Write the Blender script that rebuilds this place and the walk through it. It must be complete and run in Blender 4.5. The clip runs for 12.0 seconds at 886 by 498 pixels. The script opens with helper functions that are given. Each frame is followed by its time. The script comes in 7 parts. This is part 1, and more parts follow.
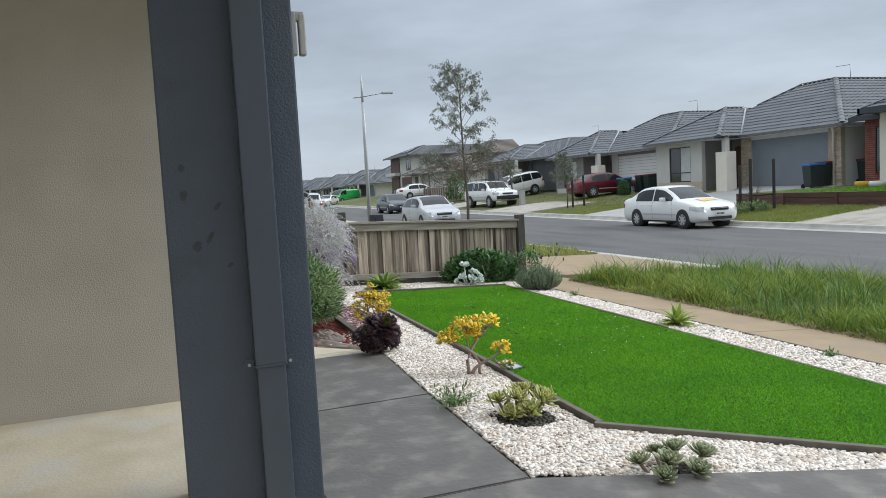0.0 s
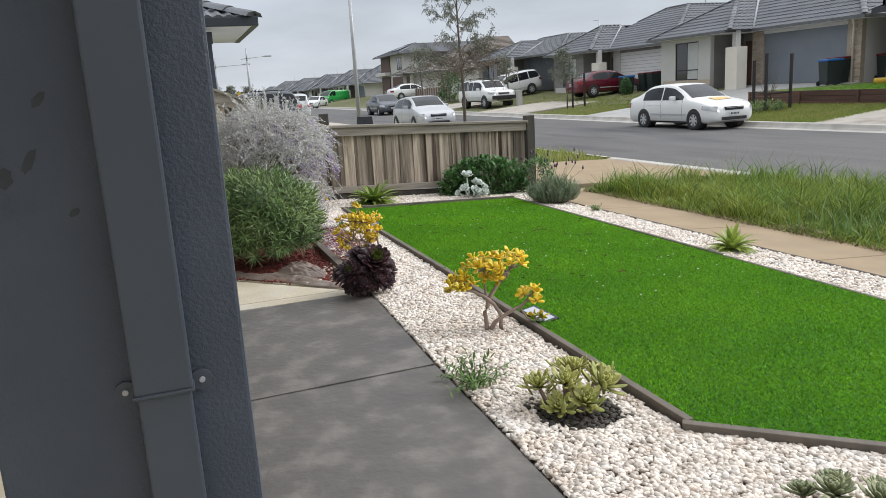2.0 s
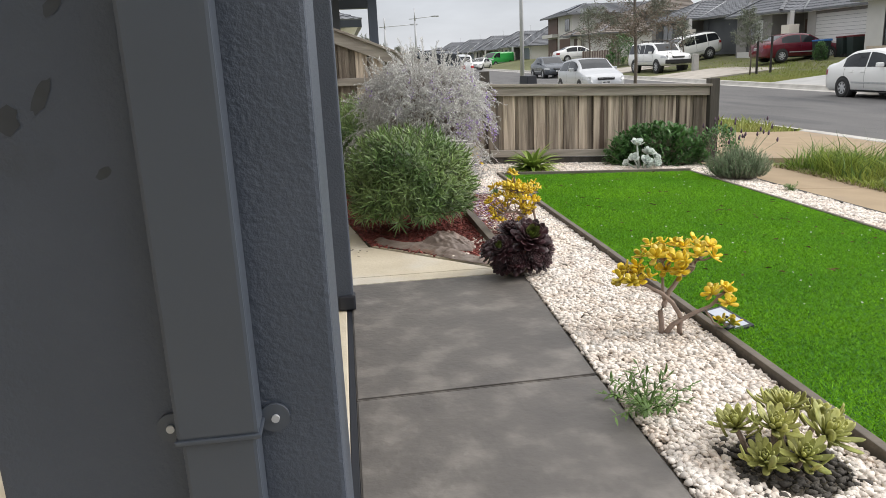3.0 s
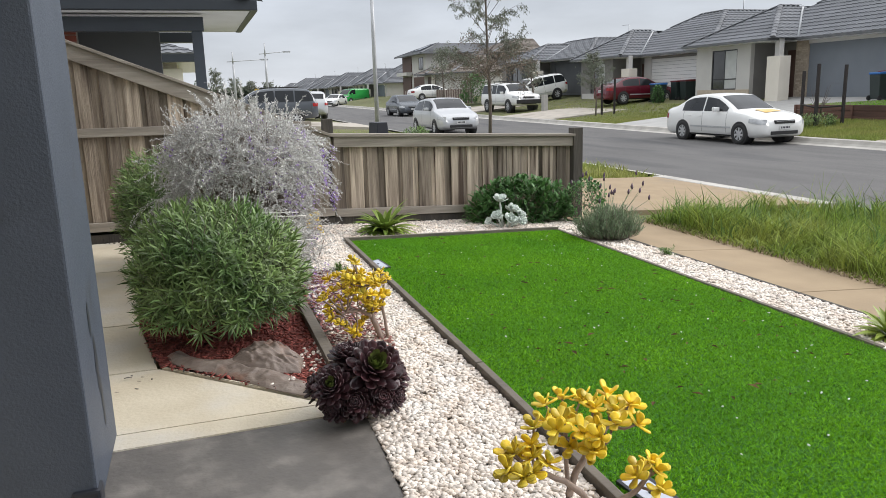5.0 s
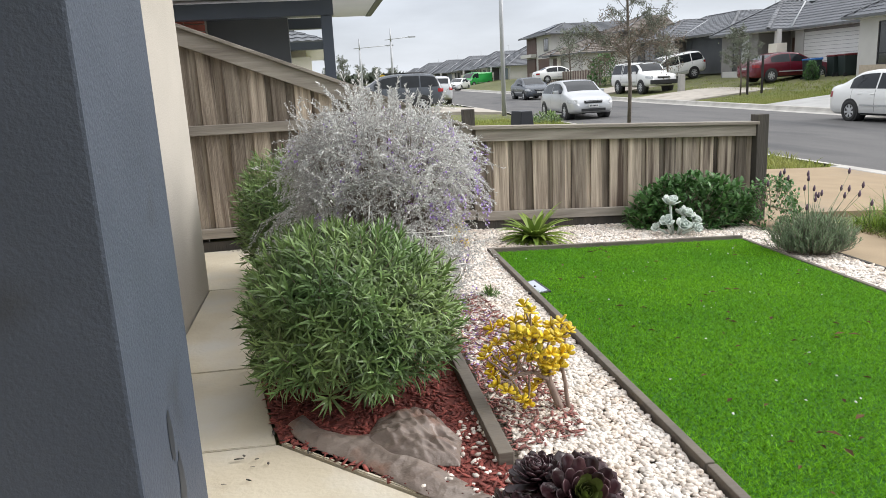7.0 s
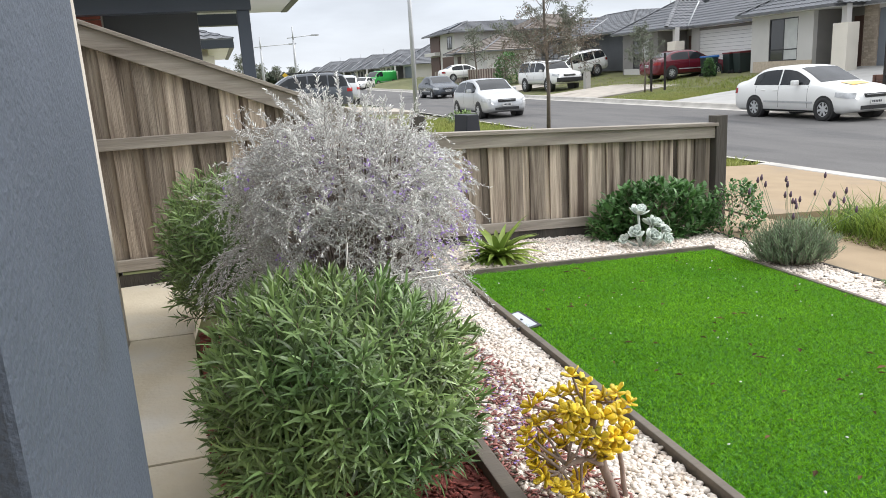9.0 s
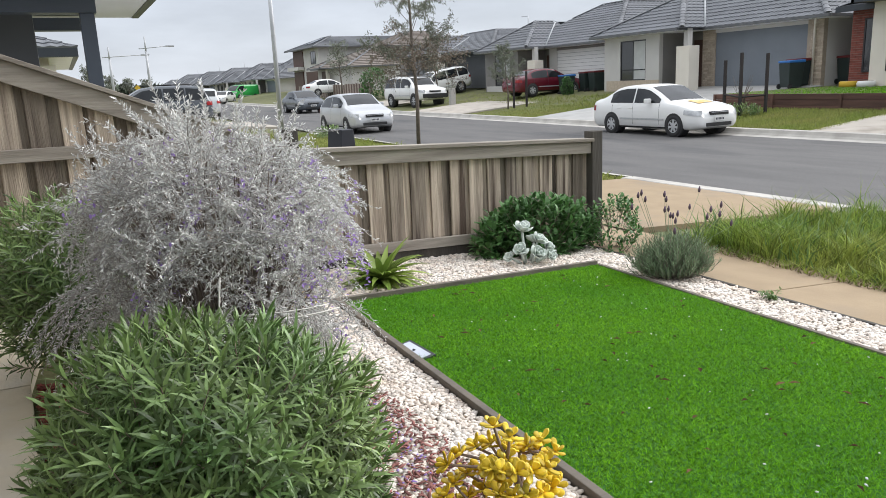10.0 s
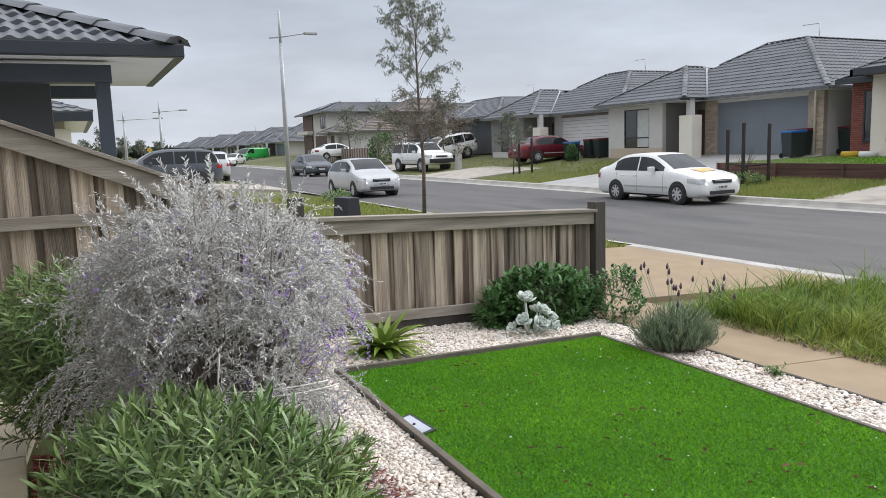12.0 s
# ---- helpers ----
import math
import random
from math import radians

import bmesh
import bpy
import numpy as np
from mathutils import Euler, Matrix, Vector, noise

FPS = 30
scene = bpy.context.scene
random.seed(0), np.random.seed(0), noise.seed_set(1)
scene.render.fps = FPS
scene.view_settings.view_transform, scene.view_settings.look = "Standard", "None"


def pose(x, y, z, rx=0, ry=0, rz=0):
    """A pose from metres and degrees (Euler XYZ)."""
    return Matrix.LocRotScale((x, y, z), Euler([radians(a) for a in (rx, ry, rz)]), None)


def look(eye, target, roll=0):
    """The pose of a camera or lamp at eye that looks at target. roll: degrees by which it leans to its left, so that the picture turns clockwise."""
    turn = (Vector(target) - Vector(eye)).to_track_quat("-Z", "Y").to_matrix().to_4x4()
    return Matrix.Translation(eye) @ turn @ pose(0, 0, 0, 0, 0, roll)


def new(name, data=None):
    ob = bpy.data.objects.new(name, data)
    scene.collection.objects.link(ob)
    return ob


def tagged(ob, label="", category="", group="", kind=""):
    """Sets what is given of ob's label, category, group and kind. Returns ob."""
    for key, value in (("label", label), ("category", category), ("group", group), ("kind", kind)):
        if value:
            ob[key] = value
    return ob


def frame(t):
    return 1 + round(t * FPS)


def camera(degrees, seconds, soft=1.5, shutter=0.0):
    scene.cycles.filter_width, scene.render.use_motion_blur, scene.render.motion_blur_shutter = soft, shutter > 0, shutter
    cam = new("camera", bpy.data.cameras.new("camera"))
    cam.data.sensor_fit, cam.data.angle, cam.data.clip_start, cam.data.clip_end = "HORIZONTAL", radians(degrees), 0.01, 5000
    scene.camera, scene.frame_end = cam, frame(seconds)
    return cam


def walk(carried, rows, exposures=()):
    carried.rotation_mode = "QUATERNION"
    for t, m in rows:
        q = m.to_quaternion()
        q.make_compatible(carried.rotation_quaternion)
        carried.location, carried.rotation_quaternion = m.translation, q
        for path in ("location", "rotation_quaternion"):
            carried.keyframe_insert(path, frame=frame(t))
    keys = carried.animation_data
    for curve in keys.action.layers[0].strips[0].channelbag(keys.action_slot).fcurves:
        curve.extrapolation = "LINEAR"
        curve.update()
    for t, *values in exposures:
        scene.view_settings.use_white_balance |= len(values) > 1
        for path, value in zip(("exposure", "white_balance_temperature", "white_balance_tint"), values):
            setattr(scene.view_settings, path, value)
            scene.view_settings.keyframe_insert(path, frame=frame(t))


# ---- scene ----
cam = camera(62.25, 12.0, 0.45)
PATH = [
    (0, (-0.008, 0.082, 1.266), (0.652, 1.963, 1.105), -3.09),
    (0.5, (0.070, 0.445, 1.294), (0.819, 2.286, 1.073), -3.11),
    (1, (0.120, 0.738, 1.282), (0.912, 2.557, 1.026), -2.52),
    (1.5, (0.244, 1.093, 1.273), (1.025, 2.905, 0.944), -3.99),
    (2, (0.358, 1.372, 1.221), (1.010, 3.214, 0.798), -3.43),
    (2.5, (0.416, 1.610, 1.192), (0.789, 3.511, 0.698), -2.69),
    (3, (0.495, 1.937, 1.153), (0.734, 3.860, 0.658), -2.60),
    (3.5, (0.627, 2.200, 1.220), (0.960, 4.119, 0.768), -2.47),
    (5.5, (0.872, 3.279, 1.247), (1.507, 5.129, 0.832), -1.58),
    (6, (0.867, 3.470, 1.242), (1.326, 5.369, 0.816), -2.43),
    (6.5, (0.901, 3.763, 1.255), (1.195, 5.691, 0.811), -3.01),
    (8.5, (0.640, 4.665, 1.333), (1.022, 6.574, 0.873), -3.08),
    (9, (0.642, 4.800, 1.326), (1.181, 6.669, 0.860), -3.39),
    (9.5, (0.615, 5.011, 1.308), (1.333, 6.819, 0.841), -2.73),
    (10, (0.667, 5.134, 1.306), (1.541, 6.878, 0.862), -2.55),
    (10.5, (0.724, 5.207, 1.305), (1.702, 6.906, 0.907), -2.41),
    (11, (0.708, 5.213, 1.315), (1.690, 6.920, 0.961), -2.11),
    (11.5, (0.727, 5.194, 1.338), (1.657, 6.936, 1.021), -1.86),
    (12, (0.681, 5.121, 1.360), (1.561, 6.895, 1.084), -1.94),
]
EXPOSURES = [(0.0, 0.05, 6000, 7), (1.5, 0.1, 6000, 8), (2.5, 0.2, 6600, 12), (3.5, 0.3, 6500, 11), (5.5, 0.25, 6400, 11), (6.5, 0.34, 6400, 11), (8.5, 0.64, 6400, 11), (10.0, 0.37, 6300, 11), (12.0, 0.2, 6250, 12)]
walk(cam, [(t, look(eye, target, roll)) for t, eye, target, roll in PATH], EXPOSURES)

# ---- world and light: bright overcast ----
world = bpy.data.worlds.new("overcast")
scene.world = world
world.use_nodes = True
wn, wl = world.node_tree.nodes, world.node_tree.links
wn.clear()
w_out = wn.new("ShaderNodeOutputWorld")
w_bg = wn.new("ShaderNodeBackground")
w_sky = wn.new("ShaderNodeTexSky")
w_sky.sky_type, w_sky.sun_disc = "NISHITA", False
w_sky.sun_elevation, w_sky.sun_rotation = radians(27), radians(94)
w_scale = wn.new("ShaderNodeVectorMath")
w_scale.operation = "SCALE"
w_scale.inputs["Scale"].default_value = 0.12
w_co = wn.new("ShaderNodeTexCoord")
w_sep = wn.new("ShaderNodeSeparateXYZ")
w_up = wn.new("ShaderNodeMapRange")
w_up.inputs["From Min"].default_value, w_up.inputs["From Max"].default_value = -0.02, 0.9
w_ramp = wn.new("ShaderNodeValToRGB")
w_ramp.color_ramp.elements[0].color = (0.60, 0.63, 0.67, 1)
w_ramp.color_ramp.elements[1].color = (1.62, 1.64, 1.66, 1)
w_mid = w_ramp.color_ramp.elements.new(0.3)
w_mid.color = (0.47, 0.505, 0.56, 1)
w_map = wn.new("ShaderNodeMapping")
w_map.inputs["Scale"].default_value = (1.3, 1.3, 5.0)
w_noise = wn.new("ShaderNodeTexNoise")
w_noise.inputs["Scale"].default_value, w_noise.inputs["Detail"].default_value = 2.2, 7
w_noise.inputs["Roughness"].default_value = 0.55
w_cl = wn.new("ShaderNodeMapRange")
w_cl.inputs["From Min"].default_value, w_cl.inputs["From Max"].default_value = 0.3, 0.72
w_cl.inputs["To Min"].default_value, w_cl.inputs["To Max"].default_value = 0.82, 1.2
w_mul = wn.new("ShaderNodeVectorMath")
w_mul.operation = "SCALE"
w_mix = wn.new("ShaderNodeMix")
w_mix.data_type = "RGBA"
w_mix.inputs["Factor"].default_value = 0.93
wl.new(w_co.outputs["Generated"], w_sep.inputs[0])
wl.new(w_sep.outputs["Z"], w_up.inputs["Value"])
wl.new(w_up.outputs["Result"], w_ramp.inputs["Fac"])
wl.new(w_co.outputs["Generated"], w_map.inputs["Vector"])
wl.new(w_map.outputs["Vector"], w_noise.inputs["Vector"])
wl.new(w_noise.outputs["Fac"], w_cl.inputs["Value"])
wl.new(w_ramp.outputs["Color"], w_mul.inputs[0])
wl.new(w_cl.outputs["Result"], w_mul.inputs["Scale"])
wl.new(w_sky.outputs["Color"], w_scale.inputs[0])
wl.new(w_scale.outputs["Vector"], w_mix.inputs["A"])
wl.new(w_mul.outputs["Vector"], w_mix.inputs["B"])
wl.new(w_mix.outputs["Result"], w_bg.inputs["Color"])
wl.new(w_bg.outputs["Background"], w_out.inputs["Surface"])
w_bg.inputs["Strength"].default_value = 1.0

sun_data = bpy.data.lights.new("sun", "SUN")
sun_data.energy, sun_data.angle, sun_data.color = 2.55, radians(35), (1.0, 0.97, 0.93)
sun = new("sun", sun_data)
sun.matrix_world = look((22, 1.5, 11), (1, 3, 0))

# ---- materials ----
def mat(name, color, rough=0.7, color2=None, scale=8.0, detail=6, bump=0.0, bump_scale=60.0, metal=0.0, spec=0.5,
        stain=None, stain_scale=1.2, stain_low=0.5, stain_high=0.7, rand=0.0, stretch=(1, 1, 1), island=False, trans=0.0, bump_dist=0.01):
    """A surface with two scales of colour variation, fine relief and, where wanted, random tone per piece."""
    m = bpy.data.materials.new(name)
    m.use_nodes = True
    n, l = m.node_tree.nodes, m.node_tree.links
    b = n["Principled BSDF"]
    b.inputs["Roughness"].default_value = rough
    b.inputs["Metallic"].default_value = metal
    b.inputs["Specular IOR Level"].default_value = spec
    co = n.new("ShaderNodeTexCoord")
    mp = n.new("ShaderNodeMapping")
    mp.inputs["Scale"].default_value = stretch
    l.new(co.outputs["Object"], mp.inputs["Vector"])
    if rand and not island:
        # each piece takes its own stretch of the grain
        oi = n.new("ShaderNodeObjectInfo")
        sh = n.new("ShaderNodeVectorMath")
        sh.operation = "SCALE"
        sh.inputs[0].default_value = (53, 41, 67)
        l.new(oi.outputs["Random"], sh.inputs["Scale"])
        l.new(sh.outputs["Vector"], mp.inputs["Location"])
    no = n.new("ShaderNodeTexNoise")
    no.inputs["Scale"].default_value, no.inputs["Detail"].default_value = scale, detail
    l.new(mp.outputs["Vector"], no.inputs["Vector"])
    mr = n.new("ShaderNodeMapRange")
    mr.inputs["From Min"].default_value, mr.inputs["From Max"].default_value = 0.3, 0.7
    l.new(no.outputs["Fac"], mr.inputs["Value"])
    mx = n.new("ShaderNodeMix")
    mx.data_type = "RGBA"
    mx.inputs["A"].default_value = (*color, 1)
    mx.inputs["B"].default_value = (*(color2 or [c * 0.82 for c in color]), 1)
    l.new(mr.outputs["Result"], mx.inputs["Factor"])
    col = mx.outputs["Result"]
    if stain:
        n2 = n.new("ShaderNodeTexNoise")
        n2.inputs["Scale"].default_value, n2.inputs["Detail"].default_value = stain_scale, 5
        l.new(mp.outputs["Vector"], n2.inputs["Vector"])
        r2 = n.new("ShaderNodeMapRange")
        r2.inputs["From Min"].default_value, r2.inputs["From Max"].default_value = stain_low, stain_high
        l.new(n2.outputs["Fac"], r2.inputs["Value"])
        m2 = n.new("ShaderNodeMix")
        m2.data_type = "RGBA"
        m2.inputs["B"].default_value = (*stain, 1)
        l.new(r2.outputs["Result"], m2.inputs["Factor"])
        l.new(col, m2.inputs["A"])
        col = m2.outputs["Result"]
    if rand:
        if island:
            g = n.new("ShaderNodeNewGeometry")
            src = g.outputs["Random Per Island"]
        else:
            g = n.new("ShaderNodeObjectInfo")
            src = g.outputs["Random"]
        r3 = n.new("ShaderNodeMapRange")
        r3.inputs["To Min"].default_value, r3.inputs["To Max"].default_value = 1 - rand, 1 + rand
        l.new(src, r3.inputs["Value"])
        hs = n.new("ShaderNodeHueSaturation")
        l.new(r3.outputs["Result"], hs.inputs["Value"])
        l.new(col, hs.inputs["Color"])
        col = hs.outputs["Color"]
    l.new(col, b.inputs["Base Color"])
    if bump:
        n3 = n.new("ShaderNodeTexNoise")
        n3.inputs["Scale"].default_value, n3.inputs["Detail"].default_value = bump_scale, 4
        l.new(mp.outputs["Vector"], n3.inputs["Vector"])
        bp = n.new("ShaderNodeBump")
        bp.inputs["Strength"].default_value, bp.inputs["Distance"].default_value = bump, bump_dist
        l.new(n3.outputs["Fac"], bp.inputs["Height"])
        l.new(bp.outputs["Normal"], b.inputs["Normal"])
    if trans:
        b.inputs["Subsurface Weight"].default_value = 0
        tr = n.new("ShaderNodeBsdfTranslucent")
        l.new(col, tr.inputs["Color"])
        ms = n.new("ShaderNodeMixShader")
        ms.inputs["Fac"].default_value = trans
        l.new(b.outputs["BSDF"], ms.inputs[1])
        l.new(tr.outputs["BSDF"], ms.inputs[2])
        l.new(ms.outputs["Shader"], n["Material Output"].inputs["Surface"])
    return m


M = {}
M["charcoal"] = mat("charcoal_render_paint", (0.061, 0.074, 0.099), 0.55, (0.051, 0.063, 0.085), 5, bump=0.5, bump_scale=115, bump_dist=0.006, stain=(0.042, 0.049, 0.061), stain_scale=2.6, stain_low=0.62, stain_high=0.74)
M["pipe"] = mat("charcoal_pipe_paint", (0.060, 0.072, 0.092), 0.42, (0.053, 0.064, 0.082), 3, bump=0.05, bump_scale=30)
M["cream_wall"] = mat("cream_render", (0.50, 0.46, 0.40), 0.85, (0.455, 0.42, 0.365), 2.5, bump=0.35, bump_scale=120, stain=(0.42, 0.385, 0.33), stain_scale=0.9)
M["white_trim"] = mat("white_trim_paint", (0.72, 0.71, 0.68), 0.5, (0.66, 0.65, 0.62), 6)
M["soffit"] = mat("soffit_paint", (0.79, 0.80, 0.83), 0.8, (0.74, 0.75, 0.78), 2)
M["conc_dark"] = mat("dark_coated_concrete", (0.102, 0.094, 0.086), 0.55, (0.145, 0.132, 0.118), 6, 14, bump=0.9, bump_scale=30, stain=(0.25, 0.23, 0.205), stain_scale=6, stain_low=0.5, stain_high=0.85, bump_dist=0.004)
M["conc_cream"] = mat("pale_concrete", (0.62, 0.555, 0.43), 0.8, (0.50, 0.435, 0.32), 3, 8, bump=0.3, bump_scale=50, stain=(0.56, 0.53, 0.47), stain_scale=2.0)
M["conc_path"] = mat("tan_footpath_concrete", (0.335, 0.255, 0.162), 0.85, (0.28, 0.21, 0.133), 3, 8, spec=0.3, bump=0.3, bump_scale=60, stain=(0.275, 0.215, 0.148), stain_scale=1.1, stain_low=0.55)
M["conc_far"] = mat("weathered_pale_concrete", (0.44, 0.40, 0.345), 0.88, (0.36, 0.325, 0.28), 1.6, 8, bump=0.3, bump_scale=40, stain=(0.27, 0.24, 0.20), stain_scale=0.8, stain_low=0.52)
M["conc_kerb"] = mat("kerb_concrete", (0.50, 0.48, 0.44), 0.85, (0.34, 0.32, 0.29), 2, bump=0.3, bump_scale=40)
M["conc_grey"] = mat("pale_grey_driveway_concrete", (0.40, 0.395, 0.38), 0.85, (0.33, 0.325, 0.31), 2, bump=0.2, bump_scale=30)
M["asphalt"] = mat("worn_asphalt", (0.122, 0.118, 0.114), 0.85, (0.090, 0.087, 0.085), 1.2, 9, bump=0.5, bump_scale=90, stain=(0.055, 0.055, 0.058), stain_scale=0.5, stain_low=0.55, stain_high=0.75, stretch=(1.6, 0.35, 1))
M["asphalt_dark"] = mat("fresh_asphalt_strip", (0.075, 0.073, 0.072), 0.85, (0.105, 0.102, 0.10), 1.6, 9, bump=0.5, bump_scale=90, stretch=(1.6, 0.5, 1))
M["soil"] = mat("soil_and_grass_ground", (0.115, 0.13, 0.045), 0.95, (0.16, 0.15, 0.07), 3, bump=0.6, bump_scale=18, stain=(0.08, 0.10, 0.03), stain_scale=0.7)
M["bed_soil"] = mat("bed_soil", (0.40, 0.35, 0.29), 0.95, (0.22, 0.185, 0.15), 25, bump=0.8, bump_scale=60)
M["pebble"] = mat("white_pebble", (0.74, 0.69, 0.63), 0.6, (0.58, 0.485, 0.40), 9, rand=0.33, island=True, bump=0.1, bump_scale=120)
M["mulch"] = mat("red_bark_mulch", (0.27, 0.066, 0.050), 0.9, (0.14, 0.038, 0.03), 30, rand=0.45, island=True, stretch=(1, 1, 1))
M["mulch_dull"] = mat("faded_bark_chip", (0.30, 0.125, 0.105), 0.9, (0.17, 0.07, 0.06), 30, rand=0.5, island=True)
M["turf_base"] = mat("turf_backing", (0.05, 0.19, 0.012), 0.95, (0.03, 0.13, 0.01), 60, bump=0.9, bump_scale=220)
# the dark speckle paints shaded gaps between tufts into the blade colour
M["turf"] = mat("turf_blade", (0.19, 0.44, 0.010), 0.6, (0.12, 0.335, 0.011), 1.4, rand=0.5, island=True, trans=0.35, spec=0.2, stain=(0.05, 0.165, 0.006), stain_scale=75, stain_low=0.52, stain_high=0.60)
M["grass"] = mat("verge_grass_blade", (0.125, 0.225, 0.03), 0.65, (0.265, 0.295, 0.06), 1.1, rand=0.6, island=True, trans=0.3, spec=0.25)
M["straw"] = mat("dry_straw", (0.30, 0.23, 0.13), 0.85, (0.17, 0.125, 0.07), 2, rand=0.5, island=True)
M["grass_short"] = mat("short_grass_blade", (0.22, 0.285, 0.055), 0.7, (0.31, 0.31, 0.095), 0.8, rand=0.3, island=True, trans=0.3)
M["timber_edge"] = mat("grey_sleeper_timber", (0.17, 0.145, 0.115), 0.85, (0.11, 0.095, 0.08), 6, stretch=(1, 0.15, 1), bump=0.5, bump_scale=40)
M["paling"] = mat("weathered_paling", (0.54, 0.455, 0.36), 0.9, (0.20, 0.155, 0.12), 5, 10, stretch=(5.5, 5.5, 0.26), bump=0.9, bump_scale=34, rand=0.55, stain=(0.075, 0.052, 0.038), stain_scale=2.2, stain_low=0.53, stain_high=0.66)
M["rail"] = mat("weathered_rail", (0.41, 0.37, 0.315), 0.9, (0.22, 0.19, 0.16), 8, 9, stretch=(0.18, 2.4, 2.4), bump=0.5, bump_scale=40, rand=0.15)
M["post_dark"] = mat("dark_fence_post", (0.085, 0.075, 0.062), 0.9, (0.05, 0.045, 0.04), 8, stretch=(2, 2, 0.25), bump=0.6, bump_scale=40)
M["green_leaf"] = mat("narrow_green_leaf", (0.225, 0.305, 0.105), 0.42, (0.092, 0.175, 0.052), 3.5, rand=0.6, island=True, trans=0.18)
M["grey_leaf"] = mat("silver_grey_leaf", (0.78, 0.78, 0.755), 0.75, (0.55, 0.55, 0.535), 4, rand=0.4, island=True, trans=0.3)
M["grey_twig"] = mat("pale_dry_twig", (0.30, 0.25, 0.205), 0.9, (0.13, 0.105, 0.09), 12)
M["grey_shoot"] = mat("felted_pale_shoot", (0.52, 0.50, 0.47), 0.85, (0.33, 0.305, 0.28), 9)
M["purple"] = mat("violet_petal", (0.33, 0.21, 0.58), 0.6, (0.42, 0.29, 0.64), 20, rand=0.25, island=True, trans=0.3)
M["yellow_leaf"] = mat("yellow_succulent_leaf", (0.88, 0.60, 0.02), 0.38, (0.72, 0.56, 0.05), 9, rand=0.3, island=True, trans=0.1, stain=(0.36, 0.38, 0.05), stain_scale=6, stain_low=0.6)
M["jade_stem"] = mat("jade_stem_bark", (0.34, 0.26, 0.215), 0.8, (0.25, 0.185, 0.15), 20, bump=0.3, bump_scale=60)
M["aeonium"] = mat("dark_rosette_leaf", (0.078, 0.031, 0.036), 0.32, (0.030, 0.015, 0.018), 12, rand=0.5, island=True)
M["aeonium_core"] = mat("green_rosette_core", (0.17, 0.23, 0.05), 0.4, (0.085, 0.085, 0.03), 14, rand=0.3, island=True)
M["succulent"] = mat("pale_succulent_leaf", (0.45, 0.44, 0.13), 0.5, (0.30, 0.33, 0.10), 8, rand=0.3, island=True)
M["succulent_blue"] = mat("blue_green_succulent_leaf", (0.31, 0.32, 0.17), 0.5, (0.20, 0.24, 0.13), 8, rand=0.25, island=True)
M["silver_plant"] = mat("silver_succulent_leaf", (0.60, 0.65, 0.60), 0.7, (0.48, 0.54, 0.49), 8, rand=0.12, island=True)
M["strap_leaf"] = mat("strap_leaf", (0.15, 0.25, 0.045), 0.4, (0.27, 0.34, 0.065), 5, rand=0.4, island=True, trans=0.2)
M["strap_pale"] = mat("pale_strap_leaf", (0.36, 0.44, 0.09), 0.45, (0.27, 0.36, 0.07), 5, rand=0.3, island=True, trans=0.25)
M["mint_leaf"] = mat("broad_green_leaf", (0.10, 0.22, 0.06), 0.5, (0.065, 0.15, 0.045), 6, rand=0.35, island=True, trans=0.2)
M["lavender"] = mat("lavender_foliage", (0.23, 0.30, 0.17), 0.7, (0.13, 0.185, 0.105), 6, rand=0.3, island=True, trans=0.2)
M["lavender_head"] = mat("dried_lavender_head", (0.12, 0.075, 0.11), 0.8, (0.08, 0.05, 0.07), 20)
M["weed"] = mat("weed_leaf", (0.14, 0.24, 0.06), 0.6, (0.10, 0.17, 0.045), 8, rand=0.3, island=True, trans=0.2)
M["gum_leaf"] = mat("grey_gum_leaf", (0.20, 0.225, 0.165), 0.6, (0.15, 0.16, 0.12), 2, rand=0.35, island=True, trans=0.3)
M["rust_leaf"] = mat("rusty_gum_leaf", (0.21, 0.155, 0.115), 0.65, (0.155, 0.125, 0.09), 2, rand=0.35, island=True, trans=0.2)
M["bark"] = mat("grey_bark", (0.17, 0.14, 0.115), 0.9, (0.10, 0.085, 0.07), 9, bump=0.5, bump_scale=40)
M["sack"] = mat("dusty_plastic_sack", (0.34, 0.28, 0.24), 0.3, (0.23, 0.175, 0.145), 7, bump=0.7, bump_scale=18, bump_dist=0.02, stain=(0.30, 0.16, 0.11), stain_scale=4, stain_low=0.56, trans=0.25)
M["tile"] = mat("dark_concrete_roof_tile", (0.155, 0.162, 0.175), 0.72, (0.12, 0.126, 0.137), 1.5, rand=0.12, island=True, bump=0.2, bump_scale=20)
M["tile_piece"] = mat("dark_concrete_tile_piece", (0.15, 0.158, 0.172), 0.68, (0.115, 0.122, 0.134), 2.5, rand=0.10, bump=0.2, bump_scale=30)
M["tile_brown"] = mat("brown_concrete_roof_tile", (0.215, 0.185, 0.16), 0.8, (0.165, 0.14, 0.12), 1.5, rand=0.12, island=True)
M["ridge"] = mat("ridge_tile", (0.185, 0.19, 0.20), 0.95, (0.145, 0.15, 0.16), 4, spec=0.12, rand=0.2, island=True)
M["gutter"] = mat("dark_gutter_metal", (0.035, 0.042, 0.052), 0.4, (0.03, 0.036, 0.044), 3)
M["gutter_grey"] = mat("grey_gutter_metal", (0.085, 0.088, 0.092), 0.45, (0.13, 0.135, 0.14), 3)
M["valley"] = mat("galvanised_flashing", (0.40, 0.41, 0.42), 0.7, (0.34, 0.35, 0.36), 3, spec=0.2)
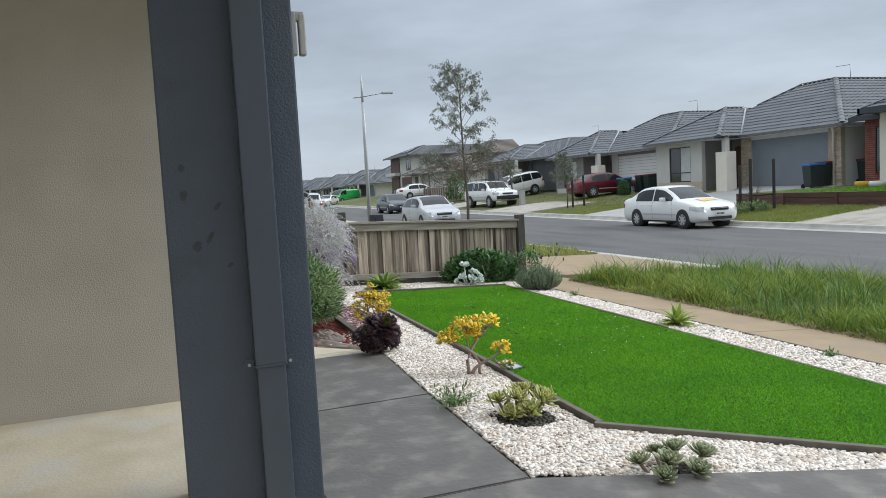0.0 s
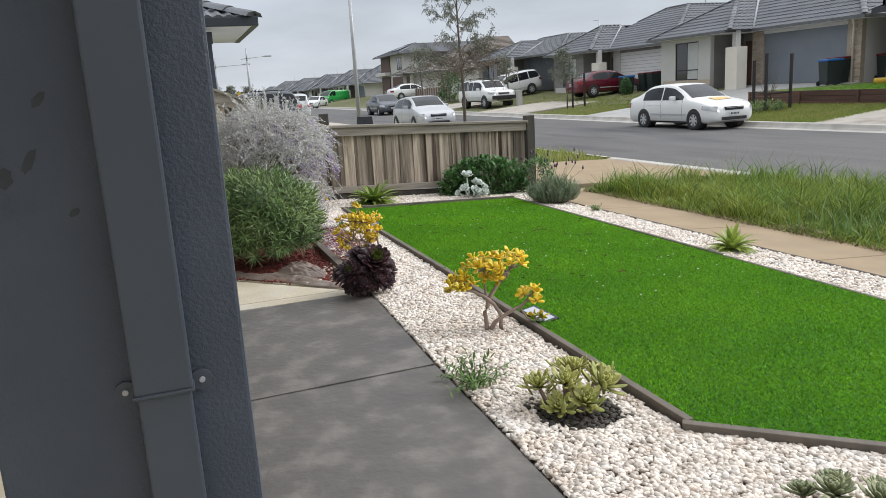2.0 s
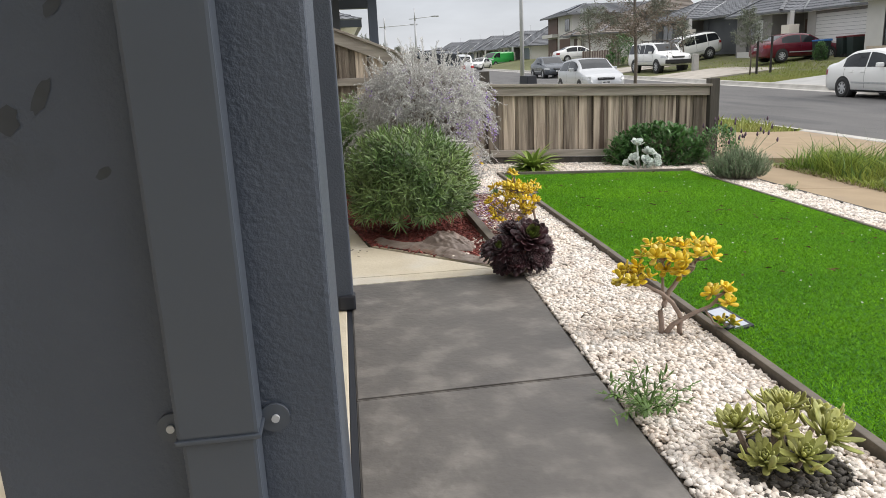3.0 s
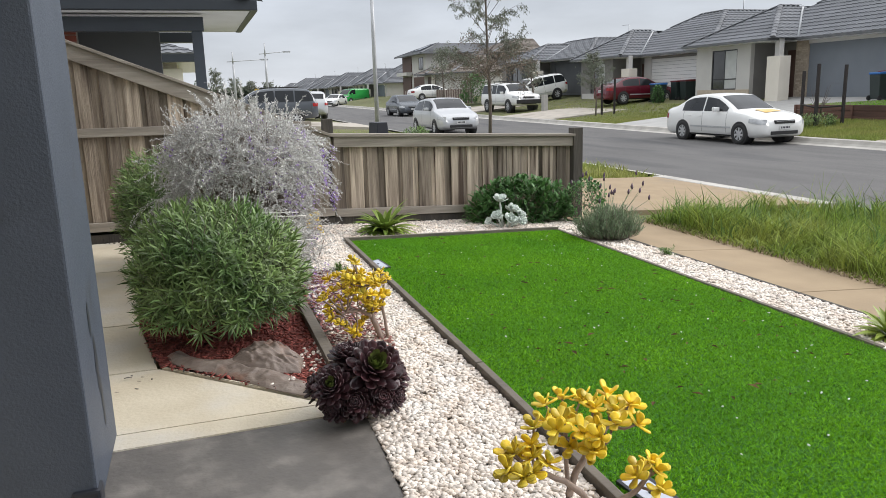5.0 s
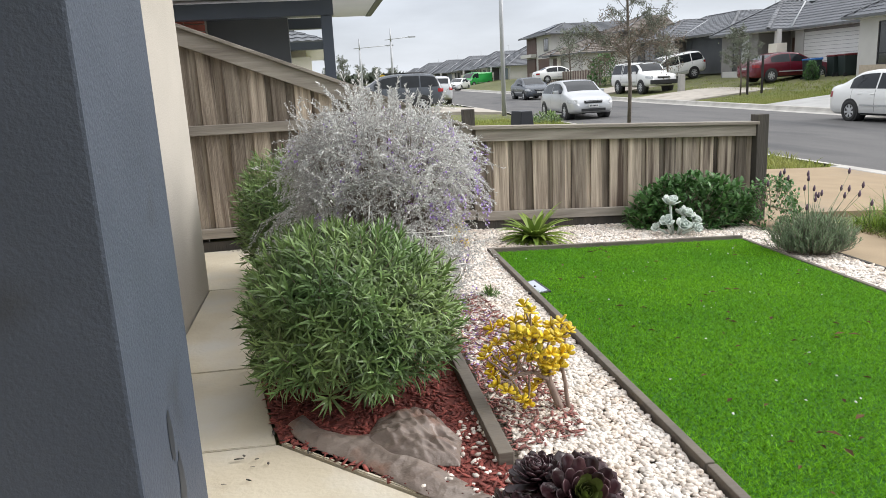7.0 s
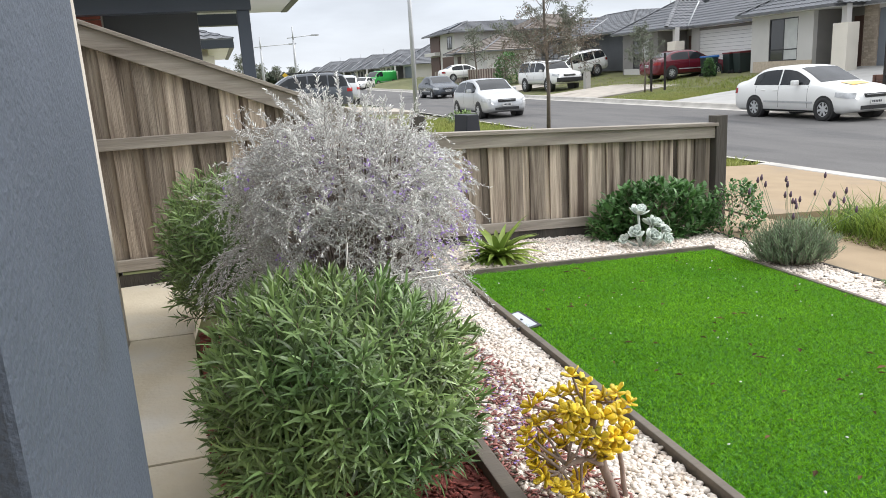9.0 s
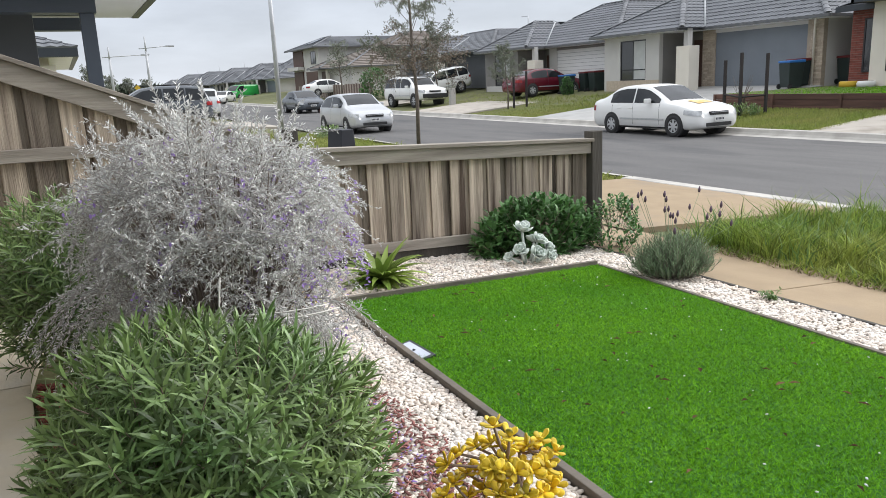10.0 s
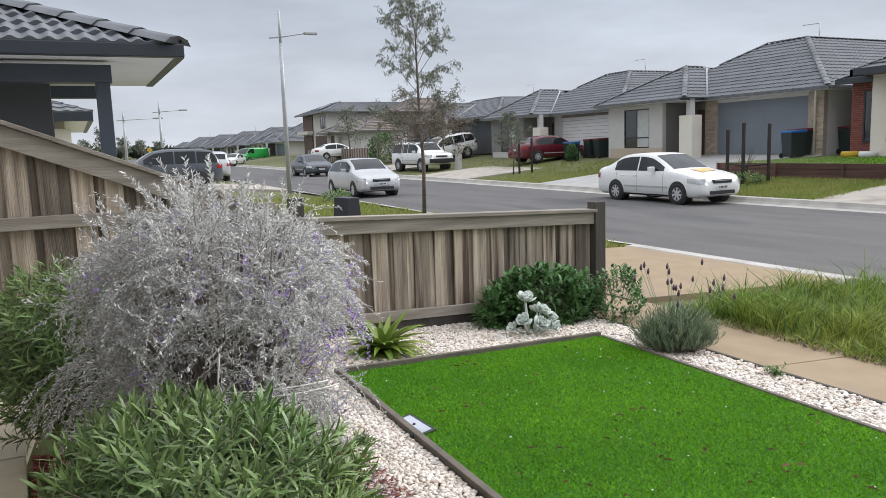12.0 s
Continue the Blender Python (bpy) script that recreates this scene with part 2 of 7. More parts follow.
M["render_grey"] = mat("warm_grey_render", (0.56, 0.545, 0.52), 0.85, (0.51, 0.495, 0.475), 1.2, bump=0.2, bump_scale=40)
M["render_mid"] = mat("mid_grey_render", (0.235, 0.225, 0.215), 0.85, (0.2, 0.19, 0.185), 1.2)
M["render_dark"] = mat("dark_grey_render", (0.085, 0.09, 0.095), 0.85, (0.07, 0.074, 0.08), 1.2)
M["render_cream"] = mat("cream_facade_render", (0.74, 0.69, 0.60), 0.85, (0.68, 0.635, 0.55), 1.2, bump=0.2, bump_scale=40)
M["render_white"] = mat("off_white_facade", (0.60, 0.585, 0.55), 0.85, (0.53, 0.515, 0.48), 0.8)
M["brick_tan"] = mat("tan_facing_brick", (0.46, 0.385, 0.30), 0.88, (0.36, 0.30, 0.235), 9, rand=0.22)
M["brick_red"] = mat("red_facing_brick", (0.25, 0.075, 0.055), 0.88, (0.18, 0.055, 0.04), 9, rand=0.25)
M["mortar"] = mat("mortar", (0.33, 0.30, 0.27), 0.95, (0.28, 0.255, 0.23), 20)
M["garage_grey"] = mat("slate_garage_door", (0.18, 0.20, 0.225), 0.55, (0.16, 0.18, 0.205), 1)
M["garage_white"] = mat("off_white_garage_door", (0.74, 0.735, 0.715), 0.55, (0.69, 0.685, 0.665), 1)
M["dark_frame"] = mat("dark_aluminium_frame", (0.028, 0.028, 0.03), 0.4, (0.02, 0.02, 0.022), 3)
M["window_dark"] = mat("dark_window_glass", (0.02, 0.022, 0.025), 0.06, (0.03, 0.032, 0.035), 0.5, spec=0.9)
M["blind"] = mat("pale_window_blind", (0.52, 0.53, 0.52), 0.6, (0.45, 0.46, 0.45), 3)
M["door_brown"] = mat("brown_timber_panel", (0.105, 0.055, 0.04), 0.6, (0.075, 0.04, 0.03), 4, stretch=(1, 1, 0.2))
M["retain"] = mat("red_brown_sleeper", (0.125, 0.065, 0.048), 0.85, (0.085, 0.045, 0.034), 5, stretch=(1, 0.2, 2), rand=0.25, bump=0.4, bump_scale=20)
M["tyre"] = mat("tyre_rubber", (0.022, 0.022, 0.023), 0.85, (0.03, 0.03, 0.03), 20)
M["rim"] = mat("alloy_rim", (0.56, 0.57, 0.58), 0.35, (0.46, 0.47, 0.48), 10, metal=0.25)
M["car_glass"] = mat("tinted_car_glass", (0.012, 0.014, 0.016), 0.06, (0.018, 0.021, 0.024), 2, spec=0.42)
# black of the real trim, and of the shade painted along the sills
M["car_trim_and_shade"] = mat("black_trim_and_shade", (0.018, 0.018, 0.019), 0.5, (0.026, 0.026, 0.027), 8)
M["car_white"] = mat("white_car_paint", (0.80, 0.80, 0.78), 0.22, (0.76, 0.76, 0.74), 1, spec=0.6)
M["car_silver"] = mat("silver_car_paint", (0.54, 0.55, 0.56), 0.28, (0.5, 0.51, 0.52), 1, metal=0.35)
M["car_red"] = mat("dark_red_car_paint", (0.115, 0.010, 0.02), 0.2, (0.10, 0.008, 0.017), 1, spec=0.7)
M["car_dark"] = mat("slate_car_paint", (0.075, 0.085, 0.10), 0.2, (0.068, 0.078, 0.092), 1, spec=0.7)
M["car_green"] = mat("green_van_paint", (0.03, 0.33, 0.065), 0.3, (0.025, 0.29, 0.055), 1)
M["car_yellow"] = mat("yellow_primer_patch", (0.72, 0.42, 0.09), 0.5, (0.74, 0.56, 0.30), 5)
M["lens_clear"] = mat("clear_headlight_lens", (0.55, 0.56, 0.57), 0.1, (0.4, 0.41, 0.42), 12, spec=0.9)
M["lens_red"] = mat("red_tail_lens", (0.30, 0.015, 0.015), 0.15, (0.22, 0.01, 0.01), 12)
M["plate"] = mat("white_number_plate", (0.70, 0.70, 0.68), 0.5, (0.66, 0.66, 0.64), 5)
M["ink"] = mat("dark_print", (0.03, 0.035, 0.05), 0.6, (0.02, 0.02, 0.03), 5)
M["bin_green"] = mat("dark_green_bin_plastic", (0.020, 0.032, 0.030), 0.5, (0.016, 0.026, 0.024), 3)
M["bin_blue"] = mat("blue_bin_lid", (0.03, 0.15, 0.42), 0.45, (0.025, 0.13, 0.37), 3)
M["bin_red"] = mat("dark_red_bin_lid", (0.14, 0.02, 0.022), 0.5, (0.12, 0.016, 0.018), 3)
M["galv"] = mat("galvanised_pole", (0.47, 0.48, 0.49), 0.5, (0.40, 0.41, 0.42), 2, metal=0.2)
M["stake"] = mat("dark_tree_stake", (0.025, 0.02, 0.02), 0.85, (0.035, 0.03, 0.028), 6)
M["yellow_paint"] = mat("yellow_kerb_block", (0.58, 0.38, 0.03), 0.7, (0.5, 0.33, 0.03), 5)
M["black_plastic"] = mat("black_plastic", (0.02, 0.022, 0.03), 0.45, (0.016, 0.018, 0.024), 5)
M["panel_white"] = mat("pale_lamp_panel", (0.52, 0.55, 0.62), 0.18, (0.45, 0.48, 0.55), 5)
M["dead_leaf"] = mat("dry_brown_leaf", (0.13, 0.085, 0.04), 0.9, (0.07, 0.038, 0.02), 10, spec=0.1, rand=0.6, island=True)
M["grey_plastic"] = mat("pale_grey_plastic", (0.40, 0.39, 0.36), 0.5, (0.34, 0.33, 0.31), 6)
M["far_green"] = mat("distant_foliage", (0.055, 0.075, 0.05), 0.9, (0.075, 0.09, 0.06), 1.5, rand=0.3, island=True)
M["solar"] = mat("solar_panel", (0.012, 0.016, 0.03), 0.12, (0.016, 0.02, 0.04), 2)
M["string"] = mat("white_twine", (0.62, 0.60, 0.56), 0.8, (0.55, 0.53, 0.5), 10)
M["litter"] = mat("white_litter", (0.75, 0.75, 0.74), 0.6, (0.65, 0.65, 0.64), 10)

# ---- geometry helpers ----
def mesh_of(name, verts, faces, smooth=False):
    me = bpy.data.meshes.new(name)
    me.from_pydata([tuple(v) for v in verts], [], [tuple(f) for f in faces])
    if smooth:
        me.polygons.foreach_set("use_smooth", [True] * len(me.polygons))
    me.update()
    return me


def put(name, me, material, parent=None, label="", m=None):
    if not me.materials:
        me.materials.append(material)
    ob = new(name, me)
    if m is not None:
        ob.matrix_basis = m
    if parent is not None:
        ob.parent = parent
    if label:
        ob["label"] = label
    return ob


def part(name, bm, material, parent=None, label="", m=None, smooth=False):
    """Link a bmesh as one mesh object under a thing or under a part."""
    me = bpy.data.meshes.new(name)
    if smooth:
        for f in bm.faces:
            f.smooth = True
    bm.to_mesh(me)
    bm.free()
    return put(name, me, material, parent, label, m)


def thing(name, m, label, category, group="", kind=""):
    e = new(name)
    e.matrix_basis = m
    e.empty_display_size = 0.2
    return tagged(e, label, category, group, kind)


def add_box(bm, x0, y0, z0, x1, y1, z1, bevel=0.0, m=None):
    r = bmesh.ops.create_cube(bm, size=1.0)
    vs = r["verts"]
    for v in vs:
        v.co = Vector(((x0 + x1) / 2 + v.co.x * (x1 - x0), (y0 + y1) / 2 + v.co.y * (y1 - y0), (z0 + z1) / 2 + v.co.z * (z1 - z0)))
    if bevel:
        es = list({e for v in vs for e in v.link_edges})
        rb = bmesh.ops.bevel(bm, geom=es, offset=bevel, segments=2, affect="EDGES", profile=0.6)
        vs = list({v for f in rb["faces"] for v in f.verts} | {v for v in vs if v.is_valid})
    if m is not None:
        bmesh.ops.transform(bm, matrix=m, verts=[v for v in vs if v.is_valid])
    return vs


def box(name, x0, y0, z0, x1, y1, z1, material, parent=None, label="", bevel=0.006, m=None):
    bm = bmesh.new()
    add_box(bm, x0, y0, z0, x1, y1, z1, bevel)
    return part(name, bm, material, parent, label, m)


def add_tube(bm, pts, radii, seg=8, caps=True):
    """A round tube along points, with a radius at each."""
    rings = []
    pts = [Vector(p) for p in pts]
    for i, p in enumerate(pts):
        d = (pts[min(i + 1, len(pts) - 1)] - pts[max(i - 1, 0)]).normalized()
        a = d.cross(Vector((0, 0, 1)) if abs(d.z) < 0.95 else Vector((1, 0, 0))).normalized()
        b = d.cross(a)
        r = radii[i] if hasattr(radii, "__len__") else radii
        rings.append([bm.verts.new(p + r * (math.cos(6.2832 * k / seg) * a + math.sin(6.2832 * k / seg) * b)) for k in range(seg)])
    for i in range(len(rings) - 1):
        for k in range(seg):
            bm.faces.new((rings[i][k], rings[i][(k + 1) % seg], rings[i + 1][(k + 1) % seg], rings[i + 1][k])).smooth = True
    if caps:
        bm.faces.new(rings[0][::-1])
        bm.faces.new(rings[-1])


def tube(name, pts, radii, material, parent=None, label="", seg=8, m=None):
    bm = bmesh.new()
    add_tube(bm, pts, radii, seg)
    bmesh.ops.recalc_face_normals(bm, faces=bm.faces)
    return part(name, bm, material, parent, label, m)


def ramp(y):
    """Rise along the street, set so that far things fit the camera's view."""
    return 0.006 * max(0.0, y - 20.0)


def ground_z(x):
    """Height of the ground across the street's section, fitted to the camera's view."""
    return float(np.interp(x, [-400, 1.4, 4.4, 5.6, 9.05, 9.3, 17.45, 17.7, 20.0, 26.5, 60, 400], [0, 0, -0.155, -0.245, -0.41, -0.58, -0.58, -0.33, -0.16, 0.52, 0.8, 3]))

# ---- ground, road, kerbs, paths ----
def strip(name, xs, zs, ys, material, label, kind="structure", category="", thick=0.0):
    """A sheet that follows a section across the street, swept along it."""
    v, f = [], []
    for y in ys:
        for x, z in zip(xs, zs):
            v.append((x, y, z + ramp(y)))
    n = len(xs)
    for j in range(len(ys) - 1):
        for i in range(n - 1):
            f.append((j * n + i, j * n + i + 1, (j + 1) * n + i + 1, (j + 1) * n + i))
    if name.startswith("driveway"):
        for j in (0, len(ys) - 1):
            k = len(v)
            v += [(x, ys[j], z + ramp(ys[j]) - 0.25) for x, z in zip(xs, zs)]
            f += [(j * n + i, j * n + i + 1, k + i + 1, k + i) for i in range(n - 1)]
    ob = put(name, mesh_of(name, v, f), material)
    return tagged(ob, label, category, "", kind)


gx = [-400, -60, -8, 1.4, 2.9, 4.4, 5.6, 7.3, 9.05, 9.3, 13.4, 17.45, 17.7, 20.0, 23, 26.5, 40, 60, 150, 400]
strip("ground", gx, [ground_z(x) - 0.05 for x in gx], [-120, -30, -5, 0, 5, 10, 20, 40, 80, 160, 400], M["soil"], "earth and rough grass under the street and gardens", "structure", "ground")
ry = list(range(-60, 221, 5))
strip("road", [9.3, 11.3, 13.4, 15.5, 17.45], [-0.50, -0.475, -0.46, -0.475, -0.50], ry, M["asphalt"], "worn grey asphalt residential road with darker patches", "structure", "road")


strip("road_patch", [9.52, 9.9, 10.35], [-0.4655, -0.4575, -0.4505], list(range(-20, 15, 5)), M["asphalt_dark"], "darker sealed strip of asphalt along the gutter", "structure", "road")


def kerb(name, x_road, x_top, z_top, y0, y1):
    s = 1 if x_top > x_road else -1
    xs = [x_road - s * 0.32, x_road, x_road + s * 0.05, x_road + s * 0.09, x_top]
    zs = [-0.492, -0.475, -0.42, z_top - 0.012, z_top]
    if s < 0:
        xs, zs = xs[::-1], zs[::-1]
    n = max(2, int((y1 - y0) / 2.4))
    return strip(name, xs, zs, [y0 + (y1 - y0) * i / n for i in range(n + 1)], M["conc_kerb"], "pale concrete kerb and gutter beside the road", "structure", "kerb")


kerb("kerb_near", 9.3, 9.05, -0.395, -60, 10.8)
kerb("kerb_near", 9.3, 9.05, -0.395, 14.5, 220)
kerb("kerb_far", 17.45, 17.72, -0.32, -60, 220)
# the shared driveway across the verge, with its rolled kerb
strip("driveway_near", [5.6, 7.3, 8.8], [-0.232, -0.315, -0.376], [10.8, 11.8, 13.0, 13.8, 14.5], M["conc_path"], "tan concrete driveway crossing the verge", "structure", "driveway")
strip("driveway_kerb_lip", [8.72, 8.80, 9.05, 9.28, 9.34, 9.5], [-0.42, -0.366, -0.374, -0.43, -0.465, -0.473], [10.7, 12, 13.5, 14.6], M["conc_kerb"], "pale rolled kerb at the foot of the driveway", "structure", "kerb")

footpath = thing("footpath", pose(0, 0, 0), "tan concrete footpath with tooled joints", "footpath", "", "structure")
for k in range(-9, 26):
    y0 = -12.0 + 1.5 * (k + 9) - 0.55
    bm = bmesh.new()
    add_box(bm, 4.71, y0 + 0.006, -0.33, 5.72, y0 + 1.494, -0.175, 0.008)
    for v in bm.verts:
        v.co.z += -0.072 * (v.co.x - 4.6)
    part("slab", bm, M["conc_path"], footpath)

strip("footpath_far", [19.6, 21.0], [-0.15, -0.03], [-40, 0, 12], M["conc_far"], "tan concrete footpath on the far side of the street", "structure", "footpath")
for y0, y1, m_, z1 in ((24.7, 30.0, "conc_grey", 0.39), (36.9, 42.0, "conc_path", 0.2), (49.5, 54.5, "conc_path", 0.3), (62, 66, "conc_path", 0.3), (12.6, 17.4, "conc_path", -0.16)):
    far_x = 27.0 if m_ != "conc_path" or y0 > 20 else 21.3
    strip("driveway_far", [17.5, 17.75, 19.6, 21.0, far_x], [-0.455, -0.315, -0.165, -0.06, z1 + 0.14], [y0 - 0.4, y0, y1, y1 + 0.4], M["conc_far"] if m_ == "conc_path" else M["conc_grey"], "concrete driveway rising from the kerb to a garage", "structure", "driveway")
strip("driveway_neighbour", [1.0, 4.0, 7.0, 9.06], [-0.02, -0.1, -0.22, -0.37], [36.5, 38, 42.5], M["conc_far"], "tan concrete driveway of a house along the street", "structure", "driveway")

# ---- our front: porch floor, dark slabs, pillars, wall ----
porch = thing("porch_floor", pose(0, 0, 0), "pale stained concrete porch floor", "porch floor", "", "structure")
box("slab", -3.2, -1.0, -0.14, 0.436, 5.60, -0.004, M["conc_cream"], porch)
path_dark = thing("path_dark", pose(0, 0, 0), "dark trowelled concrete path with sawn joints", "path", "", "structure")


def poly_slab(name, pts, z0, z1, material, parent, bevel=0.006):
    bm = bmesh.new()
    vs = [bm.verts.new((x, y, z1)) for x, y in pts]
    f = bm.faces.new(vs)
    r = bmesh.ops.extrude_face_region(bm, geom=[f])
    for g_ in r["geom"]:
        if isinstance(g_, bmesh.types.BMVert):
            g_.co.z = z0
    bmesh.ops.recalc_face_normals(bm, faces=bm.faces)
    top = [e for e in bm.edges if all(abs(v.co.z - z1) < 1e-6 for v in e.verts)]
    bmesh.ops.bevel(bm, geom=top, offset=bevel, segments=2, affect="EDGES")
    return part(name, bm, material, parent)


poly_slab("slab", [(0.462, 2.905), (1.33, 2.905), (1.355, 4.372), (0.462, 4.352)], -0.12, 0.0, M["conc_dark"], path_dark)
poly_slab("slab", [(0.462, 4.362), (1.355, 4.382), (1.41, 5.775), (0.462, 5.775)], -0.12, 0.0, M["conc_dark"], path_dark)
poly_slab("slab", [(0.462, -1.0), (3.3, -1.0), (3.3, 2.05), (1.34, 2.895), (0.462, 2.895)], -0.12, -0.001, M["conc_dark"], path_dark)
box("joint_strip", 0.437, -1.0, -0.12, 0.461, 5.7, -0.006, M["black_plastic"], path_dark, "black rubber joint strip", 0.002)
path_pale = thing("path_pale", pose(0, 0, 0), "pale concrete path to the side gate", "path", "", "structure")
poly_slab("slab", [(0.03, 5.785), (1.40, 5.785), (1.275, 5.91), (0.03, 5.925)], -0.12, -0.002, M["conc_cream"], path_pale, 0.003)
poly_slab("slab", [(0.03, 5.93), (1.275, 5.915), (0.60, 6.615), (0.03, 6.63)], -0.12, -0.003, M["conc_cream"], path_pale, 0.003)
poly_slab("slab", [(1.29, 5.915), (1.42, 5.785), (1.43, 5.84), (0.68, 6.68), (0.61, 6.62)], -0.12, 0.004, M["conc_cream"], path_pale, 0.004)
poly_slab("slab", [(0.03, 6.64), (0.59, 6.625), (0.46, 7.43), (0.03, 7.44)], -0.12, -0.003, M["conc_cream"], path_pale, 0.003)
poly_slab("slab", [(0.03, 7.45), (0.46, 7.44), (0.36, 8.92), (0.03, 8.94)], -0.12, -0.003, M["conc_cream"], path_pale, 0.003)
poly_slab("slab", [(-2.5, 9.0), (0.03, 8.95), (0.36, 8.93), (0.45, 10.22), (-2.5, 10.05)], -0.12, -0.003, M["conc_cream"], path_pale, 0.003)


def pillar(name, x0, y0, x1, y1, z0=0.0, z1=2.62):
    bm = bmesh.new()
    add_box(bm, x0, y0, z0, x1, y1, z1, 0.008)
    return part(name, bm, M["charcoal"])


tagged(pillar("porch_pillar", -0.072, 3.03, 0.452, 3.43), "charcoal painted rendered porch pillar with scuffs", "pillar", "porch pillars", "structure")
tagged(pillar("porch_pillar", -0.10, 5.37, 0.473, 5.92), "charcoal painted rendered porch pillar with scuffs", "pillar", "porch pillars", "structure")
box("pillar_base_cap", 0.40, 5.355, 0.0, 0.483, 5.43, 0.075, M["black_plastic"], None, "", 0.01)
tagged(bpy.data.objects["pillar_base_cap"], "black sealant block at a pillar's foot", "sealant", "", "structure")

# downpipe on the first pillar
dp = thing("downpipe", pose(0.27, 3.03, 0), "charcoal rectangular downpipe strapped to the pillar", "downpipe")
box("upper_pipe", -0.058, -0.062, 0.622, 0.062, -0.004, 2.6, M["pipe"], dp, "", 0.006)
box("lower_pipe", -0.053, -0.057, 0.0, 0.057, -0.003, 0.618, M["pipe"], dp, "", 0.006)
br = box("bracket", -0.061, -0.0645, 0.616, 0.065, -0.002, 0.6235, M["pipe"], dp, "charcoal pipe bracket", 0.002)
for sx in (-1, 1):
    bm = bmesh.new()
    add_tube(bm, [(sx * 0.078 + 0.002, -0.001, 0.62), (sx * 0.078 + 0.002, -0.008, 0.62)], 0.024, 14)
    part("lug", bm, M["pipe"], br)
    bm = bmesh.new()
    add_tube(bm, [(sx * 0.08 + 0.002, -0.007, 0.62), (sx * 0.08 + 0.002, -0.013, 0.62)], 0.0065, 10)
    part("screw", bm, M["galv"], br, "zinc screw")
hook = thing("door_sensor", pose(0.45, 3.08, 1.83), "pale grey plastic bracket on the pillar", "sensor")
box("back", 0.0, -0.02, 0.0, 0.022, 0.02, 0.17, M["grey_plastic"], hook, "", 0.004)
box("upper_arm", 0.02, -0.018, 0.135, 0.055, 0.018, 0.17, M["grey_plastic"], hook, "", 0.004)
box("plate", 0.032, -0.022, 0.0, 0.058, 0.022, 0.16, M["grey_plastic"], hook, "", 0.006)

def scuff(parent_m, w, h, seed, material):
    """A rubbed dark mark on a painted face."""
    r_ = random.Random(seed)
    bm = bmesh.new()
    bm.faces.new([bm.verts.new((math.cos(6.2832 * k / 14) * w * r_.uniform(0.7, 1.1), 0, math.sin(6.2832 * k / 14) * h * r_.uniform(0.75, 1.1))) for k in range(14)])
    ob = part("scuff_mark", bm, material, None, "", parent_m)
    return tagged(ob, "dark rubbed scuff mark on the painted pillar", "scuff", "scuff marks", "structure")


M["scuff"] = mat("scuffed_paint", (0.024, 0.028, 0.034), 0.5, (0.033, 0.039, 0.048), 30)
for k, (x, z, w, h) in enumerate(((0.0, 1.40, 0.012, 0.016), (0.0, 1.295, 0.016, 0.022), (0.035, 1.10, 0.017, 0.024), (0.085, 1.13, 0.010, 0.03), (0.12, 1.25, 0.01, 0.02), (0.15, 1.02, 0.008, 0.014))):
    scuff(pose(x, 3.0285, z, 0, 10 * k), w, h, k, M["scuff"])
for k, (y, z, w, h) in enumerate(((5.66, 0.38, 0.03, 0.11), (5.69, 0.24, 0.022, 0.10), (5.62, 0.55, 0.02, 0.07))):
    scuff(pose(0.4745, y, z, 0, 0, 90), w, h, 20 + k, M["scuff"])

# house walls
box("wall_porch", -3.2, 5.06, -0.05, -0.055, 5.365, 2.62, M["cream_wall"], None, "", 0.004)
tagged(bpy.data.objects["wall_porch"], "cream rendered porch wall", "wall", "", "structure")
# front wall with a window opening
bm = bmesh.new()
wx0, wx1 = -0.20, 0.02
for y0, y1, z0, z1 in ((5.925, 6.35, -0.05, 2.62), (7.80, 8.98, -0.05, 2.62), (6.35, 7.80, -0.05, 0.46), (6.35, 7.80, 2.14, 2.62)):
    add_box(bm, wx0, y0, z0, wx1, y1, z1)
part("wall_front", bm, M["cream_wall"])
tagged(bpy.data.objects["wall_front"], "cream rendered front wall of the house", "wall", "", "structure")
box("wall_return", -3.2, 8.76, -0.05, -0.20, 8.98, 2.62, M["cream_wall"], None, "", 0.002)
tagged(bpy.data.objects["wall_return"], "cream rendered side wall of the house", "wall", "", "structure")
win = thing("window_front", pose(0.02, 7.075, 1.3), "white-framed front window with a patterned blind edge", "window", "", "structure")
fr = bmesh.new()
for a in ((-0.06, -0.725, -0.84, 0.0, -0.68, 0.84), (-0.06, 0.68, -0.84, 0.0, 0.725, 0.84), (-0.06, -0.68, -0.84, 0.0, 0.68, -0.79), (-0.06, -0.68, 0.79, 0.0, 0.68, 0.84)):
    add_box(fr, *a)
part("window_frame", fr, M["white_trim"], win)
box("pane", -0.045, -0.68, -0.79, -0.035, 0.68, 0.79, M["window_dark"], win, "", 0)
bm = bmesh.new()
for i in range(60):
    add_box(bm, 0.002, 0.735, -0.83 + i * 0.028, 0.014, 0.765 - 0.01 * (i % 2), -0.83 + i * 0.028 + 0.019)
part("beaded_trim", bm, M["panel_white"], win, "white beaded reveal trim")
box("window_sill", 0.0, -0.76, -0.89, 0.05, 0.76, -0.845, M["white_trim"], win, "", 0.004)
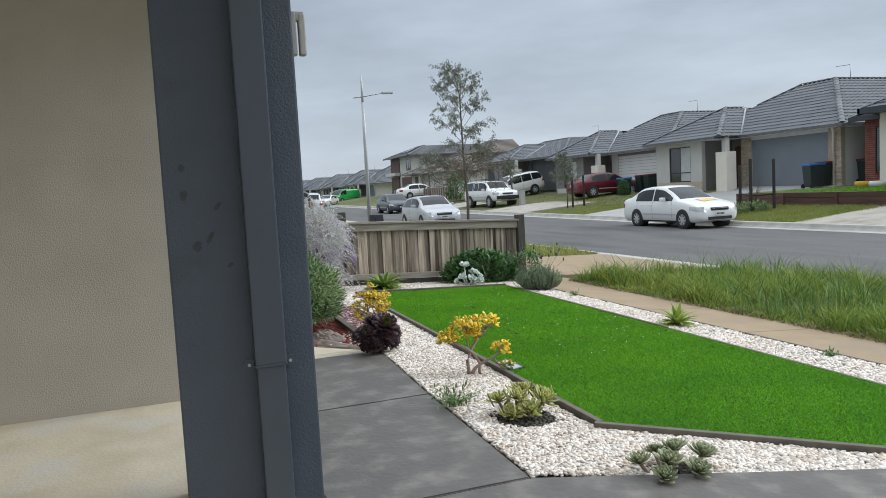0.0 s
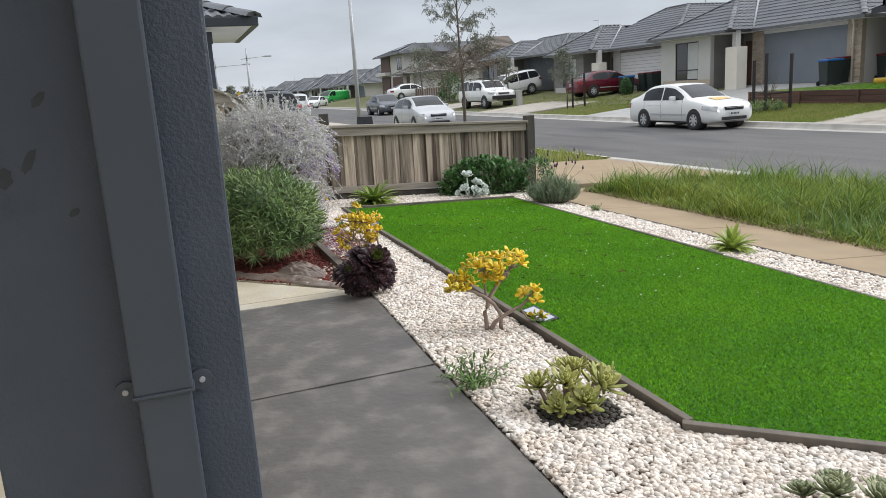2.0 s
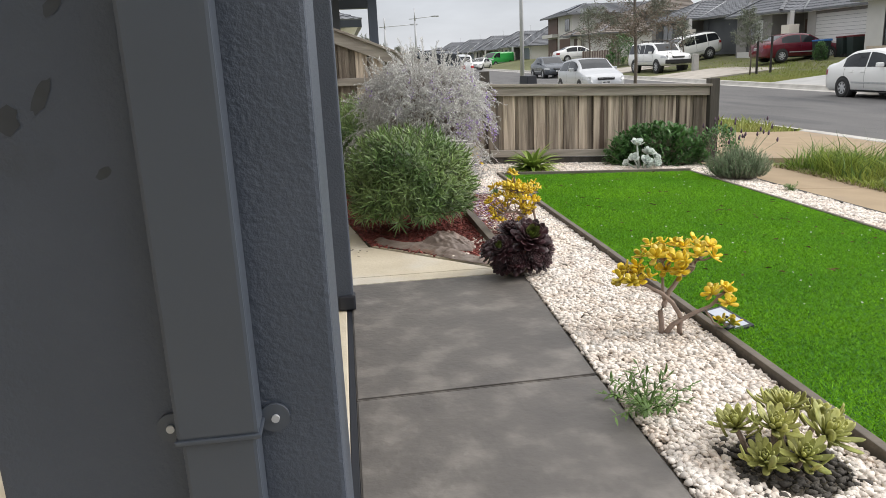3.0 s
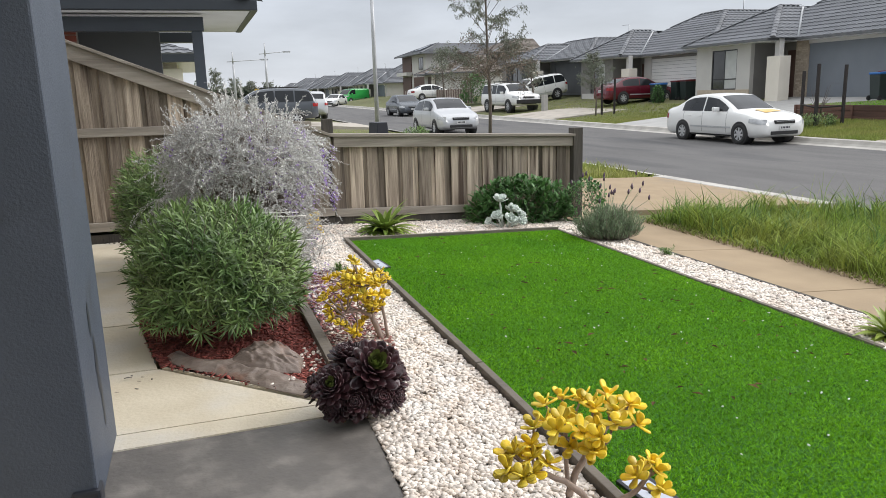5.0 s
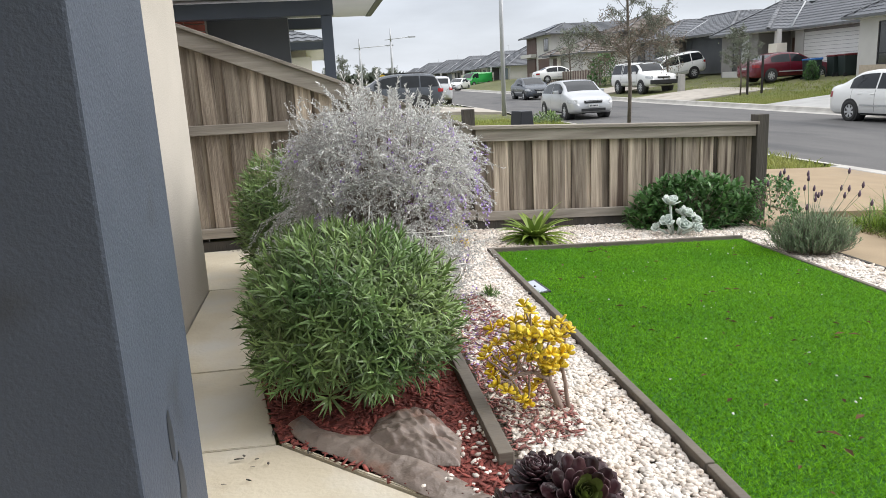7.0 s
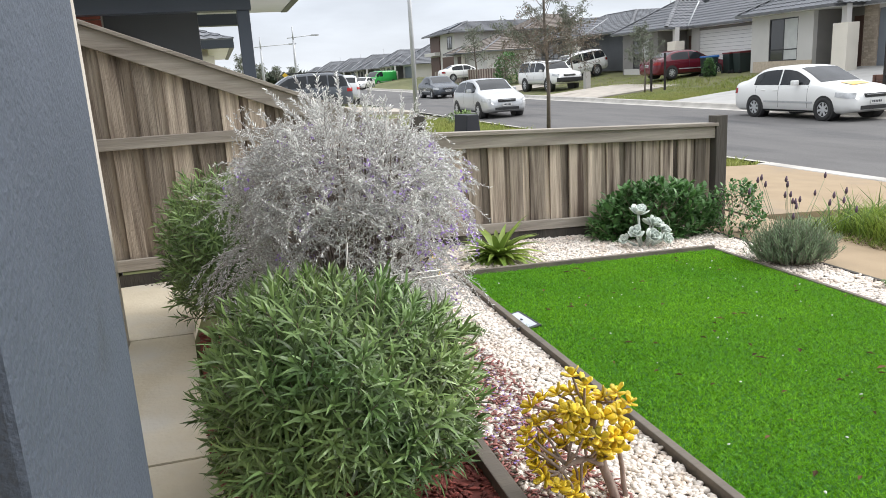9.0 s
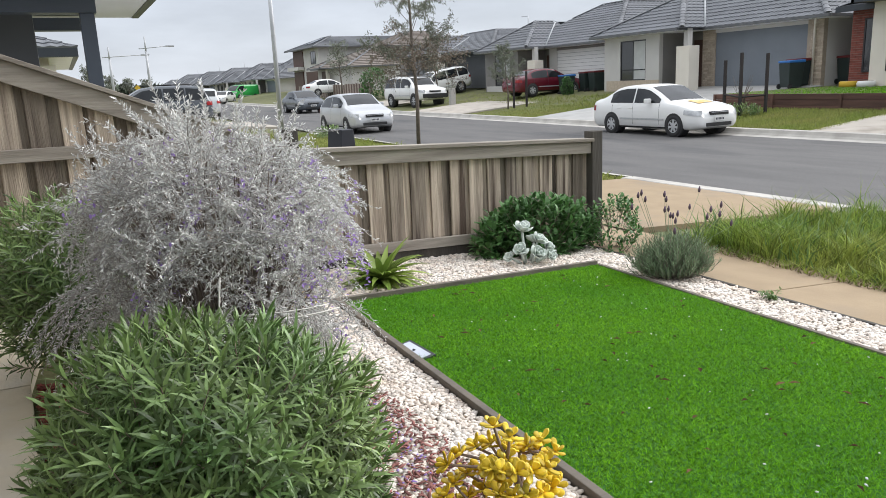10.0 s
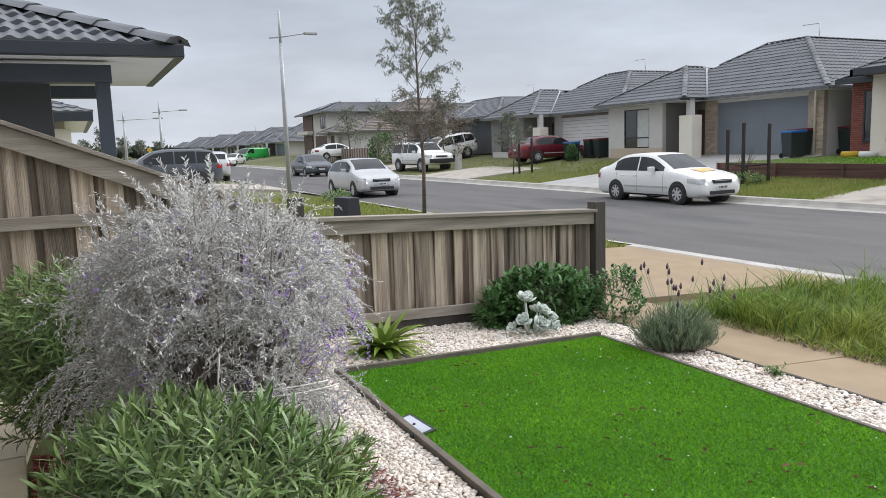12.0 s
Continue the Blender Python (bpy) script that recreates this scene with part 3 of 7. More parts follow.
# porch ceiling, fascia and a plain roof over the house
box("ceiling_porch", -3.2, 0.6, 2.62, 0.56, 9.2, 2.68, M["soffit"], None, "", 0)
tagged(bpy.data.objects["ceiling_porch"], "pale porch ceiling and eaves lining", "ceiling", "", "structure")
box("fascia", 0.56, 2.55, 2.55, 0.62, 9.25, 2.76, M["gutter"], None, "", 0.005)
tagged(bpy.data.objects["fascia"], "charcoal fascia and gutter of the house", "fascia", "", "structure")
# unseen wall, added to keep light off the pillar fronts
box("wall_light_block", -3.4, -2.55, -0.2, 0.4, -2.3, 2.7, M["render_cream"], None, "", 0)
tagged(bpy.data.objects["wall_light_block"], "unseen cream wall added behind the porch to block light", "wall", "", "structure")
box("wall_back", -3.4, -2.3, -0.05, -3.2, 9.0, 2.62, M["cream_wall"], None, "", 0)
tagged(bpy.data.objects["wall_back"], "cream rendered inner wall of the porch", "wall", "", "structure")

# ---- hip roofs with courses of tiles ----
def courses(v, f, a, b, c, d, rows, lip=0.05):
    """Lapped tile courses from the eave a-b up to the top edge d-c."""
    a, b, c, d = (Vector(p) for p in (a, b, c, d))
    nrm = (b - a).cross(d - a).normalized()
    if nrm.z < 0:
        nrm = -nrm
    for i in range(rows):
        t0, t1 = i / rows, (i + 1) / rows
        l0, r0, l1, r1 = a.lerp(d, t0), b.lerp(c, t0), a.lerp(d, t1), b.lerp(c, t1)
        k = len(v)
        if i == 0:
            v += [l0, r0]
            k += 2
        v += [l0 + nrm * lip, r0 + nrm * lip, l1, r1]
        f += [(k - 2, k - 1, k + 1, k), (k, k + 1, k + 3, k + 2)]


def rolled(v, f, a, b, c, d, rows, width=0.3, lip=0.03, roll=0.03, sub=6):
    """Courses of rolled tiles at one width, trimmed where the slope narrows."""
    a, b, c, d = (Vector(p) for p in (a, b, c, d))
    nrm = (b - a).cross(d - a).normalized()
    if nrm.z < 0:
        nrm = -nrm
    L = (b - a).length
    e = (b - a) / L
    rise = (d - a) - e * (d - a).dot(e)
    dl, dr = (d - a).dot(e), (c - a).dot(e)
    for i in range(rows):
        t0, t1 = i / rows, (i + 1) / rows
        l0, r0, l1, r1 = dl * t0, L + (dr - L) * t0, dl * t1, L + (dr - L) * t1
        if r0 - l0 < 0.02:
            continue
        k = len(v)
        q = int(math.floor(l0 / width * sub))
        us = [l0] + [j * width / sub for j in range(q, int(r0 / width * sub) + 1) if l0 < j * width / sub < r0] + [r0]
        for u in us:
            h = roll * (0.5 + 0.5 * math.cos(6.2832 * u / width))
            p0 = a + e * u + rise * t0
            p1 = a + e * min(max(u, l1), max(r1, l1)) + rise * t1
            v += [p0, p0 + nrm * (lip + h), p1 + nrm * (h + 0.002)]
        for j in range(len(us) - 1):
            w = k + j * 3
            f += [(w, w + 3, w + 4, w + 1), (w + 1, w + 4, w + 5, w + 2)]


def roof_tiles(parent, a, b, c, d, rows, width, skip, material):
    """Rolled concrete tiles laid one by one, cut to fit at the hip."""
    a, b, c, d = (Vector(p) for p in (a, b, c, d))
    L = (b - a).length
    e = (b - a) / L
    rise = (d - a) - e * (d - a).dot(e)
    nrm = e.cross(rise).normalized()
    if nrm.z < 0:
        nrm = -nrm
    dl, dr = (d - a).dot(e), (c - a).dot(e)
    step = rise.length / rows
    n = 20

    def tile(w, top):
        V_, F_ = [], []
        for j in range(n + 1):
            x = w * j / n
            h = 0.030 * (0.5 + 0.5 * math.cos(12.566 * j / n * w / width))
            V_ += [(x, 0, -0.01), (x, 0, 0.030 + h), (min(x, top), step * 1.05, h + 0.004)]
        for j in range(n):
            q = 3 * j
            F_ += [(q, q + 3, q + 4, q + 1), (q + 1, q + 4, q + 5, q + 2)]
        return mesh_of("tile", V_, F_)

    whole = tile(width, 9)
    basis = Matrix((e, rise.normalized(), nrm)).transposed().to_4x4()
    for i in range(rows):
        t0, t1 = i / rows, (i + 1) / rows
        hi0, hi1 = L + (dr - L) * t0, L + (dr - L) * t1
        u = max(dl * t0, skip)
        while u < hi0 - 0.02:
            w = min(width, hi0 - u)
            me = whole if u + w <= hi1 else tile(w, max(0.0, hi1 - u))
            o = put("tile", me, material, parent)
            o.matrix_basis = Matrix.Translation(a + e * u + rise * t0) @ basis
            u += width


def caps(v, f, a, b, r=0.11, step=0.4, drop=0.01):
    """Ridge or hip tiles, lapped one over the next."""
    a, b = Vector(a), Vector(b)
    n = max(1, int((b - a).length / step))
    side = (b - a).cross(Vector((0, 0, 1))).normalized()
    up = side.cross(b - a).normalized()
    if up.z < 0:
        up = -up
    for i in range(n):
        p, q = a.lerp(b, i / n), a.lerp(b, (i + 1.06) / n)
        k = len(v)
        for e, rr in ((p, r), (q, r * 0.86)):
            for ang in (-1.35, -0.7, 0, 0.7, 1.35):
                v.append(e + side * math.sin(ang) * rr * 1.2 + up * (math.cos(ang) * rr * 0.62 - drop))
        for j in range(4):
            f.append((k + j, k + j + 1, k + 6 + j, k + 5 + j))
        f.append((k, k + 1, k + 2, k + 3, k + 4))


def window(parent, x, y0, y1, z0, z1, mullions=1, transom=None, blind=False, facing=-1, frame_m="dark_frame", axis="x"):
    """A framed window let into a facade that faces the street."""
    w = new("window")
    w.parent = parent
    def B(name, u0, u1, a0, a1, d0, d1, material, lab=""):
        if axis == "x":
            lo, hi = sorted((x + facing * d0, x + facing * d1))
            return box(name, lo, u0, a0, hi, u1, a1, material, w, lab, 0)
        lo, hi = sorted((x + facing * d0, x + facing * d1))
        return box(name, u0, lo, a0, u1, hi, a1, material, w, lab, 0)
    t = 0.055
    for nm, u0, u1, a0, a1 in (("frame", y0, y0 + t, z0, z1), ("frame", y1 - t, y1, z0, z1), ("frame", y0 + t, y1 - t, z0, z0 + t), ("frame", y0 + t, y1 - t, z1 - t, z1)):
        B(nm, u0, u1, a0, a1, 0.0, 0.035, M[frame_m])
    n = mullions + 1
    for i in range(n):
        a, b = y0 + t + (y1 - y0 - 2 * t) * i / n, y0 + t + (y1 - y0 - 2 * t) * (i + 1) / n
        B("pane", a, b, z0 + t, z1 - t, -0.02, 0.012, M["blind"] if blind and i == 0 else M["window_dark"])
        if i:
            B("mullion", a - 0.025, a + 0.025, z0 + t, z1 - t, 0.0, 0.03, M[frame_m])
    if transom:
        B("transom", y0 + t, y1 - t, transom - 0.025, transom + 0.025, 0.0, 0.028, M[frame_m])
    return w


def brick_face(parent, x, y0, y1, z0, z1, material, rows_step=0.086, length=0.24, normal=-1):
    """Bricks in stretcher bond on a face that looks along x."""
    bm_ = bmesh.new()
    add_box(bm_, 0, 0, 0, 0.02, length - 0.012, rows_step - 0.012)
    me = bpy.data.meshes.new("brick")
    bm_.to_mesh(me)
    bm_.free()
    me.materials.append(material)
    k = 0
    z = z0
    row = 0
    while z < z1 - rows_step * 0.5:
        y = y0 - (length / 2 if row % 2 else 0)
        while y < y1 - 0.02:
            a, b = max(y, y0), min(y + length, y1)
            if b - a > 0.05:
                o = put("brick", me, material, parent)
                o.location = (x - 0.014 if normal < 0 else x - 0.006, a, z)
                o.scale = (1, (b - a - 0.012) / (length - 0.012), 1)
                k += 1
            y += length
        z += rows_step
        row += 1
    return k


def house(dx, dy, dz, wall, wall2, door_m, label, detail=True, group="", blind=True, r=5.52, ya=28.3, yb=30.4, ye=34.9, wy=33.1, ws=30.1):
    """A single-storey brick-veneer house: garage under a hip roof, and a projecting front room beside a porch."""
    h = thing("house", pose(dx, dy, dz), label, "house", group)
    e = 2.95
    # body walls behind the garage front
    box("wall", 27.0, 24.4, 0.2, 27.22, 25.10, 2.95, wall2, h, "", 0)
    box("wall", 27.0, 29.72, 0.2, 27.22, 30.45, 2.95, wall2, h, "", 0)
    box("lintel", 27.0, 25.10, 2.70, 27.22, 29.72, 2.95, wall, h, "", 0)
    box("wall", 27.22, 24.4, 0.2, 39.0, 24.62, 2.95, wall, h, "", 0)
    box("wall", 25.6, 35.4, 0.2, 39.0, 35.62, 2.95, wall, h, "", 0)
    box("wall", 38.8, 24.62, 0.2, 39.0, 35.4, 2.95, wall, h, "", 0)
    # front room
    bm = bmesh.new()
    add_box(bm, 25.6, 34.42, 0.2, 25.82, 35.4, 2.9)
    add_box(bm, 25.6, 31.72, 0.2, 25.82, 32.62, 2.9)
    add_box(bm, 25.6, 32.62, 0.2, 25.82, 34.42, 0.76)
    add_box(bm, 25.6, 32.62, 2.66, 25.82, 34.42, 2.9)
    part("wall", bm, wall, h)
    # porch recess: its shade is put into the mid grey of these walls
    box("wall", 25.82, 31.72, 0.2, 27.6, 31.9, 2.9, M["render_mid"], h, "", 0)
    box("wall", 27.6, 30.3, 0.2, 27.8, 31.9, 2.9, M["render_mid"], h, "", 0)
    box("plinth", 25.57, 31.7, 0.2, 25.6, 35.42, 0.78, wall2, h, "", 0)
    window(h, 25.66, 32.62, 34.42, 0.78, 2.66, 1, 1.28, blind)
    box("front_door", 27.55, 30.5, 0.38, 27.6, 31.5, 2.5, M["door_brown"], h, "", 0)
    box("porch_pier", 25.45, 29.72, 0.2, 26.05, 30.5, 2.2, M["render_cream"], h, "pale rendered porch pier", 0.01)
    box("porch_post", 25.62, 29.98, 2.2, 25.88, 30.24, 2.95, M["render_grey"], h, "", 0)
    gd = box("garage_door", 27.06, 25.10, 0.38, 27.10, 29.72, 2.70, door_m, h, "", 0)
    for i in range(1, 12 if detail else 1):
        z = 0.38 + i * 2.32 / 12
        box("panel_groove", 27.052, 25.10, z - 0.008, 27.06, 29.72, z + 0.004, M["gutter_grey"] if door_m is M["garage_white"] else door_m, gd, "", 0)
    # roof
    v, f = [], []
    n1 = 15
    lay = rolled if detail else courses
    lay(v, f, (26.5, 23.9, e), (26.5, ye, e), (31, yb, r), (31, ya, r), n1)
    lay(v, f, (40, 23.9, e), (26.5, 23.9, e), (31, ya, r), (40, ya, r), n1)
    courses(v, f, (26.5, ye, e), (40, ye, e), (40, yb, r), (31, yb, r), n1)
    v += [Vector(p) for p in ((31, ya, r), (31, yb, r), (40, yb, r), (40, ya, r))]
    f.append(tuple(range(len(v) - 4, len(v))))
    wz = min(4.65, r - 0.3)
    slope = (r - e) / 4.5
    wx = 26.5 + (wz - e) / slope
    lay(v, f, (25.1, ws, e), (25.1, 36.1, e), (28.1, wy, wz), (28.1, wy, wz), 10)
    lay(v, f, (wx, ws, e), (25.1, ws, e), (28.1, wy, wz), (wx, wy, wz), 10)
    courses(v, f, (25.1, 36.1, e), (40, 36.1, e), (40, wy, wz), (28.1, wy, wz), 10)
    roof = put("roof", mesh_of("roof", v, f), M["tile"], h)
    roof["kind"] = "stuff"
    hip = Vector((31, yb, r)).lerp(Vector((26.5, ye, e)), min(1.0, (r - wz) / (r - e)))
    for a, b in (((26.5, 23.9, e + .06), (31, ya, r + .03)), ((31, ya, r + .03), (31, yb, r + .03)), ((31, yb, r + .03), hip + Vector((0, 0, .03))), ((31, ya, r + .03), (40, ya, r + .03)), ((25.1, ws, e + .06), (28.1, wy, wz + .03)), ((25.1, 36.1, e + .06), (28.1, wy, wz + .03)), ((28.1, wy, wz + .03), (wx - 0.2, wy, wz + .03))):
        v, f = [], []
        caps(v, f, a, b)
        put("ridge_capping", mesh_of("ridge_capping", v, f, True), M["ridge"], roof, "paler ridge and hip tiles")["kind"] = "stuff"
    tube("valley", [(26.5, ws + 0.02, e + 0.05), (wx - 0.25, wy - 0.25, wz - 0.08)], 0.05, M["valley"], roof, "pale metal valley flashing", 6)
    # eaves: fascia, gutter and lining
    bm = bmesh.new()
    for a in ((25.02, 30.05, 25.12, 36.15), (26.42, 23.82, 26.52, 30.1), (25.1, 30.03, 26.5, 30.12), (26.5, 23.8, 40, 23.9), (25.1, 36.1, 40, 36.2)):
        add_box(bm, a[0], a[1], e - 0.085, a[2], a[3], e + 0.03)
    part("gutter", bm, M["gutter_grey"], h)
    bm = bmesh.new()
    add_box(bm, 25.12, 30.12, e - 0.10, 27.2, 36.1, e - 0.08)
    add_box(bm, 26.52, 23.9, e - 0.10, 27.2, 30.1, e - 0.08)
    add_box(bm, 27.2, 23.9, e - 0.10, 40, 24.5, e - 0.08)
    part("eaves_lining", bm, M["soffit"], h)
    tube("downpipe", [(26.9, 24.72, 0.3), (26.9, 24.72, 2.5), (26.6, 24.5, 2.85)], 0.045, M["render_cream"], h, "", 6)
    an = tube("antenna", [(33, 29.2, r - 0.05), (33, 29.2, r + 0.88)], 0.025, M["galv"], h, "", 5)
    tube("antenna_boom", [(33, 29.2, r + 0.86), (33.0, 30.1, r + 0.9)], 0.02, M["galv"], an, "", 5)
    return h


hA = house(0, 0, 0.19, M["render_grey"], M["brick_tan"], M["garage_grey"], "warm grey rendered house with slate garage door and tiled roof", True, "houses across the street", wy=32.8, ws=29.85)
house(0, 11.95, 0.10, M["render_mid"], M["render_grey"], M["garage_white"], "grey house with off-white garage door and tiled roof", True, "houses across the street", r=5.35, wy=33.5)
house(0, 24.4, 0.40, M["render_dark"], M["render_dark"], M["render_dark"], "single-storey dark grey house with tiled hip roof", True, "houses across the street", False, 4.6, 30.5, 35.0, 38.0)
for k, (yy, dzz) in enumerate(((104, -0.25), (118, -0.35), (133, -0.45), (149, -0.5), (166, -0.5))):
    hk = house(-1.0 - 1.2 * k, yy - 27, dzz, (M["render_white"], M["render_mid"], M["render_dark"])[k % 3], M["render_grey"], M["garage_grey"], "distant single-storey house with dark tiled roof", False, "houses along the street", False)
brick_face(hA, 27.0, 24.40, 24.95, 0.36, 2.9, M["brick_tan"])
brick_face(hA, 27.0, 29.76, 30.42, 0.36, 2.9, M["brick_tan"])

# cream and red-brick house with a raised lawn
hR = thing("house", pose(0, -0.1, 0.18), "cream rendered and red brick house with dark window frames", "house", "houses across the street")
bm = bmesh.new()
for a in ((26.6, 21.75, 0.1, 26.85, 22.32, 3.3), (26.6, 14.0, 0.1, 26.85, 21.75, 0.82), (26.6, 14.0, 2.74, 26.85, 21.75, 3.3), (26.6, 14.0, 0.82, 26.85, 18.4, 2.74), (26.85, 22.1, 0.1, 27.6, 22.32, 3.3)):
    add_box(bm, *a)
part("wall", bm, M["render_cream"], hR)
window(hR, 26.66, 18.4, 21.75, 0.82, 2.74, 3)
bw = box("brick_wall", 27.2, 22.32, 0.1, 27.45, 23.5, 3.1, M["mortar"], hR, "red brick wall", 0)
brick_face(bw, 27.2, 22.32, 23.5, 0.12, 3.1, M["brick_red"])
brick_face(bw, 26.72, 19.45, 20.0, 0.9, 2.7, M["brick_red"])
window(hR, 27.17, 22.45, 22.98, 0.8, 2.72, 0)
box("wall", 27.45, 23.3, 0.1, 39, 23.5, 3.1, M["render_mid"], hR, "", 0)
v, f = [], []
courses(v, f, (25.9, 12.5, 3.4), (25.9, 22.55, 3.4), (30.2, 18.2, 5.7), (30.2, 16.8, 5.7), 14)
courses(v, f, (25.9, 22.55, 3.4), (40, 22.55, 3.4), (40, 18.2, 5.7), (30.2, 18.2, 5.7), 14)
courses(v, f, (26.7, 23.7, 3.15), (40, 23.7, 3.15), (40, 22.0, 4.0), (26.7, 22.0, 3.7), 4)
courses(v, f, (26.7, 22.2, 3.15), (26.7, 23.75, 3.15), (27.8, 22.6, 3.7), (27.8, 22.0, 3.7), 4)
put("roof", mesh_of("roof", v, f), M["tile"], hR)["kind"] = "stuff"
v, f = [], []
caps(v, f, (25.9, 22.55, 3.43), (30.2, 18.2, 5.7))
caps(v, f, (26.7, 23.75, 3.18), (27.8, 22.6, 3.72))
put("ridge_capping", mesh_of("ridge_capping", v, f, True), M["ridge"], hR)["kind"] = "stuff"
bm = bmesh.new()
for a in ((25.8, 12.5, 3.2, 25.92, 22.65, 3.42), (25.8, 22.55, 3.2, 32, 22.66, 3.42), (26.6, 22.3, 2.98, 26.72, 23.8, 3.17)):
    add_box(bm, *a)
part("gutter", bm, M["gutter"], hR)
box("eaves_lining", 25.92, 12.5, 3.21, 26.7, 22.55, 3.24, M["render_mid"], hR, "", 0)

# two-storey house further along
hD = thing("house", pose(0, 9.0, 0.5), "two-storey house with pale render, brown balcony bay and solar panels", "house", "houses across the street")
box("wall", 27.0, 77.5, 0.2, 38, 87.5, 5.2, M["render_white"], hD, "", 0)
box("balcony_recess", 26.9, 83.2, 2.95, 27.0, 87.2, 5.1, M["door_brown"], hD, "", 0)
box("balcony_rail", 26.2, 83.0, 2.85, 26.9, 87.6, 3.25, M["render_white"], hD, "", 0)
box("lower_bay", 26.85, 83.4, 0.3, 27.0, 87.0, 2.7, M["door_brown"], hD, "", 0)
box("garage_door", 26.95, 78.0, 0.3, 27.0, 82.4, 2.6, M["door_brown"], hD, "", 0)
window(hD, 26.98, 78.5, 80.2, 3.4, 4.8, 1)


def hip_roof(h_, x0, y0, y1, z0, x1, y2, y3, z1, material, rows, back=38):
    """A hip roof over a house front: eave at x0 from y0 to y1, ridge at x1 from y2 to y3."""
    v, f = [], []
    courses(v, f, (x0, y0, z0), (x0, y1, z0), (x1, y3, z1), (x1, y2, z1), rows)
    courses(v, f, (back, y0, z0), (x0, y0, z0), (x1, y2, z1), (back, y2, z1), rows)
    courses(v, f, (x0, y1, z0), (back, y1, z0), (back, y3, z1), (x1, y3, z1), rows)
    ro = put("roof", mesh_of("roof", v, f), material, h_)
    ro["kind"] = "stuff"
    for a, b in (((x0, y0, z0 + 0.05), (x1, y2, z1 + 0.03)), ((x1, y2, z1 + 0.03), (x1, y3, z1 + 0.03)), ((x0, y1, z0 + 0.05), (x1, y3, z1 + 0.03))):
        v, f = [], []
        caps(v, f, a, b)
        put("ridge_capping", mesh_of("ridge_capping", v, f, True), M["ridge"], ro)["kind"] = "stuff"
    bm_ = bmesh.new()
    add_box(bm_, x0 - 0.1, y0, z0 - 0.1, x0, y1, z0 + 0.03)
    add_box(bm_, x0, y0 - 0.08, z0 - 0.1, back, y0, z0 + 0.03)
    part("gutter", bm_, M["gutter_grey"], h_)
    return ro


roofD = hip_roof(hD, 26.2, 76.8, 88.2, 5.2, 29.6, 80.4, 84.0, 6.5, M["tile"], 9)
for i in range(3):
    bm = bmesh.new()
    add_box(bm, 0, 0, 0, 1.7, 1.0, 0.04)
    part("solar_panel", bm, M["solar"], roofD, "", pose(27.4, 80.7 + i * 1.1, 5.74, 0, -21, 0))
hE = thing("house", pose(0, 10.0, 0.4), "low brown-roofed house with brick front and carport", "house", "houses across the street")
box("wall", 26.0, 63.5, 0.2, 31, 74, 2.75, M["render_grey"], hE, "", 0)
box("garage_door", 25.95, 64.5, 0.3, 26.0, 68.5, 2.5, M["render_white"], hE, "", 0)
box("entry", 25.93, 70.0, 0.3, 26.0, 72.5, 2.5, M["door_brown"], hE, "", 0)
hip_roof(hE, 25.4, 63, 74.6, 2.75, 29.8, 67.4, 70.2, 4.6, M["tile_brown"], 11, 31)
box("porch_pier", 25.4, 69.2, 0.2, 25.7, 69.6, 2.7, M["render_cream"], hE, "", 0)
hip_roof(hE, 24.6, 69.0, 73.2, 2.8, 26.4, 70.9, 71.3, 3.6, M["tile_brown"], 5, 30)
# a taller house set back behind them
hF = thing("house", pose(6.0, 9.0, 0.6), "two-storey house with brown tiled roof set back from the street", "house", "houses across the street")
box("wall", 26.2, 68.5, 0.0, 31, 75.5, 4.6, M["render_mid"], hF, "", 0)
window(hF, 26.18, 69.2, 70.6, 3.2, 4.4, 1)
window(hF, 26.18, 73, 74.6, 3.2, 4.4, 1)
hip_roof(hF, 25.4, 68, 76, 4.6, 29.4, 71, 73.2, 6.2, M["tile_brown"], 11, 31.5)
ff = thing("front_fence", pose(22.5, 59.6, 0.3), "brown timber front fence of a house across the street", "fence")
for i in range(66):
    box("paling", 0, i * 0.31, -0.2, 0.03, i * 0.31 + 0.29, 1.15 + 0.02 * (i % 3), M["door_brown"] if i % 2 else M["rail"], ff, "", 0)

# neighbour's house beyond the side fence
hN = thing("house", pose(-0.16, -0.35, -0.05), "neighbour's house with dark portal porch, white eaves and tiled roof", "house")
box("wall", -4.0, 14.2, -0.1, 0.70, 14.45, 2.3, M["render_dark"], hN, "", 0)
bwN = box("brick_pier", -0.75, 13.95, -0.1, -0.28, 14.2, 2.3, M["mortar"], hN, "dark brick pier", 0)
box("porch_post", 1.11, 13.5, -0.1, 1.24, 13.64, 2.14, M["pipe"], hN, "charcoal porch post", 0.005)
box("porch_beam", -4.0, 13.48, 2.14, 1.26, 13.66, 2.31, M["pipe"], hN, "charcoal porch beam", 0.005)
box("porch_beam", 0.5, 15.9, 2.17, 1.24, 16.1, 2.32, M["pipe"], hN, "charcoal porch beam", 0.005)
box("eaves_lining", -5.0, 13.15, 2.355, 1.86, 16.3, 2.375, M["soffit"], hN, "white eaves lining", 0)
bm = bmesh.new()
add_box(bm, -5.0, 13.06, 2.345, 1.90, 13.16, 2.47, 0.01)
add_box(bm, 1.82, 13.16, 2.345, 1.91, 16.3, 2.47, 0.01)
part("gutter", bm, M["gutter"], hN)
v, f = [], []
rolled(v, f, (-5.2, 13.08, 2.45), (-1.9, 13.08, 2.45), (-2.6, 17.3, 4.1), (-5.2, 17.3, 4.1), 14)
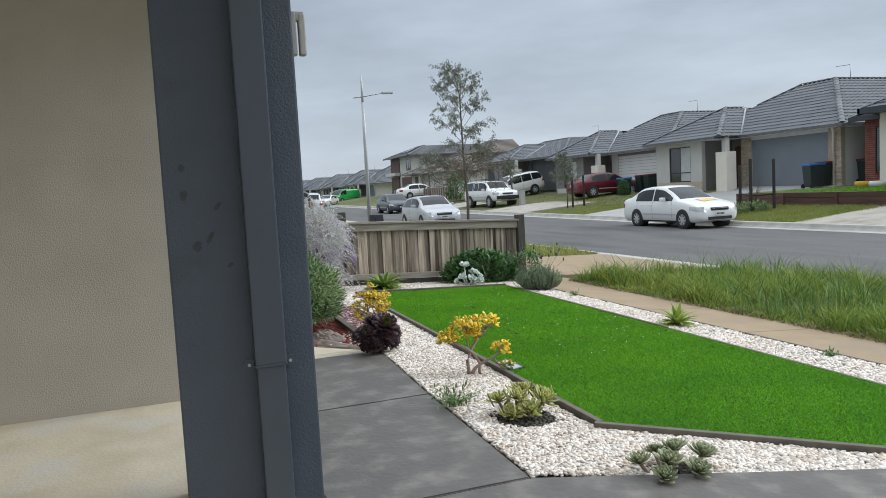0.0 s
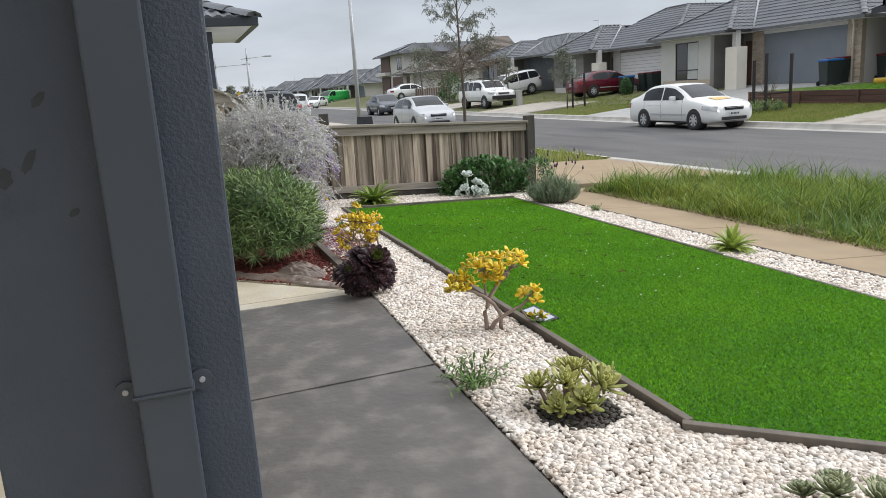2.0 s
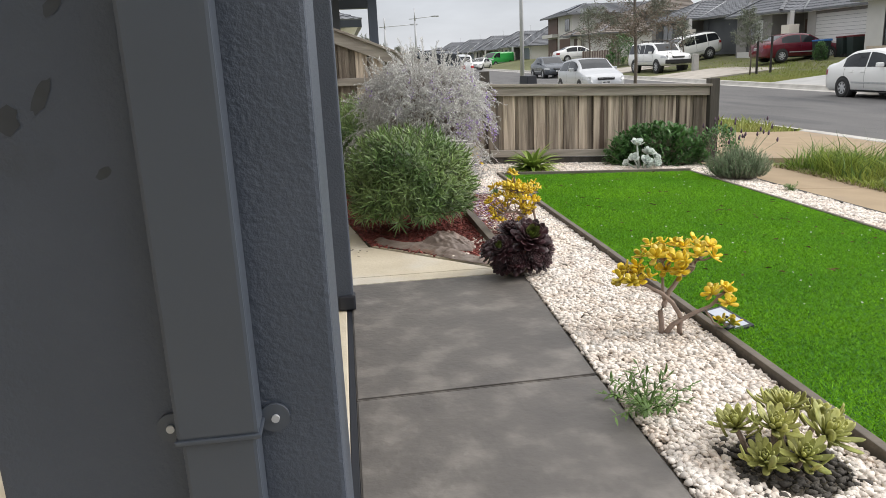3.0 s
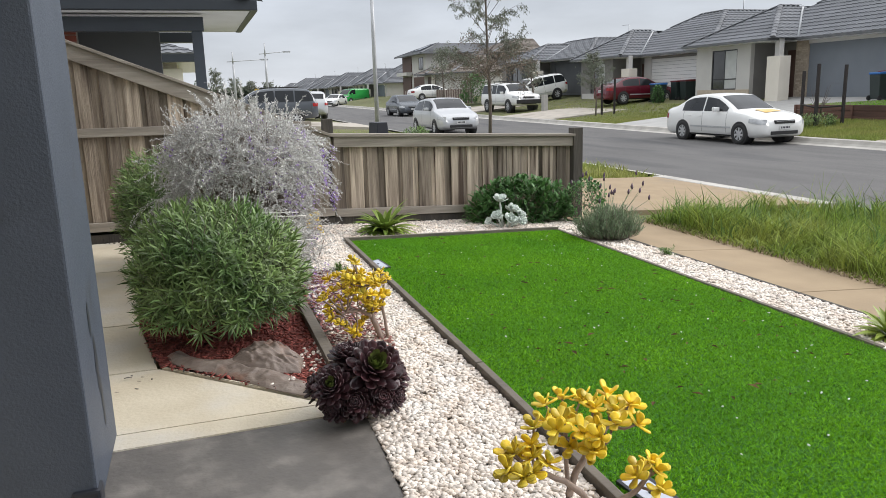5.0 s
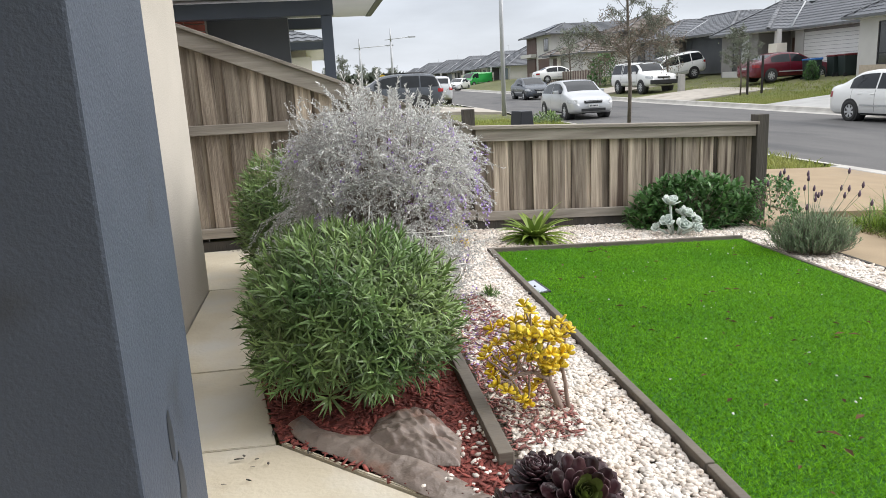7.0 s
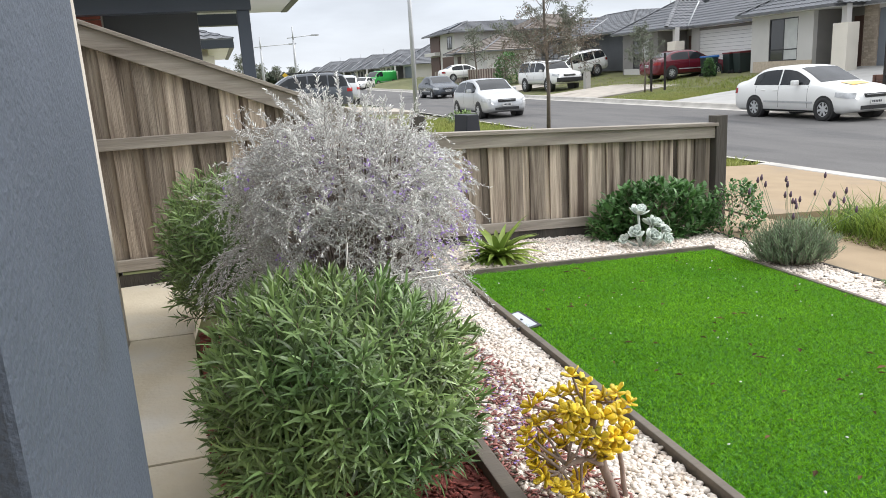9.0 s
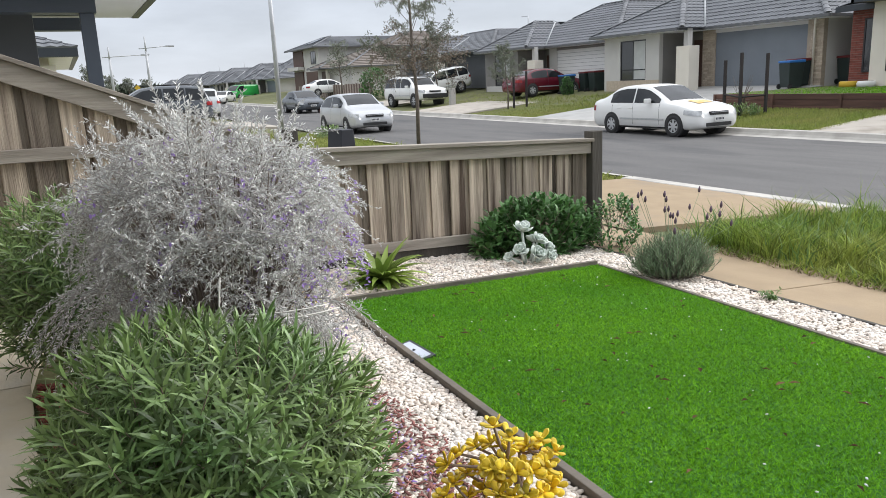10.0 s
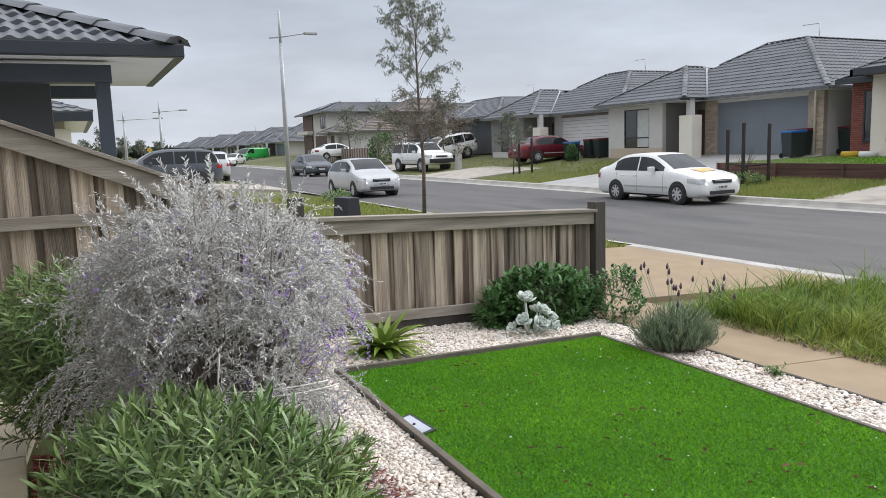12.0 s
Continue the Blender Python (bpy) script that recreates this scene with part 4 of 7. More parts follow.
rolled(v, f, (1.87, 13.08, 2.45), (1.87, 16.3, 2.45), (0.16, 14.69, 3.08), (0.16, 14.69, 3.08), 6)
v += [Vector(p) for p in ((-1.95, 13.1, 2.43), (1.86, 13.1, 2.43), (-2.6, 17.3, 4.08))]
f.append(tuple(range(len(v) - 3, len(v))))
roofN = put("roof", mesh_of("roof", v, f), M["tile"], hN)
roofN["kind"] = "stuff"
roof_tiles(roofN, (-1.95, 13.08, 2.45), (1.87, 13.08, 2.45), (-2.6, 17.3, 4.1), (-2.6, 17.3, 4.1), 14, 0.3, -9, M["tile_piece"])
v, f = [], []
capN = [Vector((1.86, 13.09, 2.50)).lerp(Vector((-2.6, 17.3, 4.16)), k / 15) for k in range(16)]
for k, (a_, b_) in enumerate(zip(capN, capN[1:])):
    v, f = [], []
    caps(v, f, a_, b_, 0.17, 9, 0.055)
    put("hip_tile", mesh_of("hip_tile", v, f, True), M["tile_piece"], roofN)
bm = bmesh.new()
for i in range(27):
    add_box(bm, -0.76, 13.93, -0.1 + i * 0.086, -0.52, 13.955, -0.1 + i * 0.086 + 0.074)
    add_box(bm, -0.51, 13.93, -0.1 + i * 0.086, -0.27, 13.955, -0.1 + i * 0.086 + 0.074)
part("brick", bm, M["brick_red"], bwN)

# next house along on the near side
hN2 = thing("house", pose(-0.24, 0, 0.04), "cream and yellow house with grey tiled eaves further along", "house")
box("wall", -6, 27.2, -0.2, 0.8, 36, 2.3, M["render_cream"], hN2, "", 0)
box("corner_pier", 0.35, 26.6, -0.2, 0.95, 27.2, 2.1, M["render_cream"], hN2, "", 0)
box("entry_wall", -0.4, 26.95, -0.2, 0.35, 27.2, 2.2, M["render_mid"], hN2, "", 0)
box("eaves_lining", -6, 26.3, 2.3, 1.4, 36, 2.34, M["soffit"], hN2, "", 0)
bm = bmesh.new()
add_box(bm, -6, 26.2, 2.28, 1.48, 26.32, 2.5)
add_box(bm, 1.38, 26.3, 2.28, 1.5, 36, 2.5)
part("gutter", bm, M["gutter"], hN2)
v, f = [], []
rolled(v, f, (-6, 26.2, 2.5), (1.5, 26.2, 2.5), (-2.5, 30, 3.9), (-6, 30, 3.9), 12)
rolled(v, f, (1.5, 26.2, 2.5), (1.5, 36.5, 2.5), (-2.5, 33, 3.9), (-2.5, 30, 3.9), 12)
put("roof", mesh_of("roof", v, f), M["tile"], hN2)["kind"] = "stuff"

# ---- raised front lawn and retaining wall across the street ----
rw = thing("retaining_wall", pose(21.5, 0, 0.17), "red-brown timber sleeper retaining wall", "retaining wall")
for j in range(3):
    for i in range(5):
        y0 = 12.4 + i * 2.42
        box("sleeper", 0.0 + 0.01 * (j % 2) + (0.03 if j == 2 and i == 2 else 0), y0, -0.27 + j * 0.185, 0.09, y0 + 2.40, -0.27 + j * 0.185 + 0.18, M["retain"], rw, "", 0.006)
for i in range(6):
    box("upright", -0.05, 12.36 + i * 2.42, -0.27, 0.0, 12.44 + i * 2.42, 0.28, M["retain"], rw, "", 0.004)
strip("lawn_raised", [21.59, 24, 26.6], [0.43, 0.45, 0.47], [12.4, 18, 24.4], M["soil"], "raised green front lawn behind a sleeper wall", "structure", "lawn")
# ---- timber boundary fence ----
FA = 3.1
FENCE = pose(-0.15, 10.24, 0, 0, 0, FA)        # local x runs along the fence towards the street
fence = thing("fence", FENCE, "weathered grey-brown lapped paling fence stepping down to the street", "fence")
L_END, L_KINK = 5.13, 2.28


def fence_top(s):
    return float(np.interp(s, [-2.6, -0.25, L_KINK, L_END], [1.98, 1.885, 0.87, 0.742]))


def fence_low(s):
    return float(np.interp(s, [-2.6, 1.5, L_END], [0.0, -0.01, -0.215]))


rngf = random.Random(5)
s = -2.5
i = 0
while s < L_END - 0.06:
    front = i % 2 == 0
    w = rngf.uniform(0.112, 0.152) if front else 0.150
    off = 0.0 if front else 0.022
    zb = fence_low(s) + 0.10
    zt0, zt1 = fence_top(s) - 0.03, fence_top(s + w) - 0.03
    bm = bmesh.new()
    vs = add_box(bm, 0, off, zb, w - rngf.uniform(0.0, 0.012), off + 0.017, 1.0, 0.002)
    for v in bm.verts:
        if v.co.z > 0.8:
            v.co.z = zt0 + (zt1 - zt0) * v.co.x / w - (1.0 - v.co.z)
        v.co.x += 0.004 * math.sin(v.co.z * 5 + i)
    part("paling", bm, M["paling"], fence, "", pose(s, 0, 0, rngf.uniform(-0.3, 0.3), 0, 0))
    s += 0.092
    i += 1


def sloped(name, s0, s1, zf0, zf1, y0, y1, h0, h1, material, bevel=0.004):
    bm = bmesh.new()
    add_box(bm, 0, y0, h0, s1 - s0, y1, h1, bevel)
    for v in bm.verts:
        v.co.z += zf0 + (zf1 - zf0) * v.co.x / (s1 - s0)
    return part(name, bm, material, fence, "", pose(s0, 0, 0))


sloped("capping", -2.5, -0.25, fence_top(-2.5), fence_top(-0.25), -0.065, 0.065, -0.02, 0.010, M["rail"])
sloped("capping", -0.25, L_KINK, fence_top(-0.25), fence_top(L_KINK), -0.065, 0.065, -0.02, 0.010, M["rail"])
sloped("capping", L_KINK, L_END - 0.07, fence_top(L_KINK), fence_top(L_END), -0.065, 0.065, -0.02, 0.010, M["rail"])
sloped("fascia_rail", -0.25, L_KINK, fence_top(-0.25), fence_top(L_KINK), -0.042, -0.004, -0.155, -0.021, M["rail"])
sloped("fascia_rail", L_KINK + 0.03, L_END - 0.09, fence_top(L_KINK), fence_top(L_END), -0.042, -0.004, -0.125, -0.021, M["rail"])
sloped("mid_rail", -2.5, 2.1, 1.0, 0.97, -0.042, -0.004, -0.04, 0.04, M["rail"])
sloped("bottom_rail", -2.5, L_KINK, 0.19, 0.10, -0.042, -0.004, -0.04, 0.04, M["rail"])
sloped("bottom_rail", L_KINK + 0.02, L_END - 0.09, 0.085, -0.055, -0.042, -0.004, -0.04, 0.04, M["rail"])
sloped("plinth", -2.5, L_KINK, fence_low(-2.5), fence_low(L_KINK), -0.02, 0.0, -0.1, 0.10, M["post_dark"])
sloped("plinth", L_KINK, L_END, fence_low(L_KINK), fence_low(L_END), -0.02, 0.0, -0.1, 0.10, M["post_dark"])
box("post", L_END - 0.09, -0.06, -0.45, L_END + 0.03, 0.055, 0.815, M["post_dark"], fence, "dark square end post", 0.006)
box("post", L_KINK - 0.05, 0.04, -0.3, L_KINK + 0.05, 0.13, 1.02, M["post_dark"], fence, "dark square post", 0.006)
box("post", -0.1, 0.04, -0.3, 0.0, 0.13, 1.7, M["post_dark"], fence, "", 0.006)
# letterbox behind the low fence
lb = thing("letterbox", pose(2.95, 11.7, 0.02, 0, 0, 12), "dark metal letterbox on a post behind the fence", "letterbox")
box("post", -0.04, -0.04, -0.3, 0.04, 0.04, 0.72, M["black_plastic"], lb, "", 0.004)
bm = bmesh.new()
add_box(bm, -0.08, -0.12, 0.72, 0.08, 0.12, 0.90, 0.008)
for v in bm.verts:
    if v.co.z > 0.85:
        v.co.x *= 0.8
part("box", bm, M["black_plastic"], lb)

# ---- artificial lawn, edging, pebbles ----
LAWN = [(2.07, 9.40), (4.22, 9.56), (4.10, 1.85), (3.3, 2.35), (2.0, 3.38)]


def lawn_z(x):
    return ground_z(x) + 0.012


def inside(poly, x, y):
    """Even-odd test for arrays of points."""
    c = np.zeros(len(x), bool)
    for k in range(len(poly)):
        (x0, y0), (x1, y1) = poly[k], poly[k - 1]
        if y0 != y1:
            c ^= ((y0 > y) != (y1 > y)) & (x < (x1 - x0) * (y - y0) / (y1 - y0) + x0)
    return c


GZX, GZZ = [-400, 1.4, 4.4, 5.6, 9.05, 9.3, 17.45, 17.7, 20.0, 26.5, 60], [0, 0, -0.155, -0.245, -0.41, -0.58, -0.58, -0.33, -0.16, 0.52, 0.8]


def scatter(poly, n, seed):
    r = np.random.RandomState(seed)
    p = np.array(poly)
    lo, hi = p.min(0), p.max(0)
    out = np.zeros((0, 2))
    while len(out) < n:
        q = lo + r.rand(n * 2, 2) * (hi - lo)
        out = np.vstack([out, q[inside(poly, q[:, 0], q[:, 1])]])
    return out[:n], r


def blades(name, poly, n, h, w, seed, material, label, category, lift=0.0, lean=0.45, tiers=1, clump=0.0, zf=None):
    """Grass of separate blades, each bent to its own side."""
    p, r = scatter(poly, n, seed)
    z = np.interp(p[:, 0], GZX, GZZ) + lift if zf is None else zf(p)
    a = r.rand(n) * 6.2832
    hh = h * (0.45 + 0.75 * r.rand(n))
    if clump:
        g = np.array([noise.noise(Vector((x * 3.6, y * 3.6, seed))) for x, y in p])
        g2 = np.array([noise.noise(Vector((x * 0.9, y * 0.9, seed + 9))) for x, y in p])
        hh *= np.clip(1 + clump * (g + g2), 0.25, 2.2)
    ln = lean * (0.3 + r.rand(n)) * hh
    ww = w * (0.6 + 0.8 * r.rand(n))
    dx, dy = np.cos(a), np.sin(a)
    b = r.rand(n) * 6.2832
    sx, sy = np.cos(b) * ww, np.sin(b) * ww
    if tiers == 1:
        V = np.stack([np.stack([p[:, 0] - sx, p[:, 1] - sy, z], 1), np.stack([p[:, 0] + sx, p[:, 1] + sy, z], 1), np.stack([p[:, 0] + dx * ln, p[:, 1] + dy * ln, z + hh], 1)], 1).reshape(-1, 3)
        F = np.arange(3 * n).reshape(-1, 3)
    else:
        V = np.stack([np.stack([p[:, 0] - sx, p[:, 1] - sy, z], 1), np.stack([p[:, 0] + sx, p[:, 1] + sy, z], 1),
                      np.stack([p[:, 0] + dx * ln * .3 + sx * .8, p[:, 1] + dy * ln * .3 + sy * .8, z + hh * .6], 1), np.stack([p[:, 0] + dx * ln * .3 - sx * .8, p[:, 1] + dy * ln * .3 - sy * .8, z + hh * .6], 1),
                      np.stack([p[:, 0] + dx * ln, p[:, 1] + dy * ln, z + hh], 1)], 1).reshape(-1, 3)
        k = 5 * np.arange(n)[:, None]
        F = [tuple(q) for q in (k + np.array([0, 1, 2, 3]))] + [tuple(q) for q in (k + np.array([3, 2, 4]))]
    me = bpy.data.meshes.new(name)
    me.from_pydata(V.tolist(), [], F.tolist() if tiers == 1 else F)
    me.update()
    ob = put(name, me, material)
    return tagged(ob, label, category, "", "stuff")


def sheet(name, poly, lift, material, label, category, kind="structure"):
    """A sheet over the sloping ground, cut into lengths."""
    bm = bmesh.new()
    bm.faces.new([bm.verts.new((x, y, 0)) for x, y in poly])
    for x in (1.4, 2.4, 3.4, 4.4, 5.6, 7.0, 8.0):
        bmesh.ops.bisect_plane(bm, geom=bm.verts[:] + bm.edges[:] + bm.faces[:], plane_co=(x, 0, 0), plane_no=(1, 0, 0))
    for v in bm.verts:
        v.co.z = ground_z(v.co.x) + lift
    ob = part(name, bm, material)
    return tagged(ob, label, category, "", kind)


sheet("lawn", LAWN, 0.004, M["turf_base"], "bright green artificial turf lawn", "lawn")
blades("turf_pile", LAWN, 480000, 0.015, 0.0020, 3, M["turf"], "dense bright green pile of the artificial lawn", "turf", 0.004, 1.5)
# added where the fence hides it; its grey bounces neutral light to the eaves
sheet("driveway_neighbour_bounce", [(-4.0, 10.75), (4.62, 10.95), (4.62, 14.6), (-4.0, 17.0)], 0.006, M["conc_grey"], "unseen grey concrete driveway added to bounce neutral light on the eaves", "driveway")
sheet("bed_gravel", [(1.33, 2.9), (1.40, 5.75), (1.44, 7.2), (1.3, 9.0), (0.5, 9.3), (0.47, 10.25), (4.69, 10.49), (4.69, 1.2), (3.3, 1.2), (3.3, 2.05)], -0.02, M["bed_soil"], "soil under the white pebble beds", "garden bed")


def edging(name, a, b, label, h=0.036, w=0.034, material="timber_edge"):
    a, b = Vector(a), Vector(b)
    L = (b - a).length
    bm = bmesh.new()
    add_box(bm, 0, -w / 2, -0.06, L, w / 2, h, 0.004)
    bmesh.ops.bisect_plane(bm, geom=bm.verts[:] + bm.edges[:] + bm.faces[:], plane_co=(L / 2, 0, 0), plane_no=(1, 0, 0))
    ang = math.atan2(b.y - a.y, b.x - a.x)
    for v in bm.verts:
        v.co.z += ground_z(a.x + (b.x - a.x) * v.co.x / L)
    ob = part(name, bm, M[material], None, "", pose(a.x, a.y, 0, 0, 0, math.degrees(ang)))
    return tagged(ob, label, "garden edging", "lawn edging")


edging("garden_edging", (2.055, 9.42), (2.03, 6.1), "weathered timber lawn edging")
edging("garden_edging", (2.03, 6.09), (1.985, 3.40), "weathered timber lawn edging")
edging("garden_edging", (2.03, 9.43), (4.24, 9.59), "weathered timber lawn edging")
edging("garden_edging", (4.235, 9.56), (4.19, 5.8), "weathered timber lawn edging", 0.018, 0.03)
edging("garden_edging", (4.19, 5.79), (4.115, 1.9), "weathered timber lawn edging", 0.010, 0.026)
edging("garden_edging", (1.95, 3.40), (3.3, 2.36), "weathered timber lawn edging", 0.034, 0.036)
edging("garden_edging", (3.3, 2.35), (4.6, 1.5), "weathered timber lawn edging", 0.034, 0.036)
edging("garden_edging", (4.69, 10.4), (4.69, 1.2), "dark timber edging beside the footpath", 0.01, 0.03, "post_dark")
edging("garden_sleeper", (1.375, 7.40), (1.375, 6.25), "grey timber sleeper between mulch and pebbles", 0.05, 0.055)


def pebble_mesh(n, seed):
    """Vertices and faces of one rounded, uneven stone."""
    t = (1 + 5 ** 0.5) / 2
    v = np.array([(-1, t, 0), (1, t, 0), (-1, -t, 0), (1, -t, 0), (0, -1, t), (0, 1, t), (0, -1, -t), (0, 1, -t), (t, 0, -1), (t, 0, 1), (-t, 0, -1), (-t, 0, 1)]) / 1.902
    f = np.array([(0, 11, 5), (0, 5, 1), (0, 1, 7), (0, 7, 10), (0, 10, 11), (1, 5, 9), (5, 11, 4), (11, 10, 2), (10, 7, 6), (7, 1, 8), (3, 9, 4), (3, 4, 2), (3, 2, 6), (3, 6, 8), (3, 8, 9), (4, 9, 5), (2, 4, 11), (6, 2, 10), (8, 6, 7), (9, 8, 1)])
    return v, f


def stones(name, poly, n, size, seed, material, label, category, flat=0.62, lift=0.0, kind="stuff", stretch=1.35, holes=()):
    p, r = scatter(poly, n, seed)
    for hx, hy, hr in holes:
        p = p[(p[:, 0] - hx) ** 2 + (p[:, 1] - hy) ** 2 > hr * hr]
    n = len(p)
    v0, f0 = pebble_mesh(1, 0)
    a = r.rand(n) * 6.2832
    sc = size * (0.6 + 0.7 * r.rand(n))
    z = np.interp(p[:, 0], GZX, GZZ) + lift + r.rand(n) * size * 0.9 - size * 0.35
    jit = 1 + 0.5 * (r.rand(n, 12, 1) - 0.5)
    V = v0[None] * jit * sc[:, None, None]
    V[:, :, 0] *= stretch
    V[:, :, 2] *= flat
    tl = (r.rand(n) - 0.5) * 0.9
    zz = V[:, :, 2] * np.cos(tl)[:, None] + V[:, :, 0] * np.sin(tl)[:, None]
    xx = V[:, :, 0] * np.cos(tl)[:, None] - V[:, :, 2] * np.sin(tl)[:, None]
    yy = V[:, :, 1]
    X = xx * np.cos(a)[:, None] - yy * np.sin(a)[:, None] + p[:, 0][:, None]
    Y = xx * np.sin(a)[:, None] + yy * np.cos(a)[:, None] + p[:, 1][:, None]
    W = np.stack([X, Y, zz + z[:, None]], 2).reshape(-1, 3)
    F = (f0[None] + 12 * np.arange(n)[:, None, None]).reshape(-1, 3)
    me = bpy.data.meshes.new(name)
    me.from_pydata(W.tolist(), [], F.tolist())
    me.polygons.foreach_set("use_smooth", [True] * len(me.polygons))
    me.update()
    ob = put(name, me, material)
    return tagged(ob, label, category, "", kind)


BED_L = [(1.34, 2.92), (1.365, 4.38), (1.41, 5.75), (1.45, 6.45), (1.44, 7.65), (1.35, 8.2), (1.4, 9.35), (2.03, 9.43), (2.0, 6.1), (1.95, 3.42)]
BED_S = [(1.34, 2.92), (1.93, 3.40), (3.28, 2.33), (4.67, 1.45), (4.67, 1.0), (3.3, 1.0), (3.3, 2.06)]
BED_B = [(1.4, 9.3), (2.02, 9.45), (4.25, 9.61), (4.67, 9.6), (4.67, 10.48), (0.9, 10.27)]
BED_R = [(4.255, 9.6), (4.67, 9.6), (4.67, 1.6), (4.14, 1.9)]
WH = "white and cream rounded garden pebbles"
SUCC_HOLE = [(1.68, 3.68, 0.165), (1.95, 2.70, 0.11)]
stones("pebbles", BED_L, 34000, 0.0108, 11, M["pebble"], WH, "pebbles", holes=SUCC_HOLE)
stones("pebbles", BED_S, 19500, 0.0108, 12, M["pebble"], WH, "pebbles", holes=SUCC_HOLE)
stones("pebbles", BED_B, 17500, 0.0112, 13, M["pebble"], WH, "pebbles")
stones("pebbles", BED_R, 17000, 0.0112, 14, M["pebble"], WH, "pebbles")
# bare dark soil in the pebbles round the low succulents
for hx, hy, hr in SUCC_HOLE:
    stones("soil_crumbs", [(hx - hr, hy - hr), (hx + hr, hy - hr), (hx + hr, hy + hr), (hx - hr, hy + hr)], 240, 0.012, int(hx * 100), M["post_dark"], "dark soil crumbs among the pebbles", "soil")
MULCH = [(0.60, 6.64), (1.30, 5.93), (1.40, 5.95), (1.37, 7.6), (1.33, 8.3), (0.39, 8.9), (0.465, 7.42)]
sheet("mulch_bed", MULCH, 0.004, M["mulch"], "red bark mulch bed under the shrubs", "garden bed")
stones("mulch", MULCH, 6500, 0.0072, 15, M["mulch"], "loose red bark chips", "mulch", 0.35, 0.006, "stuff", 3.0)
stones("mulch", [(1.41, 6.3), (1.72, 6.4), (1.80, 7.4), (1.72, 8.3), (1.41, 8.3)], 1500, 0.0058, 16, M["mulch_dull"], "red bark chips strayed among the pebbles", "mulch", 0.35, 0.014, "stuff", 3.0)
stones("pebbles", [(1.0, 6.2), (1.36, 6.0), (1.36, 6.7)], 110, 0.0098, 17, M["pebble"], WH, "pebbles", lift=0.008)

# leaves and chips dropped on the lawn
rl = np.random.RandomState(8)
bm = bmesh.new()
pl, _ = scatter([(2.2, 9.2), (4.1, 9.3), (4.0, 5.2), (2.2, 5.4)], 130, 31)
for x, y in pl:
    a, L = rl.rand() * 6.28, 0.014 + 0.020 * rl.rand() ** 2
    z = lawn_z(x) + 0.038
    d, e = Vector((math.cos(a), math.sin(a), 0)) * L, Vector((-math.sin(a), math.cos(a), 0)) * L * 0.38
    c = Vector((x, y, z))
    up = Vector((0, 0, 0.006))
    q = [bm.verts.new(c - d), bm.verts.new(c - e + up), bm.verts.new(c + d), bm.verts.new(c + e + up)]
    bm.faces.new(q)
tagged(part("fallen_leaves", bm, M["dead_leaf"]), "scattered dry brown leaves and chips on the lawn", "leaves", "", "stuff")
stones("lawn_pebbles", [(2.2, 9.2), (4.1, 9.3), (4.0, 4.6), (2.2, 4.8)], 80, 0.0045, 33, M["litter"], "white petals and grit on the lawn", "litter", lift=0.028)


stones("path_debris", [(0.42, 6.3), (0.75, 6.5), (0.6, 6.75), (0.45, 6.7)], 12, 0.005, 61, M["post_dark"], "dry leaf fragments on the pale path", "leaf litter", 0.3, 0.008, "stuff", 3.0)
stones("path_debris", [(0.0, 10.1), (0.45, 10.1), (0.42, 10.22), (0.0, 10.2)], 60, 0.006, 62, M["post_dark"], "dry leaf fragments under the fence", "leaf litter", 0.4, 0.004, "stuff", 2.0)

stones("fallen_petals", [(1.42, 6.9), (1.62, 6.9), (1.72, 7.9), (1.45, 8.1)], 260, 0.0045, 63, M["purple"], "violet petals dropped on the pebbles", "petals", 0.3, 0.016, "stuff", 1.6)

# ---- plants ----
def leaf(V, F, p, d, up, L, W, curve=0.25):
    """A pointed leaf of two folds, bent along its length."""
    d = d.normalized()
    s = d.cross(up)
    s = s.normalized() if s.length > 1e-4 else Vector((1, 0, 0))
    n = s.cross(d)
    k = len(V)
    m1, m2, tip = p + d * L * 0.35 + n * curve * L * 0.12, p + d * L * 0.7 + n * curve * L * 0.05, p + d * L - n * curve * L * 0.18
    V += [p, m1 + s * W * 0.5, m1 - s * W * 0.5, m2 + s * W * 0.36, m2 - s * W * 0.36, tip]
    F += [(k, k + 1, k + 2), (k + 1, k + 3, k + 4, k + 2), (k + 3, k + 5, k + 4)]


def spoon(V, F, p, d, up, L, W, curve=0.4):
    """A thick rounded leaf, widest towards its end."""
    d = d.normalized()
    s = d.cross(up)
    s = s.normalized() if s.length > 1e-4 else Vector((1, 0, 0))
    n = s.cross(d)
    k = len(V)
    for t_, w in ((0.0, 0.16), (0.4, 0.34), (0.72, 0.5), (0.92, 0.36)):
        c = p + d * L * t_ + n * curve * L * 0.35 * t_ * t_
        V += [c + s * W * w, c - n * L * 0.05, c - s * W * w]
    V.append(p + d * L + n * curve * L * 0.36)
    for j in range(3):
        q = k + 3 * j
        F += [(q, q + 3, q + 4, q + 1), (q + 1, q + 4, q + 5, q + 2)]
    F += [(k + 9, k + 12, k + 10), (k + 10, k + 12, k + 11)]


def mesh_thing_part(name, V, F, material, parent, label="", smooth=False):
    return put(name, mesh_of(name, V, F, smooth), material, parent, label)


def rnd_dir(r, up=0.0):
    v = Vector((r.gauss(0, 1), r.gauss(0, 1), r.gauss(0, 1)))
    v.normalize()
    v.z += up
    return v.normalized()


